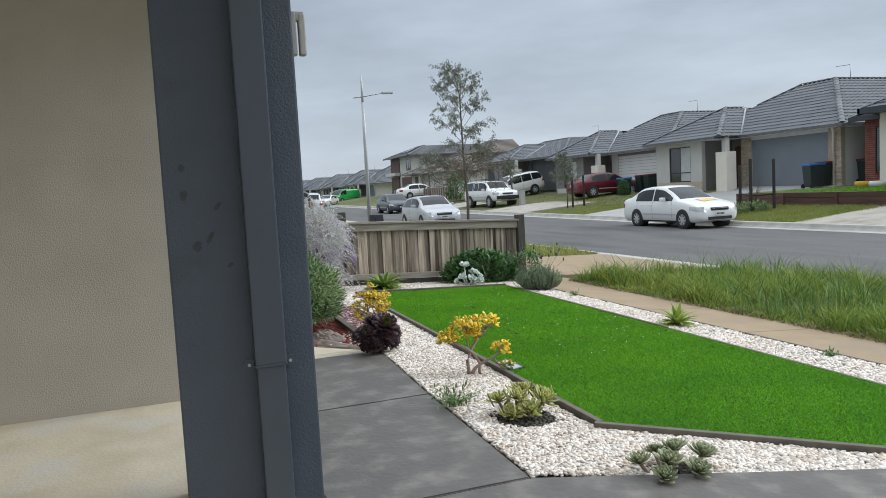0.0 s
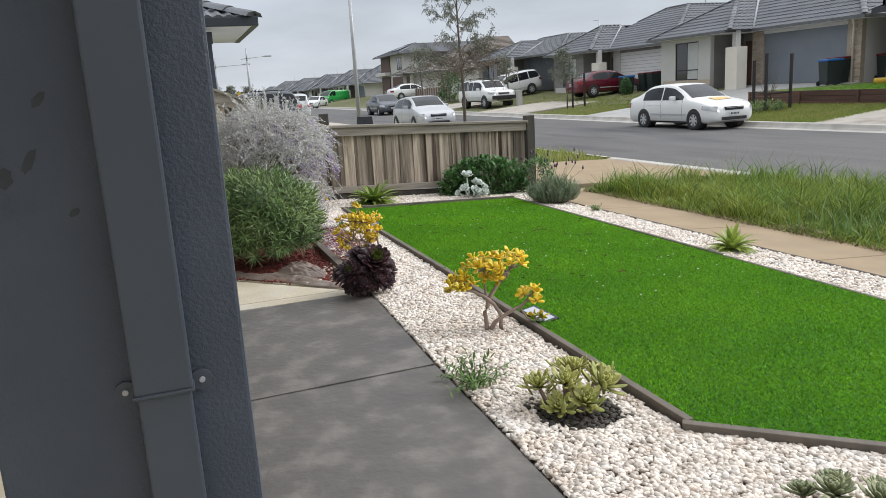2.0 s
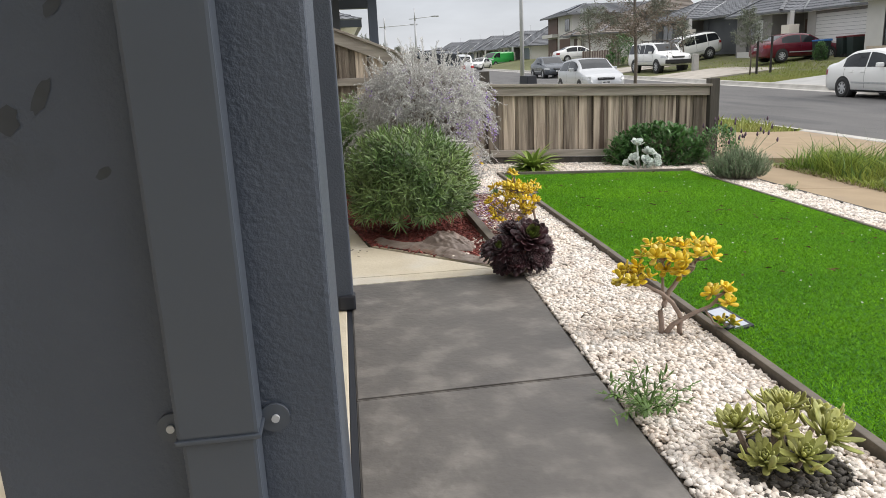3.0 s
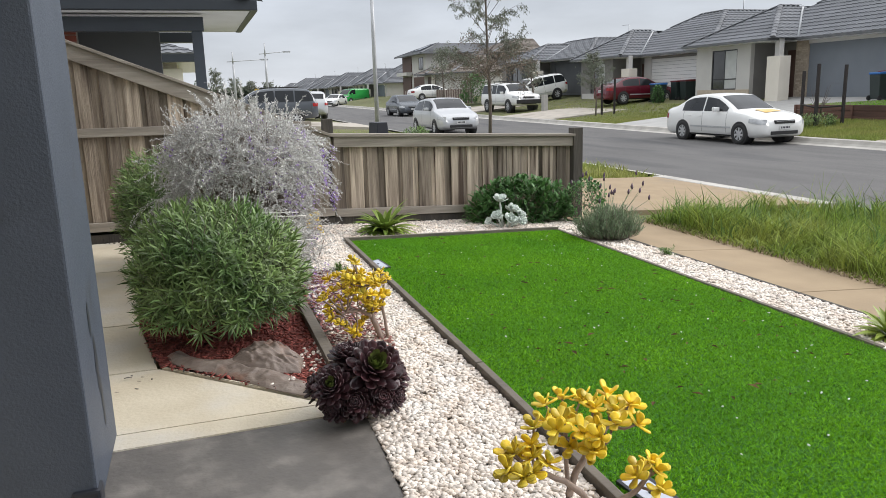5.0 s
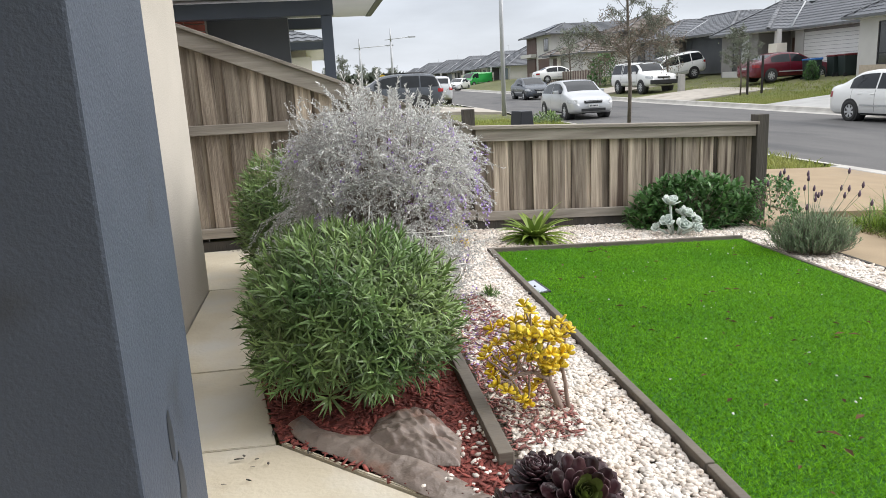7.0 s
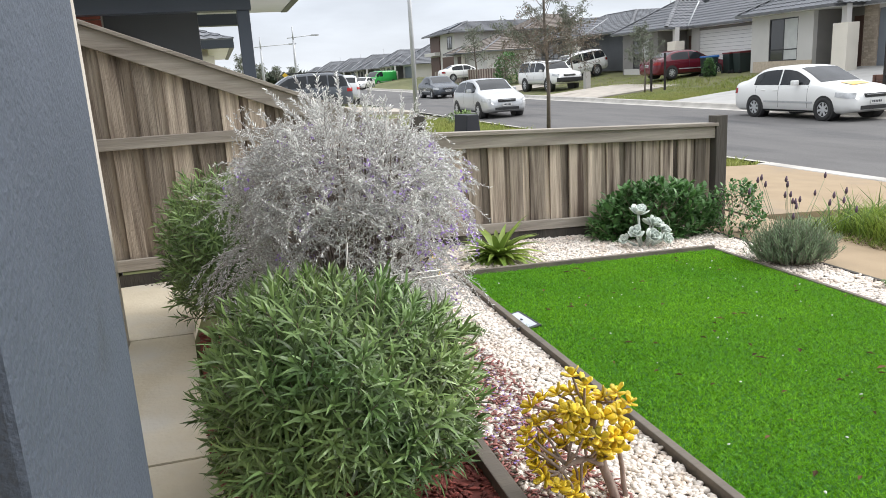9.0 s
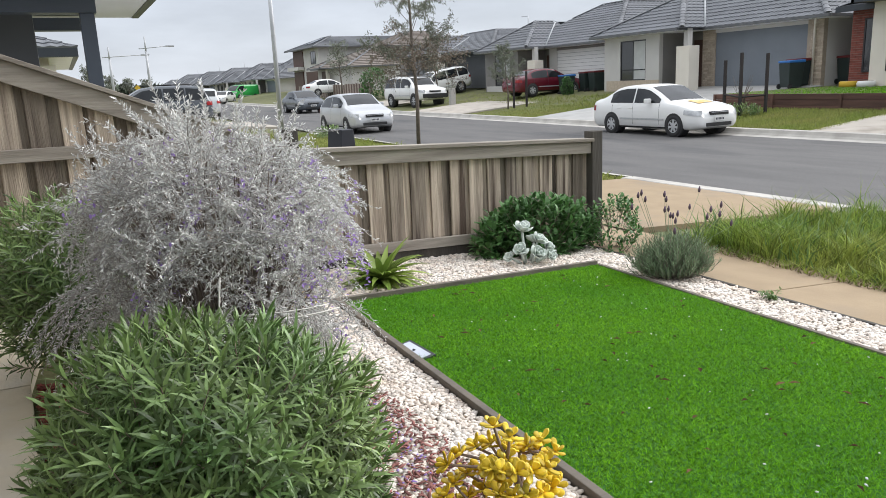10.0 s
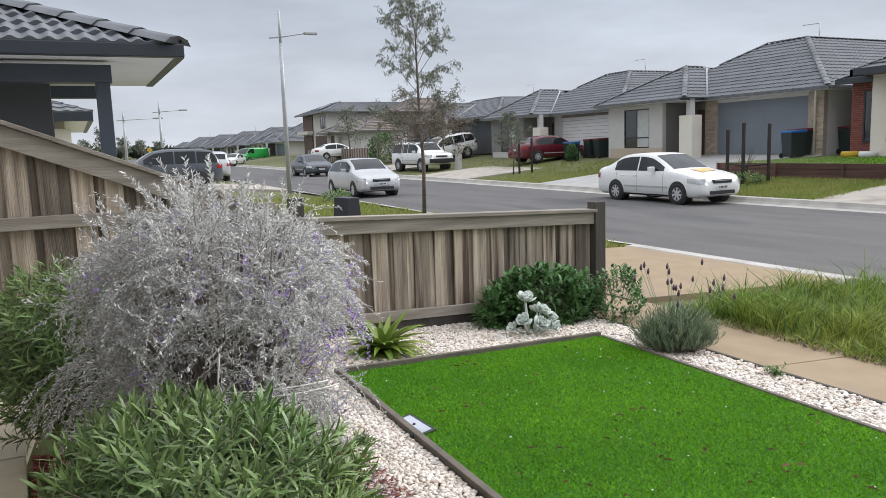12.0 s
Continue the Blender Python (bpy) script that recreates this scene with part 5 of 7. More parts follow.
def leafy_bush(name, base, rx, ry, h, stems, per, L, W, material, label, seed, twig, low=0.0, droop=0.0):
    r = random.Random(seed)
    t = thing(name, pose(*base), label, "shrub")
    V, F = [], []
    bm = bmesh.new()
    for i in range(stems):
        u = r.random() ** 0.5
        a = r.random() * 6.2832
        zz = low + (h - low) * (r.random() ** 0.75)
        # stems end on a rounded, uneven crown
        q = min(1.0, max(0.0, (zz - h * 0.42) / (h * 0.58)))
        rad = math.sqrt(max(0.02, 1 - q ** 2.2)) * (0.72 + 0.28 * min(1, zz / (0.25 * h))) * r.uniform(0.80, 1.05)
        if r.random() < 0.15:
            rad *= 0.7
        bulge = 1 + 0.10 * noise.noise(Vector((math.cos(a) * 1.5, math.sin(a) * 1.5, zz * 4 + seed)))
        tip = Vector((math.cos(a) * rx * rad * bulge, math.sin(a) * ry * rad * bulge, zz))
        root = Vector((tip.x * 0.55, tip.y * 0.55, max(0.0, zz - L * r.uniform(2.2, 3.6))))
        d = (tip - root).normalized()
        up_d = (d + Vector((0, 0, 0.35 - droop))).normalized()
        if i % 3 == 0:
            add_tube(bm, [root, tip], [0.0035, 0.0018], 4, False)
        for k in range(per):
            f_ = k / per
            p = root.lerp(tip, 0.35 + 0.65 * f_)
            ang = k * 2.4 + i
            side = up_d.orthogonal()
            side.rotate(Matrix.Rotation(ang, 3, up_d))
            dd = (side * (1.0 - 0.5 * f_) + up_d * (0.55 + 0.5 * f_)).normalized()
            leaf(V, F, p, dd, Vector((0, 0, 1)), L * r.uniform(0.75, 1.15), W * r.uniform(0.8, 1.2), 0.5 + droop)
    mesh_thing_part("foliage", V, F, material, t)
    part("stem_mass", bm, twig, t)
    return t


def whorl_bush(base, rx, ry, h, stems, per, L, W, material, label, seed, twig, loose=0.08):
    """A dense rounded shrub: every shoot ends in a whorl of narrow leaves that spread and bend back."""
    r = random.Random(seed)
    t = thing("shrub", pose(*base), label, "shrub")
    V, F = [], []
    bm = bmesh.new()
    for i in range(stems):
        u = (i + 0.5) / stems
        inner = i % 4 == 0
        zn = 1.0 - 1.45 * u                      # from the crown down to the skirt
        a = i * 2.39996 + r.uniform(-0.2, 0.2)
        rr = math.sqrt(max(0.0, 1 - abs(zn) ** 2.6)) ** 0.85
        bump = 1 + 0.13 * noise.noise(Vector((math.cos(a) * 1.7 * rr, math.sin(a) * 1.7 * rr, zn * 2 + seed))) + r.uniform(-loose, loose)
        k = bump * (r.uniform(0.62, 0.85) if inner else 1.0)
        tip = Vector((math.cos(a) * rx * rr * k, math.sin(a) * ry * rr * k, h * (0.46 + 0.54 * zn * k)))
        tip.z = max(0.03, tip.z)
        ax = Vector((tip.x / rx ** 2, tip.y / ry ** 2, (tip.z - 0.42 * h) / (0.55 * h) ** 2 * 0.8)).normalized()
        ax = (ax + Vector((0, 0, 0.30)) + rnd_dir(r) * 0.35).normalized()
        root = tip - ax * L * r.uniform(1.6, 2.4)
        if i % 2 == 0:
            add_tube(bm, [root.lerp(Vector((0, 0, 0.05)), 0.5), root, tip], [0.004, 0.003, 0.0015], 4, False)
        for j in range(per):
            f_ = j / per
            p = root.lerp(tip, 0.25 + 0.75 * f_)
            sd = ax.orthogonal().normalized()
            sd.rotate(Matrix.Rotation(j * 2.39996 + i, 3, ax))
            dd = (sd * (1.0 - 0.75 * f_ ** 3) + ax * (0.25 + 0.9 * f_ ** 2)).normalized()
            leaf(V, F, p, dd, ax, L * r.uniform(0.75, 1.2) * (1 - 0.25 * f_ ** 3), W * r.uniform(0.8, 1.2), r.uniform(0.3, 1.1))
    mesh_thing_part("foliage", V, F, material, t)
    part("stem_mass", bm, twig, t)
    return t


whorl_bush((0.905, 7.03, 0.0), 0.42, 0.43, 0.695, 700, 21, 0.092, 0.0096, M["green_leaf"], "rounded green shrub with narrow pointed leaves", 4, M["jade_stem"])
whorl_bush((0.58, 9.0, 0.0), 0.31, 0.46, 0.84, 560, 20, 0.082, 0.0094, M["green_leaf"], "loose green shrub with narrow leaves beside the path", 6, M["jade_stem"], 0.14)

# silver-grey shrub with violet flowers
gb = thing("shrub", pose(1.15, 8.12, 0.04), "spreading silver-grey shrub with violet flowers tied with twine", "shrub")
r = random.Random(12)
V, F, VP, FP = [], [], [], []
bmt = bmesh.new()
bms = bmesh.new()


def spray(p0, d, length, drop, leaf_n, wob=0.17, big=1.0):
    """A wiry shoot set all along with small silver leaves; gives back its points."""
    pts = [p0]
    for k in range(9):
        d = (d + Vector((0, 0, drop)) + rnd_dir(r) * wob).normalized()
        pts.append(pts[-1] + d * length / 9)
    add_tube(bms, pts[::3], [0.0024, 0.0021, 0.0016, 0.0008], 3, False)
    for k in range(1, 10):
        dd = (pts[k] - pts[k - 1]).normalized()
        for j in range(leaf_n):
            sd = dd.orthogonal()
            sd.rotate(Matrix.Rotation(r.random() * 6.28, 3, dd))
            leaf(V, F, pts[k - 1].lerp(pts[k], j / leaf_n), (dd * r.uniform(0.7, 1.8) + sd).normalized(), rnd_dir(r), r.uniform(0.011, 0.022) * big, 0.0048 * big, 0.3)
    return pts


def grey_shell(a, z):
    """Reach of the shrub at a height: a broad head over a tucked-in waist and a trailing skirt."""
    k = float(np.interp(z, [0.0, 0.18, 0.38, 0.55, 0.80, 0.98, 1.10, 1.17], [0.98, 0.98, 0.88, 0.93, 1.0, 0.86, 0.58, 0.15]))
    return k * (1 + 0.14 * noise.noise(Vector((math.cos(a) * 1.8, math.sin(a) * 1.8, z * 3.1))))


for i in range(1900):
    a = r.random() * 6.2832
    z = r.uniform(0.05, 1.02) if i % 3 else r.uniform(0.7, 1.10)
    rad = grey_shell(a, z) * (r.uniform(0.82, 0.98) if i % 4 else r.uniform(0.45, 0.8))
    out = Vector((math.cos(a), math.sin(a), 0))
    p0 = Vector((out.x * 0.50 * rad, out.y * 0.54 * rad, z))
    side = Vector((-out.y, out.x, 0)) * r.choice((-1, 1))
    d = (side * r.uniform(0.2, 1.1) + out * r.uniform(-0.2, 0.55) + Vector((0, 0, r.uniform(-0.5, 0.9))) + rnd_dir(r) * 0.45).normalized()
    p0 = p0 - d * 0.07
    pts = spray(p0, d, r.uniform(0.15, 0.34), -0.12 if z > 0.3 else -0.04, 5, 0.26)
    if r.random() < (0.16 if out.x > 0.35 and z > 0.5 else 0.055):
        c = pts[6]
        for j in range(16):
            leaf(VP, FP, c + rnd_dir(r) * 0.024 + Vector((0, 0, -0.016 * (j % 5))), rnd_dir(r, -0.2), Vector((0, 0, 1)), 0.019, 0.012, 0.2)
# upright shoots on the crown and long shoots that arch over to the ground
for i in range(46):
    a, q = r.random() * 6.2832, r.uniform(0.1, 0.85)
    spray(Vector((math.cos(a) * 0.46 * q, math.sin(a) * 0.50 * q, 1.06 - 0.22 * q * q)), (rnd_dir(r) * 0.45 + Vector((math.cos(a) * 0.35, math.sin(a) * 0.35, 1))).normalized(), r.uniform(0.16, 0.30), 0.0, 8, 0.10, 1.2)
for i in range(90):
    a = r.uniform(2.6, 5.0) if i % 3 else r.random() * 6.2832
    z = r.uniform(0.35, 0.62)
    q = grey_shell(a, z)
    spray(Vector((math.cos(a) * 0.42 * q, math.sin(a) * 0.46 * q, z)), Vector((math.cos(a), math.sin(a), r.uniform(0.2, 0.7))).normalized(), r.uniform(0.28, 0.46), -0.24, 6, 0.12)
for i in range(30):
    a = r.uniform(-0.7, 0.7)
    z = r.uniform(0.62, 0.95)
    pts = spray(Vector((math.cos(a) * 0.44, math.sin(a) * 0.5, z)), Vector((math.cos(a), math.sin(a), r.uniform(0.0, 0.4))).normalized(), r.uniform(0.12, 0.25), -0.16, 6, 0.12)
    if i % 2:
        for j in range(18):
            leaf(VP, FP, pts[7] + rnd_dir(r) * 0.022 + Vector((0, 0, -0.018 * (j % 6))), rnd_dir(r, -0.3), Vector((0, 0, 1)), 0.019, 0.012, 0.2)
# bare inner branches
for i in range(420):
    a, z = r.random() * 6.2832, r.uniform(0.1, 1.05)
    q = grey_shell(a, z) * r.uniform(0.6, 0.92)
    tip = Vector((math.cos(a) * 0.50 * q, math.sin(a) * 0.54 * q, z))
    mid = Vector((tip.x * 0.6, tip.y * 0.6, 0.05 + z * 0.62)) + rnd_dir(r) * 0.05
    add_tube(bmt, [(tip.x * 0.12, tip.y * 0.12, 0.0), mid, tip], [0.008, 0.0045, 0.002], 4, False)
mesh_thing_part("foliage", V, F, M["grey_leaf"], gb)
mesh_thing_part("blossom", VP, FP, M["purple"], gb, "violet flower clusters")
part("shoot_mass", bms, M["grey_shoot"], gb, "pale felted shoots")
part("branch_mass", bmt, M["grey_twig"], gb)
for z0, a0 in ((0.55, -1.75), (0.52, -1.65), (0.36, -1.55)):
    tube("twine", [(0.57 * math.cos(a0 + t_ * 0.17), -0.02 + 0.60 * math.sin(a0 + t_ * 0.17), z0 - 0.010 * t_) for t_ in range(5)], 0.0028, M["string"], gb, "white twine round the shrub", 5)
tube("twine", [(-0.10, -0.60, 0.68), (-0.115, -0.61, 0.59), (-0.09, -0.61, 0.50)], 0.003, M["string"], gb, "", 5)


def jade(base, limbs, pads, seed, label, leaf_size=0.04, girth=0.013):
    """A succulent with thick woody limbs and open clusters of rounded yellow leaves on thin shoots.
    limbs: courses of points; pads: where the crown lies (centre, radii, number of clusters)."""
    r = random.Random(seed)
    t = thing("jade_plant", pose(*base), label, "succulent", "yellow jade plants")
    V, F, knots = [], [], []
    bm = bmesh.new()
    for pts, k0 in limbs:
        pts = [Vector(p) for p in pts]
        fine = []
        for a, b in zip(pts, pts[1:]):
            fine += [a.lerp(b, q / 3) + rnd_dir(r) * 0.003 * (q > 0) for q in range(3)]
        fine.append(pts[-1])
        n = len(fine)
        add_tube(bm, fine, [girth * k0 * (1 - 0.5 * i / n) for i in range(n)], 8)
        knots += fine[n // 3:]

    def cluster(c, ax):
        ax = (ax * 0.5 + Vector((0, 0, 0.7)) + rnd_dir(r) * 0.35).normalized()
        for ring, m, el in ((0, 4, 0.1), (1, 3, 0.75)):
            for k in range(m):
                d = ax.orthogonal().normalized()
                d.rotate(Matrix.Rotation(6.2832 * (k + 0.5 * ring) / m + r.uniform(-0.35, 0.35), 3, ax))
                dd = d * math.cos(el) + ax * math.sin(el)
                spoon(V, F, c + ax * 0.005 * ring, dd, ax, leaf_size * r.uniform(0.75, 1.15) * (1 - 0.12 * ring), leaf_size * r.uniform(0.5, 0.66), 0.4)

    for (cx, cy, cz), (rx_, ry_, rz_), n in pads:
        for i in range(n):
            f_ = (i + 0.5) / n
            a = i * 2.39996
            q = math.sqrt(f_) if rz_ < 0.09 else f_ ** 0.34
            el = math.asin(max(-1, min(1, 1 - 2 * ((i * 0.7549) % 1))))
            tip = Vector((cx + rx_ * q * math.cos(a) * (1 if rz_ < 0.09 else math.cos(el)), cy + ry_ * q * math.sin(a) * (1 if rz_ < 0.09 else math.cos(el)), cz + rz_ * (r.uniform(-1, 1) if rz_ < 0.09 else q * math.sin(el))))
            foot = min(knots, key=lambda p: (p - tip).length + (0.05 if p.z > tip.z else 0) + r.uniform(0, 0.06))
            mid = foot.lerp(tip, 0.55) + Vector((r.uniform(-1, 1), r.uniform(-1, 1), -0.5)) * 0.012
            add_tube(bm, [foot, mid, tip], [girth * 0.36, girth * 0.32, girth * 0.26], 6)
            cluster(tip, (tip - foot).normalized())
    fo = mesh_thing_part("leaves", V, F, M["yellow_leaf"], t, "", True)
    fo["kind"] = "stuff"
    fo.modifiers.new("thick", "SOLIDIFY").thickness = 0.004
    part("stem", bm, M["jade_stem"], t)
    return t


jade((1.785, 4.745, -0.02), [
    ([(-0.017, 0, 0), (-0.02, 0.01, 0.10), (0.026, 0.03, 0.18), (0.10, 0.05, 0.255), (0.14, 0.06, 0.285), (0.19, 0.06, 0.32)], 1.0),
    ([(0.0, 0, 0), (0.026, -0.02, 0.05), (0.11, -0.03, 0.095), (0.18, -0.04, 0.125), (0.225, -0.05, 0.18)], 0.95),
    ([(0.06, -0.01, 0), (0.06, -0.02, 0.075), (0.015, -0.03, 0.15), (-0.04, -0.03, 0.20), (-0.11, -0.03, 0.24), (-0.16, -0.03, 0.255)], 0.9),
    ([(0.0, 0.02, 0.15), (0.0, 0.04, 0.24), (0.005, 0.05, 0.31)], 0.6),
    ([(0.09, 0.03, 0.245), (0.115, 0.0, 0.28), (0.125, 0.0, 0.32)], 0.55),
    ([(0.16, -0.035, 0.11), (0.19, -0.05, 0.055), (0.225, -0.06, 0.03), (0.25, -0.06, 0.045)], 0.4),
], [((0.055, 0.03, 0.355), (0.17, 0.13, 0.022), 20), ((-0.16, -0.03, 0.285), (0.075, 0.07, 0.025), 8), ((0.225, -0.05, 0.175), (0.06, 0.06, 0.03), 5), ((0.02, -0.03, 0.29), (0.06, 0.05, 0.02), 3), ((0.255, -0.06, 0.055), (0.03, 0.03, 0.015), 2)],
    3, "forked jade plant with bright yellow leaves", 0.044)
jade((1.70, 6.645, -0.02), [
    ([(-0.005, 0, 0), (-0.05, 0.0, 0.13), (-0.06, 0.01, 0.21), (-0.085, 0.02, 0.30), (-0.11, 0.02, 0.345)], 1.25),
    ([(-0.055, 0.0, 0.14), (-0.115, -0.02, 0.185), (-0.19, -0.04, 0.19), (-0.22, -0.05, 0.175)], 0.8),
    ([(0.03, 0.0, 0), (0.005, 0.0, 0.17), (0.02, 0.01, 0.30), (0.0, 0.02, 0.33)], 0.7),
    ([(-0.06, 0.01, 0.2), (-0.03, 0.06, 0.27), (-0.02, 0.09, 0.33)], 0.5),
], [((-0.14, 0.0, 0.25), (0.17, 0.13, 0.20), 58), ((-0.01, 0.02, 0.33), (0.06, 0.07, 0.04), 8)],
    8, "leaning jade plant with dull yellow leaves", 0.035)
jade((1.68, 8.75, -0.02), [
    ([(0, 0, 0), (-0.02, 0, 0.12), (0.02, 0, 0.24)], 0.8), ([(0.02, 0, 0), (0.05, -0.02, 0.10), (0.08, -0.03, 0.18)], 0.6),
], [((0.0, 0.0, 0.27), (0.09, 0.08, 0.10), 11)], 15, "small yellow jade plant under the grey shrub", 0.036, 0.010)


def rosette(V, F, c, axis, R, n, W, cup=0.55, r=random, curve=0.5):
    axis = axis.normalized()
    s = axis.orthogonal().normalized()
    for k in range(n):
        f_ = k / n
        d = s.copy()
        d.rotate(Matrix.Rotation(k * 2.39996 + r.uniform(-0.1, 0.1), 3, axis))
        el = cup + (1 - f_) * 0.0 + 1.25 * (1 - f_) ** 1.2
        dd = (d * math.cos(el) + axis * math.sin(el)).normalized()
        spoon(V, F, c + axis * (0.012 * (1 - f_)), dd, axis, R * (0.35 + 0.65 * f_) * r.uniform(0.92, 1.05), W * (0.5 + 0.5 * f_), curve)


ae = thing("aeonium", pose(1.375, 5.735, 0.0), "clump of dark purple aeonium rosettes with green hearts", "succulent")
r = random.Random(3)
V, F, V2, F2 = [], [], [], []
bm = bmesh.new()
heads = [((0.055, -0.06, 0.215), (0.10, -0.70, 0.70), 0.135, 30), ((-0.105, -0.07, 0.165), (-0.35, -0.62, 0.70), 0.098, 22),
         ((0.135, -0.01, 0.15), (0.75, -0.35, 0.45), 0.10, 0), ((0.06, -0.09, 0.115), (0.25, -0.95, 0.25), 0.09, 0),
         ((-0.03, -0.09, 0.11), (-0.15, -0.95, 0.3), 0.09, 0), ((-0.03, 0.02, 0.24), (-0.15, -0.1, 1.0), 0.095, 0),
         ((-0.14, 0.02, 0.14), (-0.85, 0.0, 0.5), 0.09, 0), ((0.11, 0.08, 0.19), (0.5, 0.55, 0.65), 0.10, 0), ((-0.02, 0.11, 0.15), (-0.1, 0.85, 0.5), 0.10, 0),
         ((0.12, -0.06, 0.09), (0.7, -0.7, 0.1), 0.08, 0), ((-0.10, -0.07, 0.085), (-0.6, -0.8, 0.1), 0.075, 0)]
for c, ax, R, green in heads:
    c, ax = Vector(c), Vector(ax).normalized()
    s_ = ax.orthogonal().normalized()
    n = 72
    for k in range(n):
        f_ = (k + 1) / n
        d = s_.copy()
        d.rotate(Matrix.Rotation(k * 2.39996 + r.uniform(-0.12, 0.12), 3, ax))
        el = 1.35 * (1 - f_) ** 0.8 - 0.28 * f_ ** 4
        dd = d * math.cos(el) + ax * math.sin(el)
        tgt = (V2, F2) if k < green else (V, F)
        spoon(*tgt, c + ax * (0.03 * (1 - f_) - 0.01), dd, ax, R * (0.34 + 0.66 * f_) * r.uniform(0.9, 1.06), R * (0.19 + 0.17 * f_), 0.45)
    add_tube(bm, [(c.x * 0.2, c.y * 0.2, 0), c * 0.6, c], [0.014, 0.012, 0.01], 6)
o = mesh_thing_part("outer_leaves", V, F, M["aeonium"], ae, "", True)
o["kind"] = "stuff"
o.modifiers.new("thick", "SOLIDIFY").thickness = 0.0025
mesh_thing_part("heart_leaves", V2, F2, M["aeonium_core"], ae, "green inner leaves", True)["kind"] = "stuff"
part("stem", bm, M["jade_stem"], ae)


def rosette_clump(base, spots, material, label, R0, n=34, wf=0.36, cup=0.15, rag=0.0):
    t = thing("succulent_clump", pose(*base), label, "succulent")
    r = random.Random(int(base[0] * 100))
    for x, y, z, R, tx, ty in spots:
        V, F = [], []
        rosette(V, F, Vector((x, y, z)), Vector((tx, ty, 1)), R * R0, n, R * R0 * wf, cup, r, 0.7)
        for k in range(int(rag)):
            a = r.random() * 6.28
            spoon(V, F, Vector((x + 0.03 * math.cos(a), y + 0.03 * math.sin(a), z - 0.02)), Vector((math.cos(a), math.sin(a), r.uniform(0.2, 1.8))), Vector((0, 0, 1)), R0 * r.uniform(0.6, 1.1), R0 * 0.22, 0.5)
        o = mesh_thing_part("rosette", V, F, M[material], t, "", True)
        o["kind"] = "stuff"
        md = o.modifiers.new("thick", "SOLIDIFY")
        md.thickness = 0.003
    bm = bmesh.new()
    for x, y, z, R, tx, ty in spots:
        add_tube(bm, [(x * 0.6, y * 0.6, -0.01), (x, y, z)], [0.01, 0.008], 5)
    part("stem", bm, M["jade_stem"], t)
    return t


rosette_clump((1.69, 3.73, -0.02), [(-.13, .03, .10, 1, -.3, 0), (-.05, -.03, .12, 1, 0, -.3), (.03, .05, .13, 1, .1, .2), (.10, -.05, .09, 1.2, .3, -.4), (.0, -.10, .06, 1, -.1, -.6), (.14, .05, .09, 1, .5, .2), (-.1, -.08, .05, .9, -.4, -.5), (.05, .12, .12, .7, .1, .5)], "succulent", "clump of pale yellow-green succulent rosettes", 0.088, 30, 0.25, 0.08, 4)
rosette_clump((1.93, 2.70, -0.035), [(-.15, .05, .07, .9, -.2, 0), (-.06, -.03, .08, 1.1, 0, -.2), (.03, .06, .09, 1, 0, .1), (.12, -.02, .08, 1.1, .2, -.1), (.2, .05, .06, .8, .3, 0), (-.02, .12, .07, .8, 0, .3), (.1, .12, .07, .9, .1, .3), (-.12, -.09, .05, .9, -.2, -.4), (.04, -.1, .05, 1, 0, -.4)], "succulent_blue", "cluster of grey-green succulent rosettes in pebbles", 0.074)


def strap_plant(base, n, L, W, label, seed, lift=0.9, material="strap_leaf"):
    t = thing("strap_plant", pose(*base), label, "plant", "strap-leaved plants")
    r = random.Random(seed)
    V, F = [], []
    for i in range(n):
        a = i * 2.39996
        f_ = i / n
        el = lift * (1.25 - f_) + r.uniform(-0.1, 0.1)
        d = Vector((math.cos(a) * math.cos(el), math.sin(a) * math.cos(el), math.sin(el)))
        p = Vector((0, 0, 0.02))
        s_ = Vector((-math.sin(a), math.cos(a), 0))
        LL = L * r.uniform(0.8, 1.1)
        k0 = len(V)
        for k in range(6):
            w = W * (0.55, 0.9, 1.0, 0.85, 0.5, 0.02)[k]
            up = s_.cross(d) * 0.3
            V += [p + s_ * w / 2, p + Vector((0, 0, -w * 0.22)), p - s_ * w / 2]
            d = (d + Vector((0, 0, -0.20))).normalized()
            p = p + d * LL / 5
        for k in range(5):
            q = k0 + 3 * k
            F += [(q, q + 1, q + 4, q + 3), (q + 1, q + 2, q + 5, q + 4)]
    mesh_thing_part("leaves", V, F, M[material], t, "", True)
    return t


strap_plant((2.50, 9.77, -0.05), 78, 0.36, 0.050, "strap-leaved green plant with yellowing outer leaves", 2)
strap_plant((4.38, 5.92, -0.155), 40, 0.22, 0.052, "light green strap-leaved plant beside the footpath", 5, 1.15, "strap_pale")

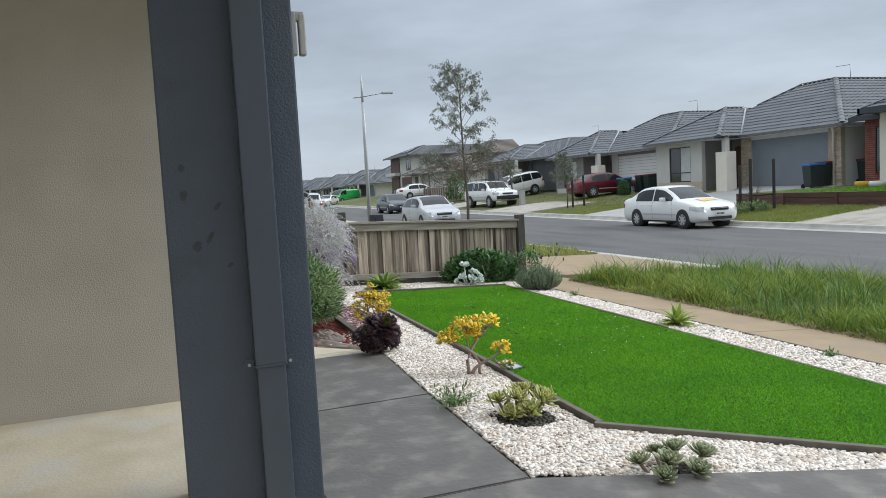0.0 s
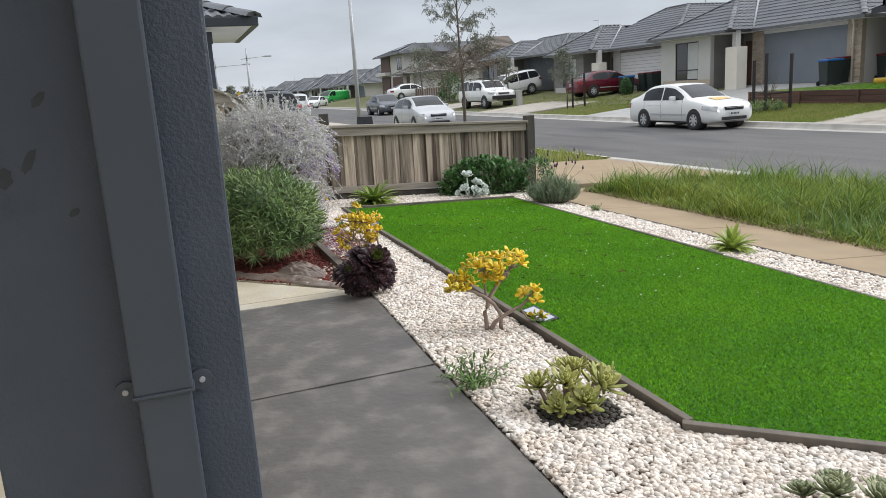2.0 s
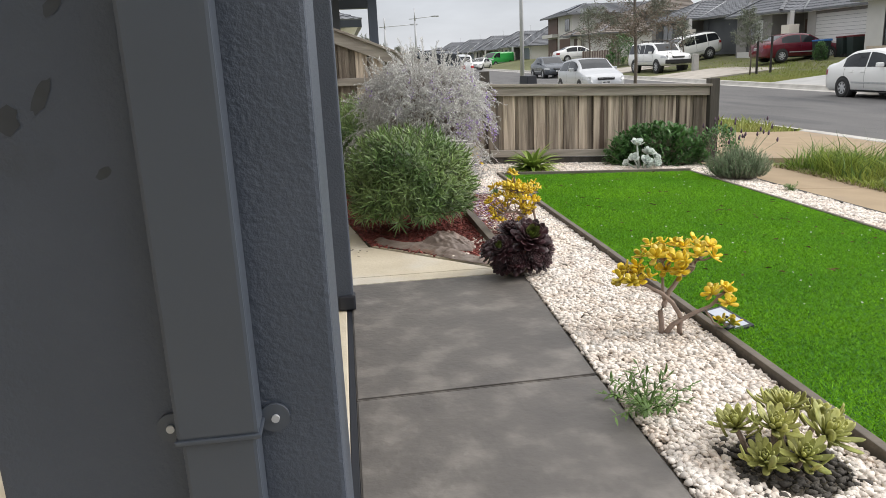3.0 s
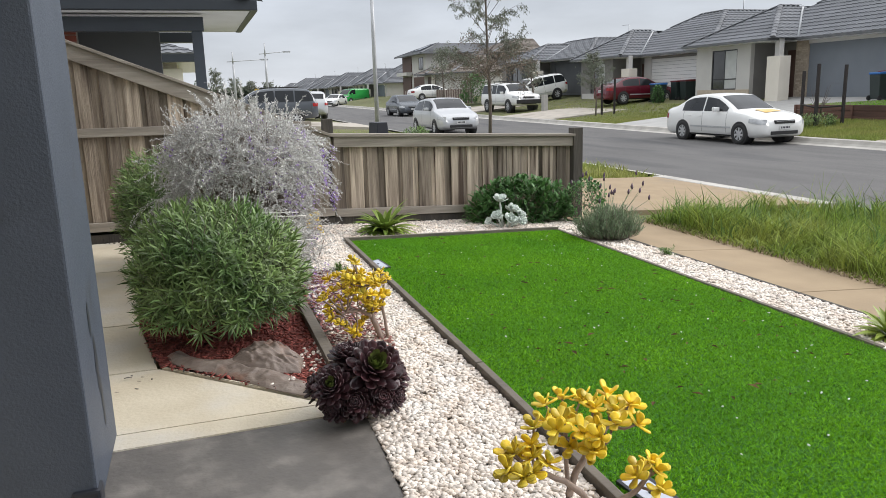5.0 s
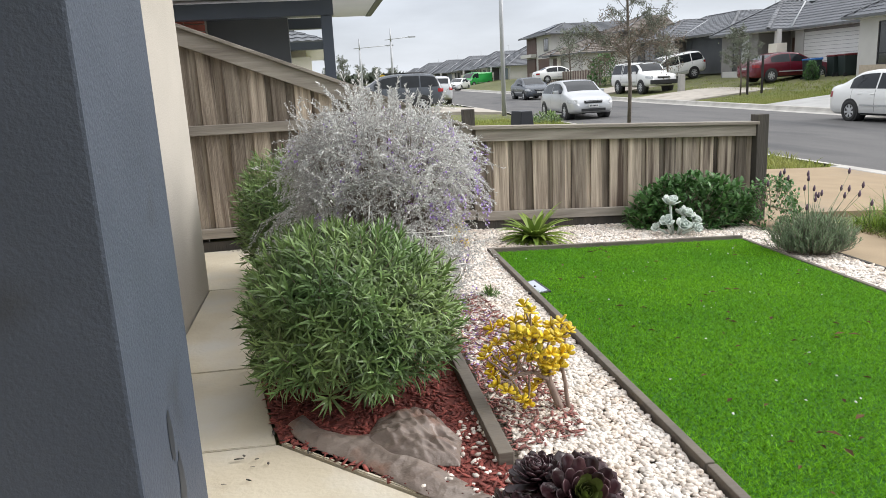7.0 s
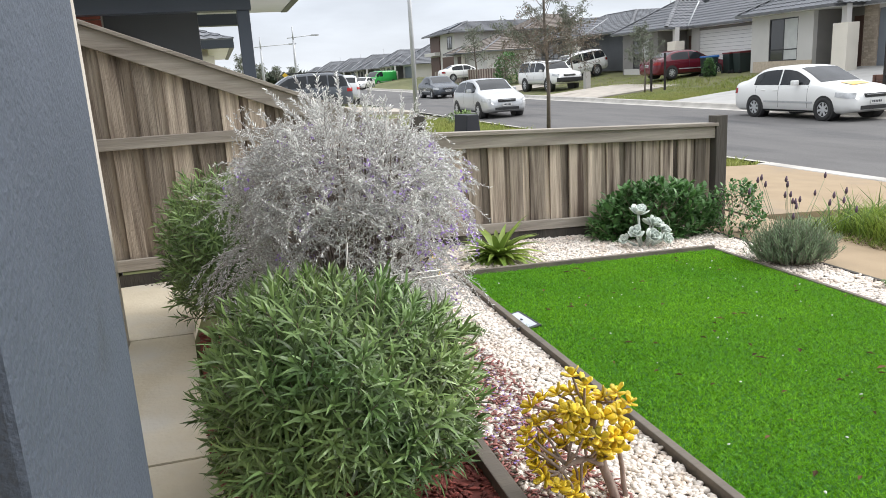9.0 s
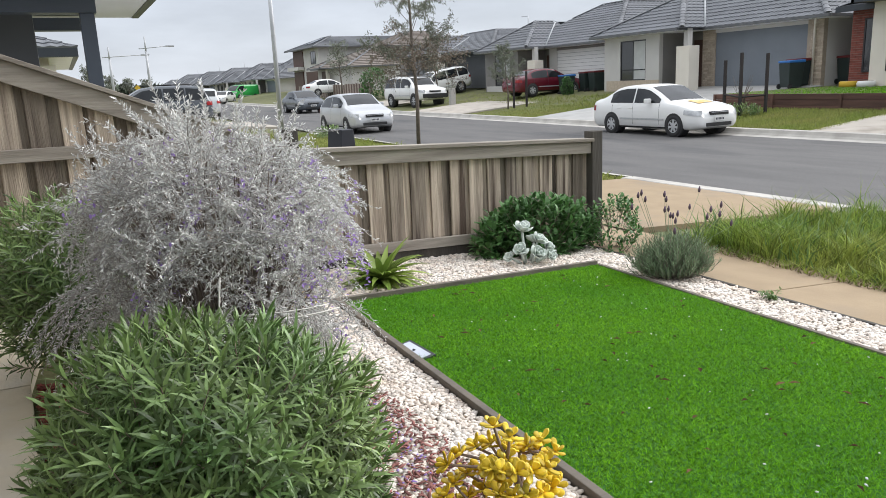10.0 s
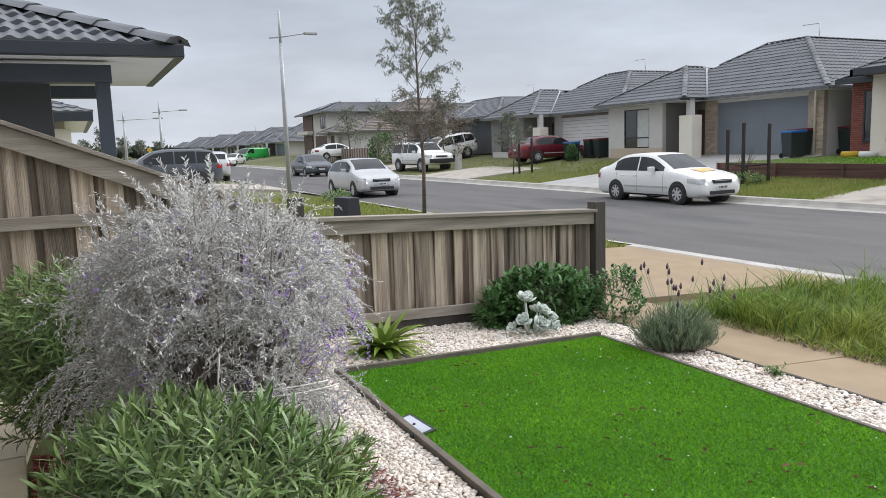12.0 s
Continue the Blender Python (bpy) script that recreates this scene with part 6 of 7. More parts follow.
# silver succulent
sp = thing("silver_succulent", pose(3.78, 9.86, -0.11), "silvery white succulent with wavy rounded leaves", "succulent")
r = random.Random(9)
V, F = [], []
bm = bmesh.new()
for c, ax, R in (((-0.05, 0, 0.26), (0, -.3, 1), 0.10), ((0.08, -0.02, 0.16), (.3, -.5, 1), 0.09), ((0.15, -0.04, 0.10), (.5, -.5, .8), 0.085), ((-0.10, -0.05, 0.11), (-.4, -.6, .8), 0.08), ((0.02, -0.1, 0.08), (0, -.8, .6), 0.085), ((0.2, 0.02, 0.06), (.8, -.2, .5), 0.07), ((-0.16, 0, 0.06), (-.8, -.3, .5), 0.06), ((0.1, 0.06, 0.14), (.3, .4, 1), 0.08), ((0.13, -0.1, 0.05), (.3, -.9, .4), 0.07)):
    rosette(V, F, Vector(c), Vector(ax), R, 16, R * 0.85, 0.2, r, 0.9)
    add_tube(bm, [(c[0] * 0.4, c[1] * 0.4, 0), c], [0.012, 0.009], 6)
o = mesh_thing_part("leaves", V, F, M["silver_plant"], sp, "", True)
o.modifiers.new("thick", "SOLIDIFY").thickness = 0.004
part("stem", bm, M["silver_plant"], sp)

leafy_bush("mint_bush", (4.10, 10.2, -0.18), 0.66, 0.24, 0.52, 380, 8, 0.082, 0.034, M["mint_leaf"], "low dark green leafy shrub against the fence", 21, M["jade_stem"], 0.02, 0.2)
leafy_bush("mint_bush", (4.80, 10.05, -0.20), 0.30, 0.22, 0.50, 150, 6, 0.05, 0.024, M["mint_leaf"], "straggly green shrub beside the fence post", 22, M["jade_stem"], 0.02, 0.1)


def lavender_bush(base, rx, ry, h, shoots, seed):
    """A mound of upright shoots that fan out from the base, each set with narrow leaves that point up along it."""
    t = thing("lavender", pose(*base), "grey-green lavender bush with dried flower heads", "shrub")
    r = random.Random(seed)
    V, F = [], []
    bm = bmesh.new()
    for i in range(shoots):
        a = i * 2.39996 + r.uniform(-0.3, 0.3)
        q = math.sqrt((i + 0.5) / shoots)
        reach = r.uniform(0.72, 1.1) * (0.92 if i % 3 else 0.8)
        tip = Vector((math.cos(a) * rx * q, math.sin(a) * ry * q, h * (0.18 + 0.82 * math.sqrt(1 - 0.97 * q * q)))) * reach
        root = Vector((tip.x * 0.35, tip.y * 0.35, 0.0))
        mid = root.lerp(tip, 0.5) + Vector((tip.x * 0.14, tip.y * 0.14, -0.01))
        add_tube(bm, [root, mid, tip], [0.003, 0.002, 0.001], 4, False)
        for k in range(20):
            f_ = 0.30 + 0.70 * k / 19
            p = root.lerp(mid, f_ * 2) if f_ < 0.5 else mid.lerp(tip, f_ * 2 - 1)
            ax = (tip - mid).normalized()
            sd = ax.orthogonal().normalized()
            sd.rotate(Matrix.Rotation(k * 1.5708 + (k // 2) * 0.6 + i, 3, ax))
            leaf(V, F, p, (ax + sd * r.uniform(0.5, 1.1) + Vector((0, 0, 0.2))).normalized(), sd, r.uniform(0.032, 0.052), r.uniform(0.0045, 0.0065), 0.15)
    mesh_thing_part("foliage", V, F, M["lavender"], t)
    part("branchwork", bm, M["grey_twig"], t)
    return t


lv = lavender_bush((4.50, 9.04, -0.165), 0.38, 0.32, 0.35, 520, 23)
r = random.Random(44)
for i in range(20):
    a = r.random() * 6.28
    rr = r.uniform(0.05, 0.34)
    tip = Vector((math.cos(a) * rr * 1.35 + 0.03, math.sin(a) * rr * 1.3, r.uniform(0.40, 0.62)))
    tube("stalk", [(math.cos(a) * rr * 0.6, math.sin(a) * rr * 0.6, 0.25), tip], [0.002, 0.0015], M["lavender"], lv, "", 4)
    tube("flower_head", [tip, tip + Vector((0, 0, 0.018)), tip + Vector((0.003, 0, 0.045))], [0.007, 0.011, 0.004], M["lavender_head"], lv, "dark dried flower head", 6)


def weed_tuft(base, n, L, seed, label):
    t = thing("weed", pose(*base), label, "weed", "weeds")
    r = random.Random(seed)
    V, F = [], []
    bm = bmesh.new()
    for i in range(n):
        a = r.random() * 6.28
        d = Vector((math.cos(a), math.sin(a), r.uniform(0.3, 1.5))).normalized()
        p = [Vector((0, 0, 0))]
        for k in range(4):
            d = (d + Vector((0, 0, -0.1)) + rnd_dir(r) * 0.15).normalized()
            p.append(p[-1] + d * L * r.uniform(0.6, 1.1) / 4)
        add_tube(bm, p, [0.002, 0.002, 0.0016, 0.0014, 0.001], 4, False)
        for k in range(1, 5):
            for j in range(5):
                leaf(V, F, p[k - 1].lerp(p[k], j / 5), (rnd_dir(r) + d * 0.5).normalized(), Vector((0, 0, 1)), 0.035, 0.009, 0.3)
    mesh_thing_part("leaves", V, F, M["weed"], t)
    part("stems", bm, M["weed"], t)


weed_tuft((1.42, 4.06, -0.005), 20, 0.21, 1, "sprawling green weed at the path's edge")
weed_tuft((4.60, 8.25, -0.17), 9, 0.10, 2, "small grey-green weed beside the footpath")
weed_tuft((4.60, 4.35, -0.17), 7, 0.08, 3, "small green weed beside the footpath")
weed_tuft((1.78, 8.25, -0.015), 9, 0.09, 4, "tiny green weed in the pebbles")

# crumpled sack lying on the mulch
def crumple(name, base, outline, h, seed, label):
    bm = bmesh.new()
    n = 64
    pts = [Vector((x, y)) for x, y in outline]
    grid = {}
    lo = Vector((min(p.x for p in pts), min(p.y for p in pts)))
    hi = Vector((max(p.x for p in pts), max(p.y for p in pts)))
    cell = 1.1 * max((hi.x - lo.x) / n, (hi.y - lo.y) / n)
    for i in range(n + 1):
        for j in range(n + 1):
            x, y = lo.x + (hi.x - lo.x) * i / n, lo.y + (hi.y - lo.y) * j / n
            p_ = Vector((x, y))
            rim = min((a_ + (b_ - a_) * max(0, min(1, (p_ - a_).dot(b_ - a_) / (b_ - a_).length_squared)) for a_, b_ in zip(pts, pts[1:] + pts[:1])), key=lambda c_: (p_ - c_).length)
            edge = (p_ - rim).length
            within = inside(outline, np.array([x]), np.array([y]))[0]
            if within or edge < cell:
                if not within:
                    x, y, edge = rim.x, rim.y, 0.0
                q = min(1, edge / 0.09)
                nz = 0.7 * noise.noise(Vector((x * 4, y * 4, seed))) - 1.1 * abs(noise.noise(Vector((x * 10, y * 10, seed + 3)))) - 1.0 * abs(noise.noise(Vector((x * 24 + y * 13, y * 7 - x * 5, seed)))) - 0.5 * abs(noise.noise(Vector((x * 9 - y * 6, y * 30 + x * 14, seed + 5)))) + 0.62
                grid[i, j] = bm.verts.new((x, y, 0.006 + h * q ** 0.6 * (0.6 + 0.55 * nz)))
    for (i, j) in list(grid):
        q = [(i, j), (i + 1, j), (i + 1, j + 1), (i, j + 1)]
        if all(k in grid for k in q):
            bm.faces.new([grid[k] for k in q])
    bmesh.ops.delete(bm, geom=[v for v in bm.verts if not v.link_faces], context="VERTS")
    ob = part(name, bm, M["sack"], None, "", pose(*base), True)
    ob.modifiers.new("thick", "SOLIDIFY").thickness = 0.002
    sub = ob.modifiers.new("soft", "SUBSURF")
    sub.levels = sub.render_levels = 1
    return tagged(ob, label, "plastic sack")


crumple("plastic_sack", (0.045, 0.045, 0.0), [(0.58, 6.71), (0.64, 6.79), (0.71, 6.64), (0.80, 6.56), (0.93, 6.53), (1.05, 6.38), (1.10, 6.25), (1.15, 6.17), (1.24, 6.03), (1.33, 5.90), (1.25, 5.88), (1.12, 5.99), (1.02, 6.10), (0.94, 6.20), (0.85, 6.32), (0.77, 6.40), (0.67, 6.50), (0.61, 6.60)], 0.042, 4, "crumpled dusty brown plastic sack lying along the kerb")
crumple("plastic_sheet", (0, 0, 0.004), [(0.90, 6.50), (0.97, 6.68), (1.11, 6.76), (1.19, 6.70), (1.26, 6.44), (1.22, 6.27), (1.09, 6.30), (0.98, 6.39)], 0.078, 9, "translucent brown plastic sheet humped over the mulch")


def solar_light(base, rz):
    t = thing("solar_light", pose(*base, 0, 0, rz), "black-framed solar garden light lying flat on the lawn edge", "garden light", "solar garden lights")
    bm = bmesh.new()
    add_box(bm, -0.054, -0.112, 0.0, 0.050, 0.112, 0.018, 0.005)
    part("frame", bm, M["black_plastic"], t, "", pose(0, 0, 0.012, 5, -6, 0))
    bm = bmesh.new()
    add_box(bm, -0.043, -0.095, 0.0182, 0.032, 0.095, 0.0195, 0.0005)
    part("panel", bm, M["panel_white"], t, "", pose(0, 0, 0.012, 5, -6, 0))
    tube("knob", [(-0.01, 0.0, 0.026), (-0.005, 0.0, 0.036)], 0.008, M["black_plastic"], t, "", 10)
    tube("stake", [(-0.05, -0.1, 0.03), (-0.11, -0.12, 0.03)], 0.008, M["black_plastic"], t, "", 6)


solar_light((2.10, 8.36, -0.045), 10)
solar_light((2.135, 4.86, -0.045), 10)

# ---- verges ----
V_NEAR = [(5.60, -3.0), (5.62, 4.0), (5.7, 10.2), (6.6, 10.5), (8.98, 10.5), (8.98, -3.0)]
blades("verge_grass", V_NEAR, 92000, 0.15, 0.0042, 21, M["grass"], "long unmown grass with seed heads on the verge", "grass", -0.03, 1.15, 2, 1.9)
blades("verge_grass", [(5.55, -3.0), (5.55, 10.2), (6.0, 10.3), (6.0, -3.0)], 9000, 0.075, 0.006, 25, M["grass"], "grass creeping over the footpath's edge", "grass", -0.02, 1.3, 2, 0.6)
blades("verge_thatch", [(5.50, -3.0), (5.52, 10.1), (5.80, 10.1), (5.80, -3.0)], 7000, 0.045, 0.004, 37, M["straw"], "dry brown thatch at the grass edge", "grass", -0.012, 2.4, 2, 0.8)
blades("seed_heads", [(6.3, -1), (6.3, 9.9), (8.9, 9.9), (8.9, -1)], 1300, 0.46, 0.0038, 22, M["grass"], "tall pale grass seed stems", "grass", -0.03, 0.35, 2, 0.4)
blades("verge_tufts", V_NEAR, 8000, 0.20, 0.007, 35, M["weed"], "dark green weedy tufts in the long grass", "grass", -0.03, 0.8, 2, 2.4)
blades("verge_lawn", [(5.8, 14.5), (5.8, 60), (8.98, 60), (8.98, 14.5)], 26000, 0.10, 0.012, 23, M["grass_short"], "short bright green verge grass beyond the driveway", "grass", -0.03, 0.6)
blades("verge_lawn", [(5.8, 14.6), (5.8, 31), (8.9, 31), (8.9, 14.6)], 19000, 0.13, 0.010, 36, M["grass_short"], "taller bright green grass beyond the driveway", "grass", -0.03, 0.6, 2, 0.9)
blades("far_verge", [(17.8, 17.6), (17.8, 24.4), (21.45, 24.4), (21.45, 17.6)], 20000, 0.08, 0.012, 24, M["grass_short"], "short green verge grass across the street", "grass", -0.02, 0.6)
blades("far_verge", [(17.8, 30.2), (17.8, 36.4), (21.3, 36.4), (21.3, 30.2)], 17000, 0.11, 0.014, 26, M["grass_short"], "short green verge grass across the street", "grass", -0.02, 0.6)
blades("far_verge", [(17.8, 42.2), (17.8, 49), (21.3, 49), (21.3, 42.2)], 9000, 0.12, 0.02, 27, M["grass_short"], "short green verge grass across the street", "grass", -0.02, 0.6)
blades("front_yard_grass", [(21.2, 30.4), (21.2, 49), (25.3, 49), (25.3, 42.6), (24, 36.5), (24.6, 30.4)], 12000, 0.16, 0.02, 28, M["grass_short"], "patchy front-yard grass across the street", "grass", -0.03, 0.6, 1, 0.7)
blades("raised_turf", [(21.65, 12.5), (21.65, 24.3), (26.5, 24.3), (26.5, 12.5)], 16000, 0.05, 0.014, 29, M["turf"], "trim green turf on the raised lawn", "turf", 0, 0.6, 1, 0, lambda p: 0.43 + (p[:, 0] - 21.6) * 0.008)
lit = thing("litter", pose(7.9, 7.2, -0.17, 20, 35, 10), "scrap of white plastic caught in the long grass", "litter")
bm = bmesh.new()
for i in range(5):
    for j in range(5):
        bm.verts.new((i * 0.03 - 0.06, j * 0.04 - 0.08, 0.02 * noise.noise(Vector((i * 0.9, j * 0.9, 3)))))
bm.verts.ensure_lookup_table()
for i in range(4):
    for j in range(4):
        bm.faces.new([bm.verts[k] for k in (i * 5 + j, (i + 1) * 5 + j, (i + 1) * 5 + j + 1, i * 5 + j + 1)])
part("scrap", bm, M["litter"], lit)

# ---- street lamps and trees ----
def street_lamp(base, h, arm, label):
    t = thing("street_lamp", pose(*base), label, "street lamp", "street lamps")
    tube("pole", [(0, 0, -0.1), (0, 0, h * 0.55), (0, 0, h * 0.82)], [0.10, 0.085, 0.07], M["galv"], t, "", 12)
    tube("pole_top", [(0, 0, h * 0.81), (0, 0, h)], [0.055, 0.045], M["galv"], t, "", 10)
    tube("arm", [(-0.42, 0.1, h * 0.85), (0, 0, h * 0.855), (arm, -0.2, h * 0.875)], [0.03, 0.032, 0.026], M["galv"], t, "", 8)
    bm = bmesh.new()
    add_box(bm, arm - 0.02, -0.32, h * 0.875 - 0.05, arm + 0.52, -0.10, h * 0.875 + 0.06, 0.035)
    part("lantern", bm, M["galv"], t)
    return t


street_lamp((8.55, 35.0, -0.32), 7.3, 0.95, "galvanised street lamp with a single lantern arm on the verge")
street_lamp((6.35, 60.0, -0.05), 5.2, 1.3, "thin galvanised street lamp far along the street")
street_lamp((4.05, 60.5, 0.0), 4.55, 2.0, "thin galvanised street lamp far along the street")


sg = thing("road_sign", pose(6.4, 70.0, 0.2), "yellow diamond warning sign far along the street", "road sign")
tube("post", [(0, 0, -0.2), (0, 0, 1.5)], 0.03, M["galv"], sg, "", 6)
box("sign_plate", -0.17, -0.04, -0.17, 0.17, -0.03, 0.17, M["yellow_paint"], sg, "", 0.0, pose(0, 0, 1.69, 0, 45, 0))


def gum_tree(base, h, r0, crown, label, seed, lower_rust=True, leaves=2600, scale=1.0):
    """A slender tree: tapered trunk, limbs, and loose clumps of hanging leaves."""
    r = random.Random(seed)
    t = thing("tree", pose(*base), label, "tree", "street trees")
    bm = bmesh.new()
    trunk = [Vector((0, 0, -0.1)), Vector((0.02, 0, h * 0.25)), Vector((-0.06, 0.03, h * 0.5)), Vector((-0.12, 0.0, h * 0.75)), Vector((-0.2, 0.02, h * 0.97))]
    add_tube(bm, trunk, [r0, r0 * 0.8, r0 * 0.55, r0 * 0.32, r0 * 0.12], 8)
    V, F, V2, F2 = [], [], [], []
    tips = []
    for i in range(24):
        f_ = 0.36 + 0.60 * i / 24
        k = min(3, int(f_ * 4))
        p = trunk[k].lerp(trunk[k + 1], f_ * 4 - k)
        a = i * 2.4 + r.uniform(-0.4, 0.4)
        reach = crown * (1.15 if f_ < 0.52 else 0.82 - 0.55 * (f_ - 0.5)) * r.uniform(0.65, 1.1)
        tip = p + Vector((math.cos(a) * reach, math.sin(a) * reach, reach * r.uniform(0.25, 0.9)))
        mid = p.lerp(tip, 0.5) + Vector((0, 0, 0.08 * reach))
        add_tube(bm, [p, mid, tip], [r0 * 0.26, r0 * 0.16, r0 * 0.06], 5)
        for q in (0.45, 0.7, 0.9, 1.0):
            tips.append((p.lerp(tip, q), f_))
    for n_ in range(leaves):
        c, f_ = tips[n_ % len(tips)]
        p = c + rnd_dir(r) * abs(r.gauss(0, 0.17 * crown))
        d = (rnd_dir(r) * 0.8 + Vector((0, 0, -0.6))).normalized()
        rust = lower_rust and f_ < 0.56
        leaf(V2 if rust else V, F2 if rust else F, p, d, rnd_dir(r), r.uniform(0.07, 0.12) * scale, 0.022 * scale, 0.5)
    part("trunk", bm, M["bark"], t)
    mesh_thing_part("crown", V, F, M["gum_leaf"], t, "grey-green leaves")
    if V2:
        mesh_thing_part("lower_crown", V2, F2, M["rust_leaf"], t, "rust-tinged lower leaves")
    return t


def gum_sapling(base, label, seed):
    """A young gum with a leaning trunk: a tall head of hanging leaf clumps over a wide skirt of fine rusty twigs."""
    r = random.Random(seed)
    t = thing("tree", pose(*base), label, "tree", "street trees")
    bm = bmesh.new()
    trunk = [Vector(p) for p in ((0, 0, -0.1), (0.03, 0, 1.3), (-0.03, 0.02, 2.6), (-0.06, 0.0, 3.7), (-0.06, 0.02, 4.6), (-0.26, 0.02, 5.55))]
    add_tube(bm, trunk, [0.055, 0.046, 0.036, 0.026, 0.017, 0.006], 9)
    V, F, V2, F2 = [], [], [], []

    def at(z):
        for a, b in zip(trunk, trunk[1:]):
            if z <= b.z:
                return a.lerp(b, (z - a.z) / (b.z - a.z))
        return trunk[-1]

    def limb(p, tip, rad, twigs, n_leaf, rust, hang):
        mid = p.lerp(tip, 0.5) + Vector((0, 0, 0.10 * (tip - p).length)) + rnd_dir(r) * 0.05
        add_tube(bm, [p, mid, tip], [rad, rad * 0.65, rad * 0.25], 5)
        for k in range(twigs):
            q = r.uniform(0.35, 1.0)
            c = p.lerp(mid, q * 2) if q < 0.5 else mid.lerp(tip, q * 2 - 1)
            d = (rnd_dir(r) + (tip - p).normalized() * 0.8 + Vector((0, 0, -0.25))).normalized()
            e = c + d * r.uniform(0.18, 0.42)
            add_tube(bm, [c, c.lerp(e, 0.6) + Vector((0, 0, 0.02)), e + Vector((0, 0, -0.05))], [0.006, 0.004, 0.002], 3, False)
            for j in range(n_leaf):
                w = c.lerp(e, r.uniform(0.3, 1.05)) + rnd_dir(r) * 0.045
                dd = (rnd_dir(r) * 0.65 + Vector((0, 0, -hang))).normalized()
                g_ = (V2, F2) if rust and r.random() < 0.8 else (V, F)
                leaf(*g_, w, dd, rnd_dir(r), r.uniform(0.055, 0.10) * (0.75 if rust else 1.0), 0.018, 0.6)

    for i in range(26):
        f_ = i / 25
        z = 2.65 + 2.75 * f_
        p = at(z)
        a = i * 2.39996 + r.uniform(-0.3, 0.3)
        reach = float(np.interp(f_, [0, 0.25, 0.5, 0.8, 1], [0.75, 0.95, 1.0, 0.65, 0.25])) * r.uniform(0.7, 1.1)
        limb(p, p + Vector((math.cos(a) * reach, math.sin(a) * reach, reach * r.uniform(0.45, 1.1))), 0.009, 12, 22, False, 0.75)
    for a, z, reach, up in ((3.0, 1.95, 1.25, 0.72), (3.3, 2.0, 1.15, 0.75), (0.05, 2.2, 1.05, 0.85), (-0.3, 2.3, 0.95, 0.8), (0.4, 2.25, 1.1, 0.6)):
        p = at(z)
        limb(p, p + Vector((math.cos(a) * reach, math.sin(a) * reach, up)), 0.012, 15, 22, False, 0.5)
    for i in range(34):
        z = 1.75 + 0.85 * (i / 33)
        p = at(z)
        a = i * 2.39996
        reach = r.uniform(0.7, 1.4)
        limb(p, p + Vector((math.cos(a) * reach, math.sin(a) * reach, reach * r.uniform(-0.15, 0.4))), 0.008, 13, 9, True, 0.35)
    part("trunk", bm, M["bark"], t)
    mesh_thing_part("crown", V, F, M["gum_leaf"], t, "grey-green leaves")
    mesh_thing_part("lower_crown", V2, F2, M["rust_leaf"], t, "rust-tinged lower leaves")
    return t


gum_sapling((8.70, 22.3, -0.38), "slender young gum tree with sparse grey and rusty leaves", 7)
gum_tree((20.8, 62.0, 0.3), 4.6, 0.09, 1.2, "small street tree across the road", 9, False, 900, 2.4)
gum_tree((19.95, 35.9, -0.12), 3.1, 0.04, 0.72, "bushy staked young tree on the far verge", 11, False, 3000, 1.25)
sk = thing("tree_stakes", pose(19.95, 35.9, -0.12), "two dark stakes beside a young tree", "tree stakes")
for x, y in ((0.25, -0.15), (0.75, -0.5)):
    box("stake", x - 0.04, y - 0.04, 0, x + 0.04, y + 0.04, 1.75, M["stake"], sk, "", 0.006)
gum_tree((22.5, 48.5, 0.3), 3.0, 0.07, 0.7, "small green garden tree across the street", 13, False, 1000, 1.6)
for k, (x, y, h) in enumerate(((3, 160, 4.5), (6, 155, 6.5), (10, 165, 5), (14, 175, 4.5), (17, 168, 4))):
    gum_tree((x, y, 0.3), h, 0.16, 1.5, "distant dark street tree", 30 + k, False, 700, 5.5)

# staked sapling
st = thing("tree_stakes", pose(20.2, 22.2, -0.16), "three dark stakes with ties round a bare sapling", "tree stakes")
for x, y, h in ((0.05, 0.75, 1.75), (-0.35, -0.25, 1.95), (0.4, -0.6, 1.9)):
    box("stake", x - 0.04, y - 0.04, 0, x + 0.04, y + 0.04, h, M["stake"], st, "", 0.006)
tube("tie", [(0.05, 0.75, 0.66), (-0.35, -0.25, 0.58), (0.4, -0.6, 0.62)], 0.03, M["stake"], st, "", 6)
bm = bmesh.new()
r = random.Random(5)
for i in range(14):
    a = r.random() * 6.28
    add_tube(bm, [(0, 0, 0), (0.12 * math.cos(a), 0.12 * math.sin(a), 0.6), (0.34 * math.cos(a), 0.34 * math.sin(a), r.uniform(0.8, 1.3))], [0.014, 0.01, 0.004], 4)
part("sapling", bm, M["bark"], st, "bare twiggy sapling")
leafy_bush("verge_shrub", (20.0, 22.1, -0.17), 0.75, 0.75, 0.42, 160, 6, 0.12, 0.03, M["green_leaf"], "low weedy growth round a staked sapling", 51, M["bark"], 0.02)
leafy_bush("yard_shrub", (24.6, 18.7, 0.44), 0.5, 0.9, 0.55, 150, 6, 0.13, 0.04, M["lavender"], "grey-green shrub on the raised lawn", 52, M["bark"], 0.02)
leafy_bush("yard_shrub", (24.5, 37.3, 0.28), 0.35, 0.45, 1.0, 150, 6, 0.14, 0.04, M["mint_leaf"], "dark spiky shrub beside bins", 53, M["bark"], 0.05)
leafy_bush("yard_shrub", (23.0, 52.0, 0.35), 0.9, 1.3, 1.0, 200, 6, 0.2, 0.07, M["mint_leaf"], "green shrub in a front yard across the street", 54, M["bark"], 0.05)
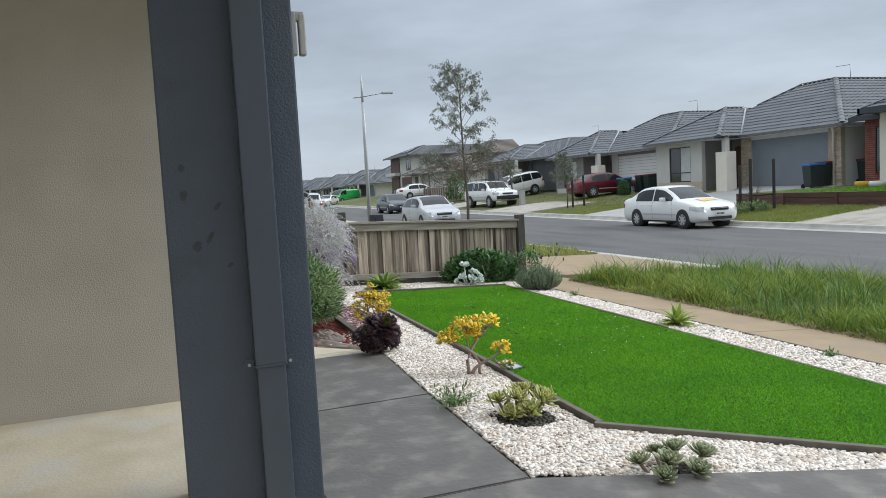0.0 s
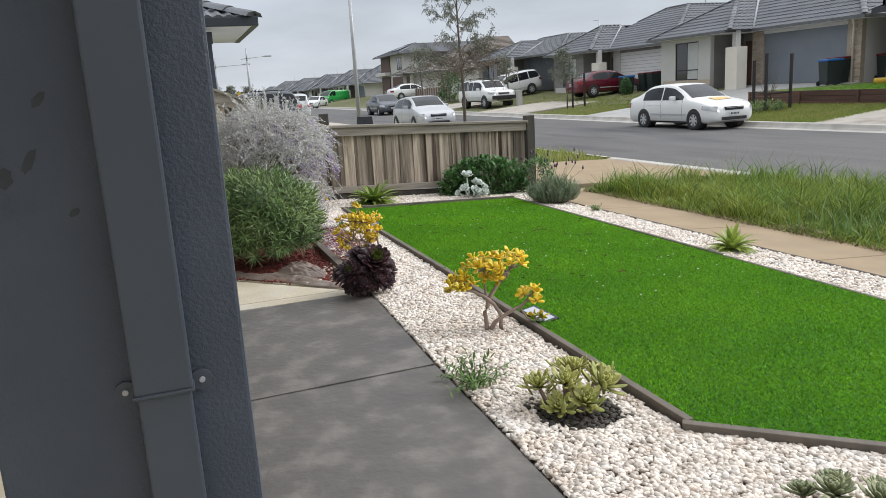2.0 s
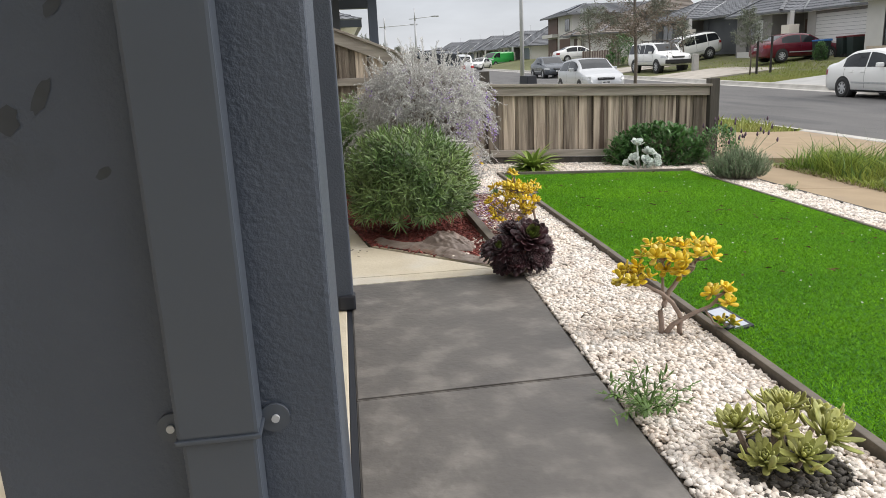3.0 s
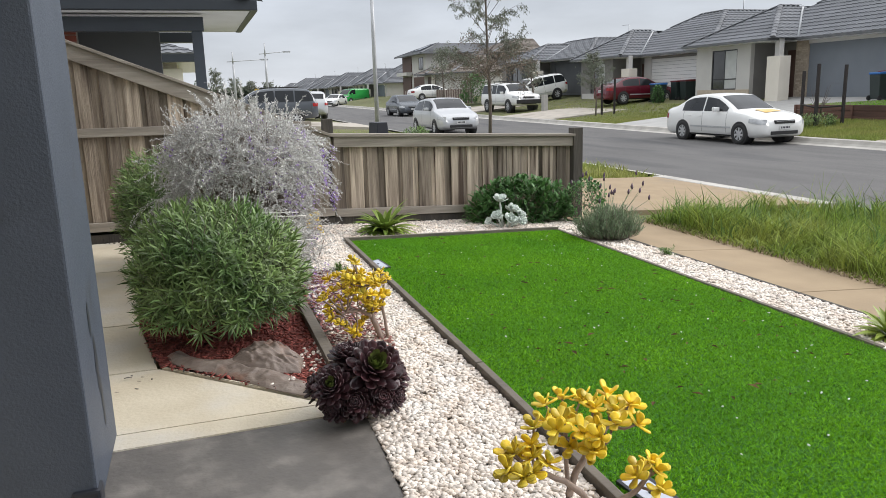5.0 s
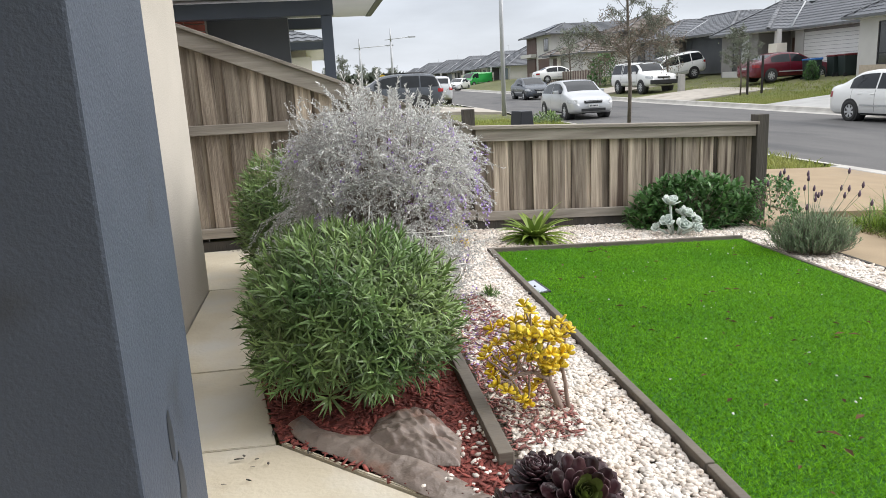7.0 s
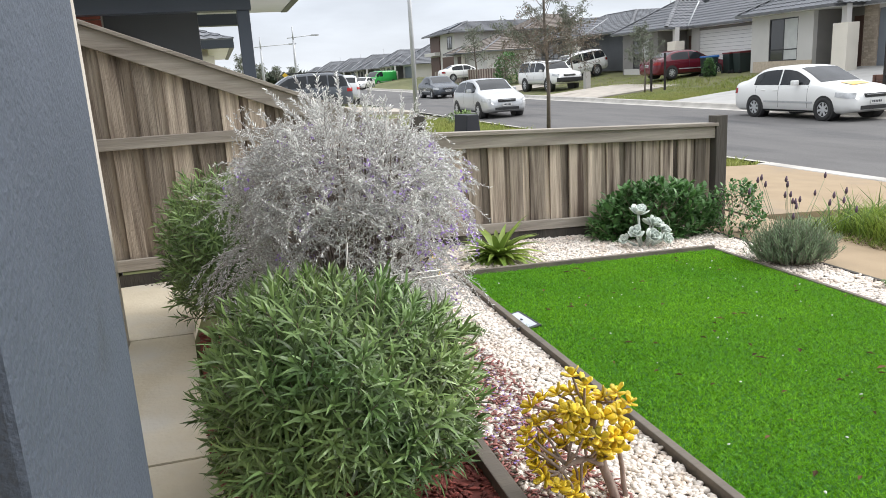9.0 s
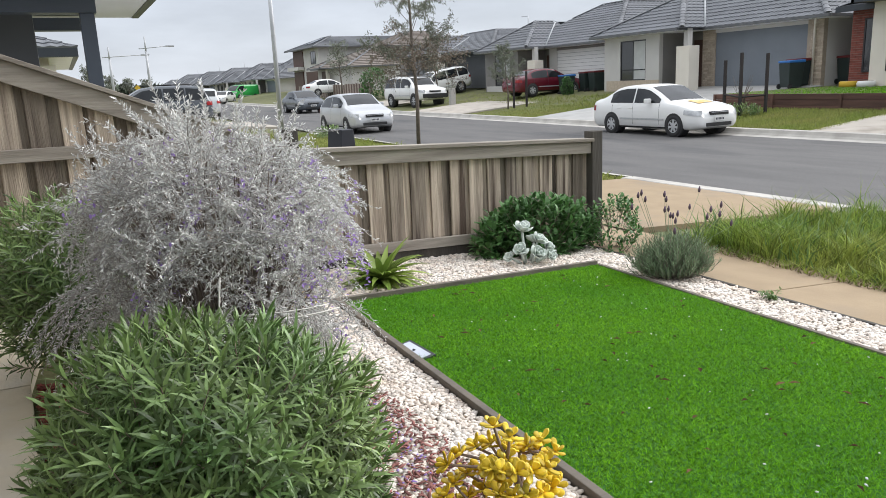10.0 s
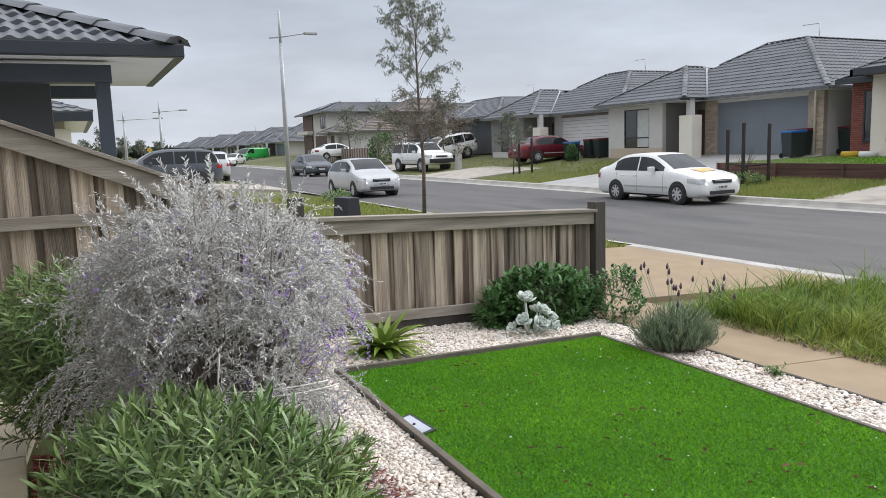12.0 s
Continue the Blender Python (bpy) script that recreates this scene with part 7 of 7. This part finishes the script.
leafy_bush("yard_shrub", (22.0, 58.0, 0.35), 1.2, 1.6, 2.2, 260, 6, 0.25, 0.09, M["mint_leaf"], "tall green garden shrub across the street", 55, M["bark"], 0.05)
leafy_bush("yard_shrub", (8.4, 28.5, -0.42), 0.5, 0.8, 0.5, 140, 6, 0.14, 0.03, M["green_leaf"], "weedy green growth on the verge", 56, M["bark"], 0.02)
pb = box("service_box", -0.15, -0.15, 0, 0.15, 0.15, 0.95, M["grey_plastic"], None, "", 0.02, pose(20.4, 42.5, -0.02))
tagged(pb, "pale grey service box on the verge", "service box")

# bins
def bin_(base, rz, lid, label):
    t = thing("wheelie_bin", pose(*base, 0, 0, rz), label, "bin", "wheelie bins")
    bm = bmesh.new()
    add_box(bm, -0.29, -0.36, 0.06, 0.29, 0.36, 0.98, 0.03)
    for v in bm.verts:
        k = 0.82 + 0.18 * v.co.z
        v.co.x *= k
        v.co.y *= k
    part("body", bm, M["bin_green"], t)
    bm = bmesh.new()
    add_box(bm, -0.31, -0.39, 0.98, 0.31, 0.38, 1.06, 0.03)
    for v in bm.verts:
        if v.co.z > 1.03 and v.co.y < 0:
            v.co.z += 0.03
    part("lid", bm, M[lid], t)
    for sx in (-1, 1):
        tube("wheel", [(sx * 0.27, 0.30, 0.1), (sx * 0.31, 0.30, 0.1)], 0.1, M["tyre"], t, "", 12)
    return t


bin_((26.0, 24.95, 0.46), 80, "bin_blue", "dark green wheelie bin with a blue lid beside a garage")
bin_((26.72, 25.2, 0.52), 75, "bin_red", "dark green wheelie bin with a red lid beside a garage")
bin_((28.1, 24.0, 0.56), 80, "bin_red", "green wheelie bin with a dark red lid beside a brick wall")
bin_((25.9, 36.6, 0.46), 85, "bin_red", "dark wheelie bin beside an off-white garage")
bin_((25.9, 37.4, 0.44), 85, "bin_red", "dark wheelie bin beside an off-white garage")
bin_((25.0, 38.0, 0.32), 85, "bin_blue", "dark wheelie bin with a blue lid beside a driveway")
for (x, y), mm, lb_ in (((26.35, 22.80), "yellow_paint", "low round yellow planter on the raised lawn"), ((26.3, 22.08), "plate", "low round white planter on the raised lawn")):
    pt = thing("planter", pose(x, y, 0.47), lb_, "planter", "round planters")
    tube("pot", [(0, 0, 0), (0, 0, 0.14), (0, 0, 0.22)], [0.30, 0.32, 0.28], M[mm], pt, "", 16)
    tube("pot_soil", [(0, 0, 0.21), (0, 0, 0.225)], 0.24, M["bed_soil"], pt, "", 14)
yb = thing("planter", pose(25.4, 19.5, 0.44), "dark square planter pot on the raised lawn", "planter")
box("pot", -0.25, -0.25, 0, 0.25, 0.25, 0.5, M["black_plastic"], yb, "", 0.02)

# ---- vehicles ----
def car(name, m, paint, label, st, half, belt, sill=0.24, wheel_r=0.31, axles=(0.85, 3.45), tumble=0.76, extras="", group="parked vehicles"):
    """A vehicle lofted from stations (distance from the nose, height of the top, cabin or not); the nose is at local y = 0."""
    t = thing(name, m, label, "car" if name != "van" else "van", group)
    L = st[-1][0]
    ys = [s_[0] for s_ in st]
    zs = [s_[1] for s_ in st]

    def top_at(y):
        """Height of the roof line, with its corners eased."""
        e = min(0.09, max(0.0, y), max(0.0, L - y))
        return float(np.mean([np.interp(y + e * k / 3, ys, zs) for k in range(-3, 4)]))

    def profile(y):
        e = max(0.0, min(y, L - y))
        w = half * (0.70 + 0.30 * math.sqrt(min(1, e / 0.42) * (2 - min(1, e / 0.42))))
        zb = sill + 0.08 * (1 - min(1, e / 0.3))
        top = top_at(y)
        b = min(belt, top - 0.06)
        g = max(0.0, min(1.0, (top - belt - 0.03) / 0.30))
        wt = w * (0.90 + (tumble - 0.90) * g)
        return [(0, zb), (w * 0.86, zb), (w * 0.965, zb + 0.07), (w * 0.995, zb + (b - zb) * 0.4), (w, zb + (b - zb) * 0.66), (w * 0.985, zb + (b - zb) * 0.86), (w * 0.955, b), (wt + 0.35 * (w * 0.955 - wt), b + (top - b) * 0.62), (wt, top - 0.045), (wt * 0.93, top - 0.016), (wt * 0.72, top + 0.002), (0, top + 0.018)]

    def side_x(y, z):
        pr = profile(y)[1:9]
        return float(np.interp(z, [q[1] for q in pr], [q[0] for q in pr]))

    def roof_z(y, x):
        pr = profile(y)[::-1]
        return float(np.interp(abs(x), [q[0] for q in pr[:5]], [q[1] for q in pr[:5]]))

    def side_patch(nm, y0, y1, low, high, sx, material, label_="", lift=0.005, nu=14, nv=4):
        """A pane or lens lying on the flank between two height lines."""
        V_, F_ = [], []
        for i_ in range(nu + 1):
            y = y0 + (y1 - y0) * i_ / nu
            lo, hi = low(y), max(low(y) + 0.004, high(y))
            for j in range(nv + 1):
                z = lo + (hi - lo) * j / nv
                V_.append((sx * (side_x(y, z) + lift), y + (-lift if y < 0.25 else lift if y > L - 0.25 else 0), z))
        for i_ in range(nu):
            for j in range(nv):
                k_ = i_ * (nv + 1) + j
                F_.append((k_, k_ + nv + 1, k_ + nv + 2, k_ + 1))
        return put(nm, mesh_of(nm, V_, F_, True), material, t, label_)

    def roof_patch(nm, y0, y1, k0, k1, material):
        V_, F_ = [], []
        for i_ in range(9):
            y = y0 + (y1 - y0) * i_ / 8
            wx = profile(y)[8][0] * (k0 + (k1 - k0) * i_ / 8)
            for j in range(9):
                x = wx * (j / 4 - 1)
                V_.append((x, y, roof_z(y, x) + 0.010))
        for i_ in range(8):
            for j in range(8):
                k_ = i_ * 9 + j
                F_.append((k_, k_ + 1, k_ + 10, k_ + 9))
        return put(nm, mesh_of(nm, V_, F_, True), material, t)

    n = int(L / 0.07)
    rows = [profile(L * (0.5 - 0.5 * math.cos(math.pi * k / n)) * 0.35 + L * k / n * 0.65) for k in range(n + 1)]
    yk = [L * (0.5 - 0.5 * math.cos(math.pi * k / n)) * 0.35 + L * k / n * 0.65 for k in range(n + 1)]
    VB, FB = [], []
    np_ = len(rows[0])
    for side in (1, -1):
        base = len(VB)
        for y, rw_ in zip(yk, rows):
            VB += [(px * side, y, z) for px, z in rw_]
        for k in range(n):
            for j in range(np_ - 1):
                q = (base + k * np_ + j, base + k * np_ + j + 1, base + (k + 1) * np_ + j + 1, base + (k + 1) * np_ + j)
                FB.append(q if side > 0 else q[::-1])
        for k, flip in ((0, False), (n, True)):
            f_ = [base + k * np_ + j for j in range(np_)]
            FB.append(tuple(f_ if (side > 0) != flip else f_[::-1]))
    me = mesh_of("body", VB, FB, True)
    bmx = bmesh.new()
    bmx.from_mesh(me)
    bmesh.ops.remove_doubles(bmx, verts=bmx.verts, dist=0.0005)
    bmesh.ops.recalc_face_normals(bmx, faces=bmx.faces)
    bmx.to_mesh(me)
    bmx.free()
    body = put("body", me, paint, t)
    # glass
    c2 = [s_[0] for s_ in st if s_[2] == 2]
    c3 = [s_[0] for s_ in st if s_[2] == 3]
    y_cowl, y_head = c3[0], c2[0]
    y_back = [y for y in c3 if y > y_head]
    roof_patch("windscreen", y_cowl + 0.05, y_head - 0.02, 0.86, 0.90, M["car_glass"])
    if y_back:
        roof_patch("rear_window", y_back[0] + 0.02, y_back[-1] - 0.06, 0.90, 0.86, M["car_glass"])
    y_end = (y_back[0] + 0.12) if y_back else c2[-1]
    pil = [s_[0] for s_ in st if s_[2] == 1 and y_head < s_[0] < y_end - 0.1]
    y_a = y_cowl + 0.32
    low_l, high_l = (lambda y: belt + 0.03), (lambda y: top_at(y) - 0.095)
    cuts = [y_a] + [p_ for p_ in pil] + [y_end]
    for a_, b_ in zip(cuts, cuts[1:]):
        a2, b2 = a_ + (0.0 if a_ == y_a else 0.03), b_ - (0.0 if b_ == y_end else 0.03)
        if b2 - a2 > 0.12:
            for sx in (-1, 1):
                side_patch("side_window", a2, b2, low_l, high_l, sx, M["car_glass"])
    for ax in axles:
        for sx in (-1, 1):
            w_ = new("wheel")
            w_.parent = t
            w_.location = (sx * (half - 0.082), ax, wheel_r)
            bm = bmesh.new()
            prof = [(-0.10, 0.6), (-0.10, 0.92), (-0.07, 1.0), (0.07, 1.0), (0.105, 0.92), (0.105, 0.62), (0.09, 0.60)]
            ring = [[bm.verts.new((sx * a_, math.cos(6.2832 * q / 22) * wheel_r * b_, math.sin(6.2832 * q / 22) * wheel_r * b_)) for a_, b_ in prof] for q in range(22)]
            for q in range(22):
                for j in range(len(prof) - 1):
                    bm.faces.new((ring[q][j], ring[q][j + 1], ring[(q + 1) % 22][j + 1], ring[(q + 1) % 22][j])).smooth = True
            bmesh.ops.recalc_face_normals(bm, faces=bm.faces)
            part("tyre", bm, M["tyre"], w_)
            bm = bmesh.new()
            for q in range(7):
                a_ = 6.2832 * q / 7
                add_box(bm, sx * 0.085 - 0.012, -0.028, 0.0, sx * 0.085 + 0.012, 0.028, wheel_r * 0.60, 0, Matrix.Rotation(a_, 4, "X"))
            add_tube(bm, [(sx * 0.07, 0, 0), (sx * 0.10, 0, 0)], 0.06, 10)
            for q in range(20):
                a_, b_ = 6.2832 * q / 20, 6.2832 * (q + 1) / 20
                vv = [bm.verts.new((sx * 0.098, math.cos(c_) * wheel_r * k_, math.sin(c_) * wheel_r * k_)) for c_, k_ in ((a_, 0.56), (b_, 0.56), (b_, 0.64), (a_, 0.64))]
                bm.faces.new(vv)
            part("rim", bm, M["rim"], w_)
            bm = bmesh.new()
            add_tube(bm, [(sx * -0.02, 0, 0), (sx * 0.075, 0, 0)], wheel_r * 0.6, 18)
            part("brake_well", bm, M["car_trim_and_shade"], w_)
            bm = bmesh.new()
            add_tube(bm, [(sx * (half - 0.30), ax, wheel_r + 0.02), (sx * (half + 0.004), ax, wheel_r + 0.015)], wheel_r * 1.11, 22)
            part("wheel_arch", bm, M["car_trim_and_shade"], body)
    zt = top_at(0.22)
    for sx in (-1, 1):
        side_patch("headlight", 0.02, 0.46, lambda y: zt - 0.215 + 0.10 * y, lambda y: zt - 0.075 + 0.06 * y, sx, M["lens_clear"], "clear headlight", 0.008)
        side_patch("tail_light", L - 0.30, L - 0.02, lambda y: belt - 0.21, lambda y: belt - 0.05, sx, M["lens_red"], "red tail light", 0.008)
        # dark strip paints the shade under the sill onto the flank
        side_patch("sill_trim", axles[0] + wheel_r * 1.1, axles[1] - wheel_r * 1.1, lambda y: sill + 0.012, lambda y: sill + 0.06, sx, M["car_trim_and_shade"], "", 0.004)
        for y_ in [y_a - 0.02] + [p_ for p_ in pil] + [y_end - 0.12]:
            side_patch("door_gap", y_, y_ + 0.010, lambda y: sill + 0.12, lambda y: belt + 0.01, sx, M["car_trim_and_shade"], "", 0.003, 1, 6)
        side_patch("side_trim", axles[0] + wheel_r * 1.25, axles[1] - wheel_r * 1.25, lambda y: sill + 0.25, lambda y: sill + 0.30, sx, M["rim"], "", 0.012)
        bm = bmesh.new()
        mi = next(y for y, top, c_ in st if c_ == 2)
        add_box(bm, sx * (half + 0.07) - 0.10, mi - 0.22, belt + 0.03, sx * (half + 0.07) + 0.10, mi - 0.10, belt + 0.16, 0.03)
        part("mirror", bm, paint, t)
        for d_ in (0.36, 0.68):
            y = mi + (L - mi) * d_ * 0.62
            bm = bmesh.new()
            add_box(bm, sx * half * 0.985 - 0.016, y, belt - 0.13, sx * half * 0.985 + 0.016, y + 0.16, belt - 0.10, 0.006)
            part("door_handle", bm, paint, t)
    bm = bmesh.new()
    add_box(bm, -half * 0.40, -0.02, zt - 0.20, half * 0.40, 0.06, zt - 0.10, 0.012)
    part("grille", bm, M["car_trim_and_shade"], t)
    bm = bmesh.new()
    add_box(bm, -half * 0.36, -0.028, zt - 0.135, half * 0.36, -0.018, zt - 0.12)
    part("grille_bar", bm, M["rim"], t)
    bm = bmesh.new()
    add_box(bm, -half * 0.55, -0.015, sill + 0.09, half * 0.55, 0.05, sill + 0.19, 0.012)
    part("lower_intake", bm, M["car_trim_and_shade"], t)
    for y0, y1, z in ((-0.034, -0.022, sill + 0.23), (L + 0.004, L + 0.016, belt - 0.28)):
        pl_ = box("number_plate", -0.19, y0, z, 0.19, y1, z + 0.11, M["plate"], t, "white number plate with dark characters", 0)
        for q in range(6):
            yy0, yy1 = (y0 - 0.003, y0 + 0.002) if y0 < 0 else (y1 - 0.002, y1 + 0.003)
            box("character", -0.15 + q * 0.052, yy0, z + 0.03, -0.15 + q * 0.052 + 0.034, yy1, z + 0.085, M["ink"], pl_, "", 0)
    if "rails" in extras:
        for sx in (-1, 1):
            top = max(s_[1] for s_ in st)
            tube("roof_rail", [(sx * half * tumble * 0.9, L * 0.42, top + 0.05), (sx * half * tumble * 0.9, L * 0.85, top + 0.05)], 0.02, M["car_trim_and_shade"], t, "", 6)
    if "rack" in extras:
        top = max(s_[1] for s_ in st)
        for d_ in (0.38, 0.50, 0.66):
            tube("roof_bar", [(-half * 0.8, L * d_, top + 0.10), (half * 0.8, L * d_, top + 0.10)], 0.022, M["car_trim_and_shade"], t, "", 6)
            for sx in (-1, 1):
                tube("bar_foot", [(sx * half * 0.7, L * d_, top - 0.02), (sx * half * 0.7, L * d_, top + 0.10)], 0.02, M["car_trim_and_shade"], t, "", 6)
    if "patch" in extras:
        bm = bmesh.new()
        pv = [[bm.verts.new((x_, y_, roof_z(y_, x_) + 0.014)) for y_ in (0.52 + 0.03 * a_ + 0.075 * b_ * (1 - 0.04 * a_) for b_ in range(7))] for a_, x_ in enumerate((-0.22, -0.08, 0.06, 0.20, 0.34, 0.46))]
        for a_ in range(5):
            for b_ in range(6):
                bm.faces.new((pv[a_][b_], pv[a_ + 1][b_], pv[a_ + 1][b_ + 1], pv[a_][b_ + 1]))
        part("bonnet_patch", bm, M["car_yellow"], t, "yellowed patch of faded paint on the bonnet")
    if "bar" in extras:
        box("bumper_bar", -half * 0.9, -0.08, sill + 0.12, half * 0.9, 0.03, sill + 0.36, M["car_trim_and_shade"], t, "black front bumper", 0.03)
    return t


SEDAN = [(0.0, 0.58, 0), (0.04, 0.70, 0), (0.22, 0.80, 0), (0.65, 0.90, 0), (1.10, 0.96, 3), (1.50, 1.17, 3), (1.95, 1.385, 2), (2.25, 1.43, 2), (2.50, 1.44, 1), (2.9, 1.43, 2), (3.2, 1.40, 2), (3.42, 1.34, 3), (3.98, 1.07, 3), (4.2, 1.04, 0), (4.42, 0.99, 0), (4.50, 0.62, 0)]
HATCH = [(0.0, 0.56, 0), (0.06, 0.72, 0), (0.25, 0.82, 0), (0.75, 0.93, 0), (1.0, 1.0, 3), (1.35, 1.22, 3), (1.75, 1.41, 2), (2.2, 1.44, 2), (2.5, 1.44, 1), (2.56, 1.44, 2), (3.3, 1.38, 2), (3.6, 1.30, 3), (3.95, 1.02, 3), (4.08, 0.9, 0), (4.12, 0.6, 0)]
SUV = [(0.0, 0.72, 0), (0.06, 0.92, 0), (0.25, 1.02, 0), (0.9, 1.12, 0), (1.15, 1.18, 3), (1.5, 1.44, 3), (1.9, 1.66, 2), (2.4, 1.72, 2), (2.7, 1.73, 1), (2.78, 1.73, 2), (3.5, 1.72, 2), (3.6, 1.72, 1), (3.68, 1.71, 2), (4.25, 1.66, 2), (4.35, 1.62, 3), (4.62, 1.15, 3), (4.68, 1.05, 0), (4.72, 0.7, 0)]
UTE = [(0.0, 0.78, 0), (0.06, 1.0, 0), (0.25, 1.08, 0), (0.95, 1.16, 0), (1.2, 1.22, 3), (1.5, 1.48, 3), (1.85, 1.72, 2), (2.3, 1.76, 2), (2.75, 1.77, 1), (2.82, 1.77, 2), (3.35, 1.76, 2), (3.42, 1.78, 1), (3.6, 1.80, 1), (3.68, 1.80, 2), (4.7, 1.77, 2), (4.85, 1.72, 3), (5.1, 1.15, 3), (5.15, 1.05, 0), (5.2, 0.75, 0)]
VAN = [(0.0, 0.8, 0), (0.06, 1.05, 0), (0.35, 1.15, 3), (0.8, 1.6, 3), (1.2, 1.9, 2), (1.9, 1.97, 2), (1.95, 1.97, 1), (4.6, 1.96, 1), (4.85, 1.85, 1), (4.9, 1.0, 0), (4.92, 0.7, 0)]
ROAD_Z = -0.478
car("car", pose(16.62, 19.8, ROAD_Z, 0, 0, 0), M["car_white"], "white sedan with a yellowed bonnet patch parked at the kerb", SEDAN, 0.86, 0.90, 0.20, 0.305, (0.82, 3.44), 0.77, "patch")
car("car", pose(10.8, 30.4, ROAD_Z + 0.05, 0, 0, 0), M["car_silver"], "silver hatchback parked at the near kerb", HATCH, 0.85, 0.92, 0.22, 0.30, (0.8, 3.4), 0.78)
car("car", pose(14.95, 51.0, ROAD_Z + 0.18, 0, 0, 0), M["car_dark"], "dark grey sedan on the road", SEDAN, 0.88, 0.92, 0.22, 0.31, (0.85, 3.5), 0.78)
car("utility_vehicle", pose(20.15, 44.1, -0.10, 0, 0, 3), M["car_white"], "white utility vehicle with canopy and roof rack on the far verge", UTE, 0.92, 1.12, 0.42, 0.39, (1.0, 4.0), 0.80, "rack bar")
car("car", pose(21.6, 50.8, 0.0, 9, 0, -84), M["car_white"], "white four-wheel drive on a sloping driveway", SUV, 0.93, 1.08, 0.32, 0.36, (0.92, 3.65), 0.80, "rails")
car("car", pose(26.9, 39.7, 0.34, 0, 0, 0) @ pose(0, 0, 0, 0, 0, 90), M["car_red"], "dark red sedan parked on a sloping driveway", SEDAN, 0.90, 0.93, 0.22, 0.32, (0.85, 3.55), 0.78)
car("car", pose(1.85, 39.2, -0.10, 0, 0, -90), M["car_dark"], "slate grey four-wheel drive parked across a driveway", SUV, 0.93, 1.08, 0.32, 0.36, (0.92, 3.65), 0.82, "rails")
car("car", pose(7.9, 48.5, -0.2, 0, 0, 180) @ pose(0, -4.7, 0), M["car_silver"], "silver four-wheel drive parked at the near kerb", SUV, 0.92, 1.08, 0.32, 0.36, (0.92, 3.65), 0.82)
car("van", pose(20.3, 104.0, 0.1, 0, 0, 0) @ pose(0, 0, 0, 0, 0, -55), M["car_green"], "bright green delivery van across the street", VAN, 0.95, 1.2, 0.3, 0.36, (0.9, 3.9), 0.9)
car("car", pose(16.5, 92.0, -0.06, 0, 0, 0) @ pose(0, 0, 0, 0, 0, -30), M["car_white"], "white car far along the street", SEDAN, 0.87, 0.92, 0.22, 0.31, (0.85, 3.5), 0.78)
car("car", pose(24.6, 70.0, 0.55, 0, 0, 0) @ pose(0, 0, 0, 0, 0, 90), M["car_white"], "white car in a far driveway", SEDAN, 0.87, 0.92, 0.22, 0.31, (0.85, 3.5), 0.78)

# ---- distant trees at the far end of the street ----
leafy_bush("far_hedge", (12, 230, 0.5), 70, 6, 2.6, 900, 5, 2.2, 1.4, M["far_green"], "dark band of distant trees closing the street", 77, M["bark"], 0.2)
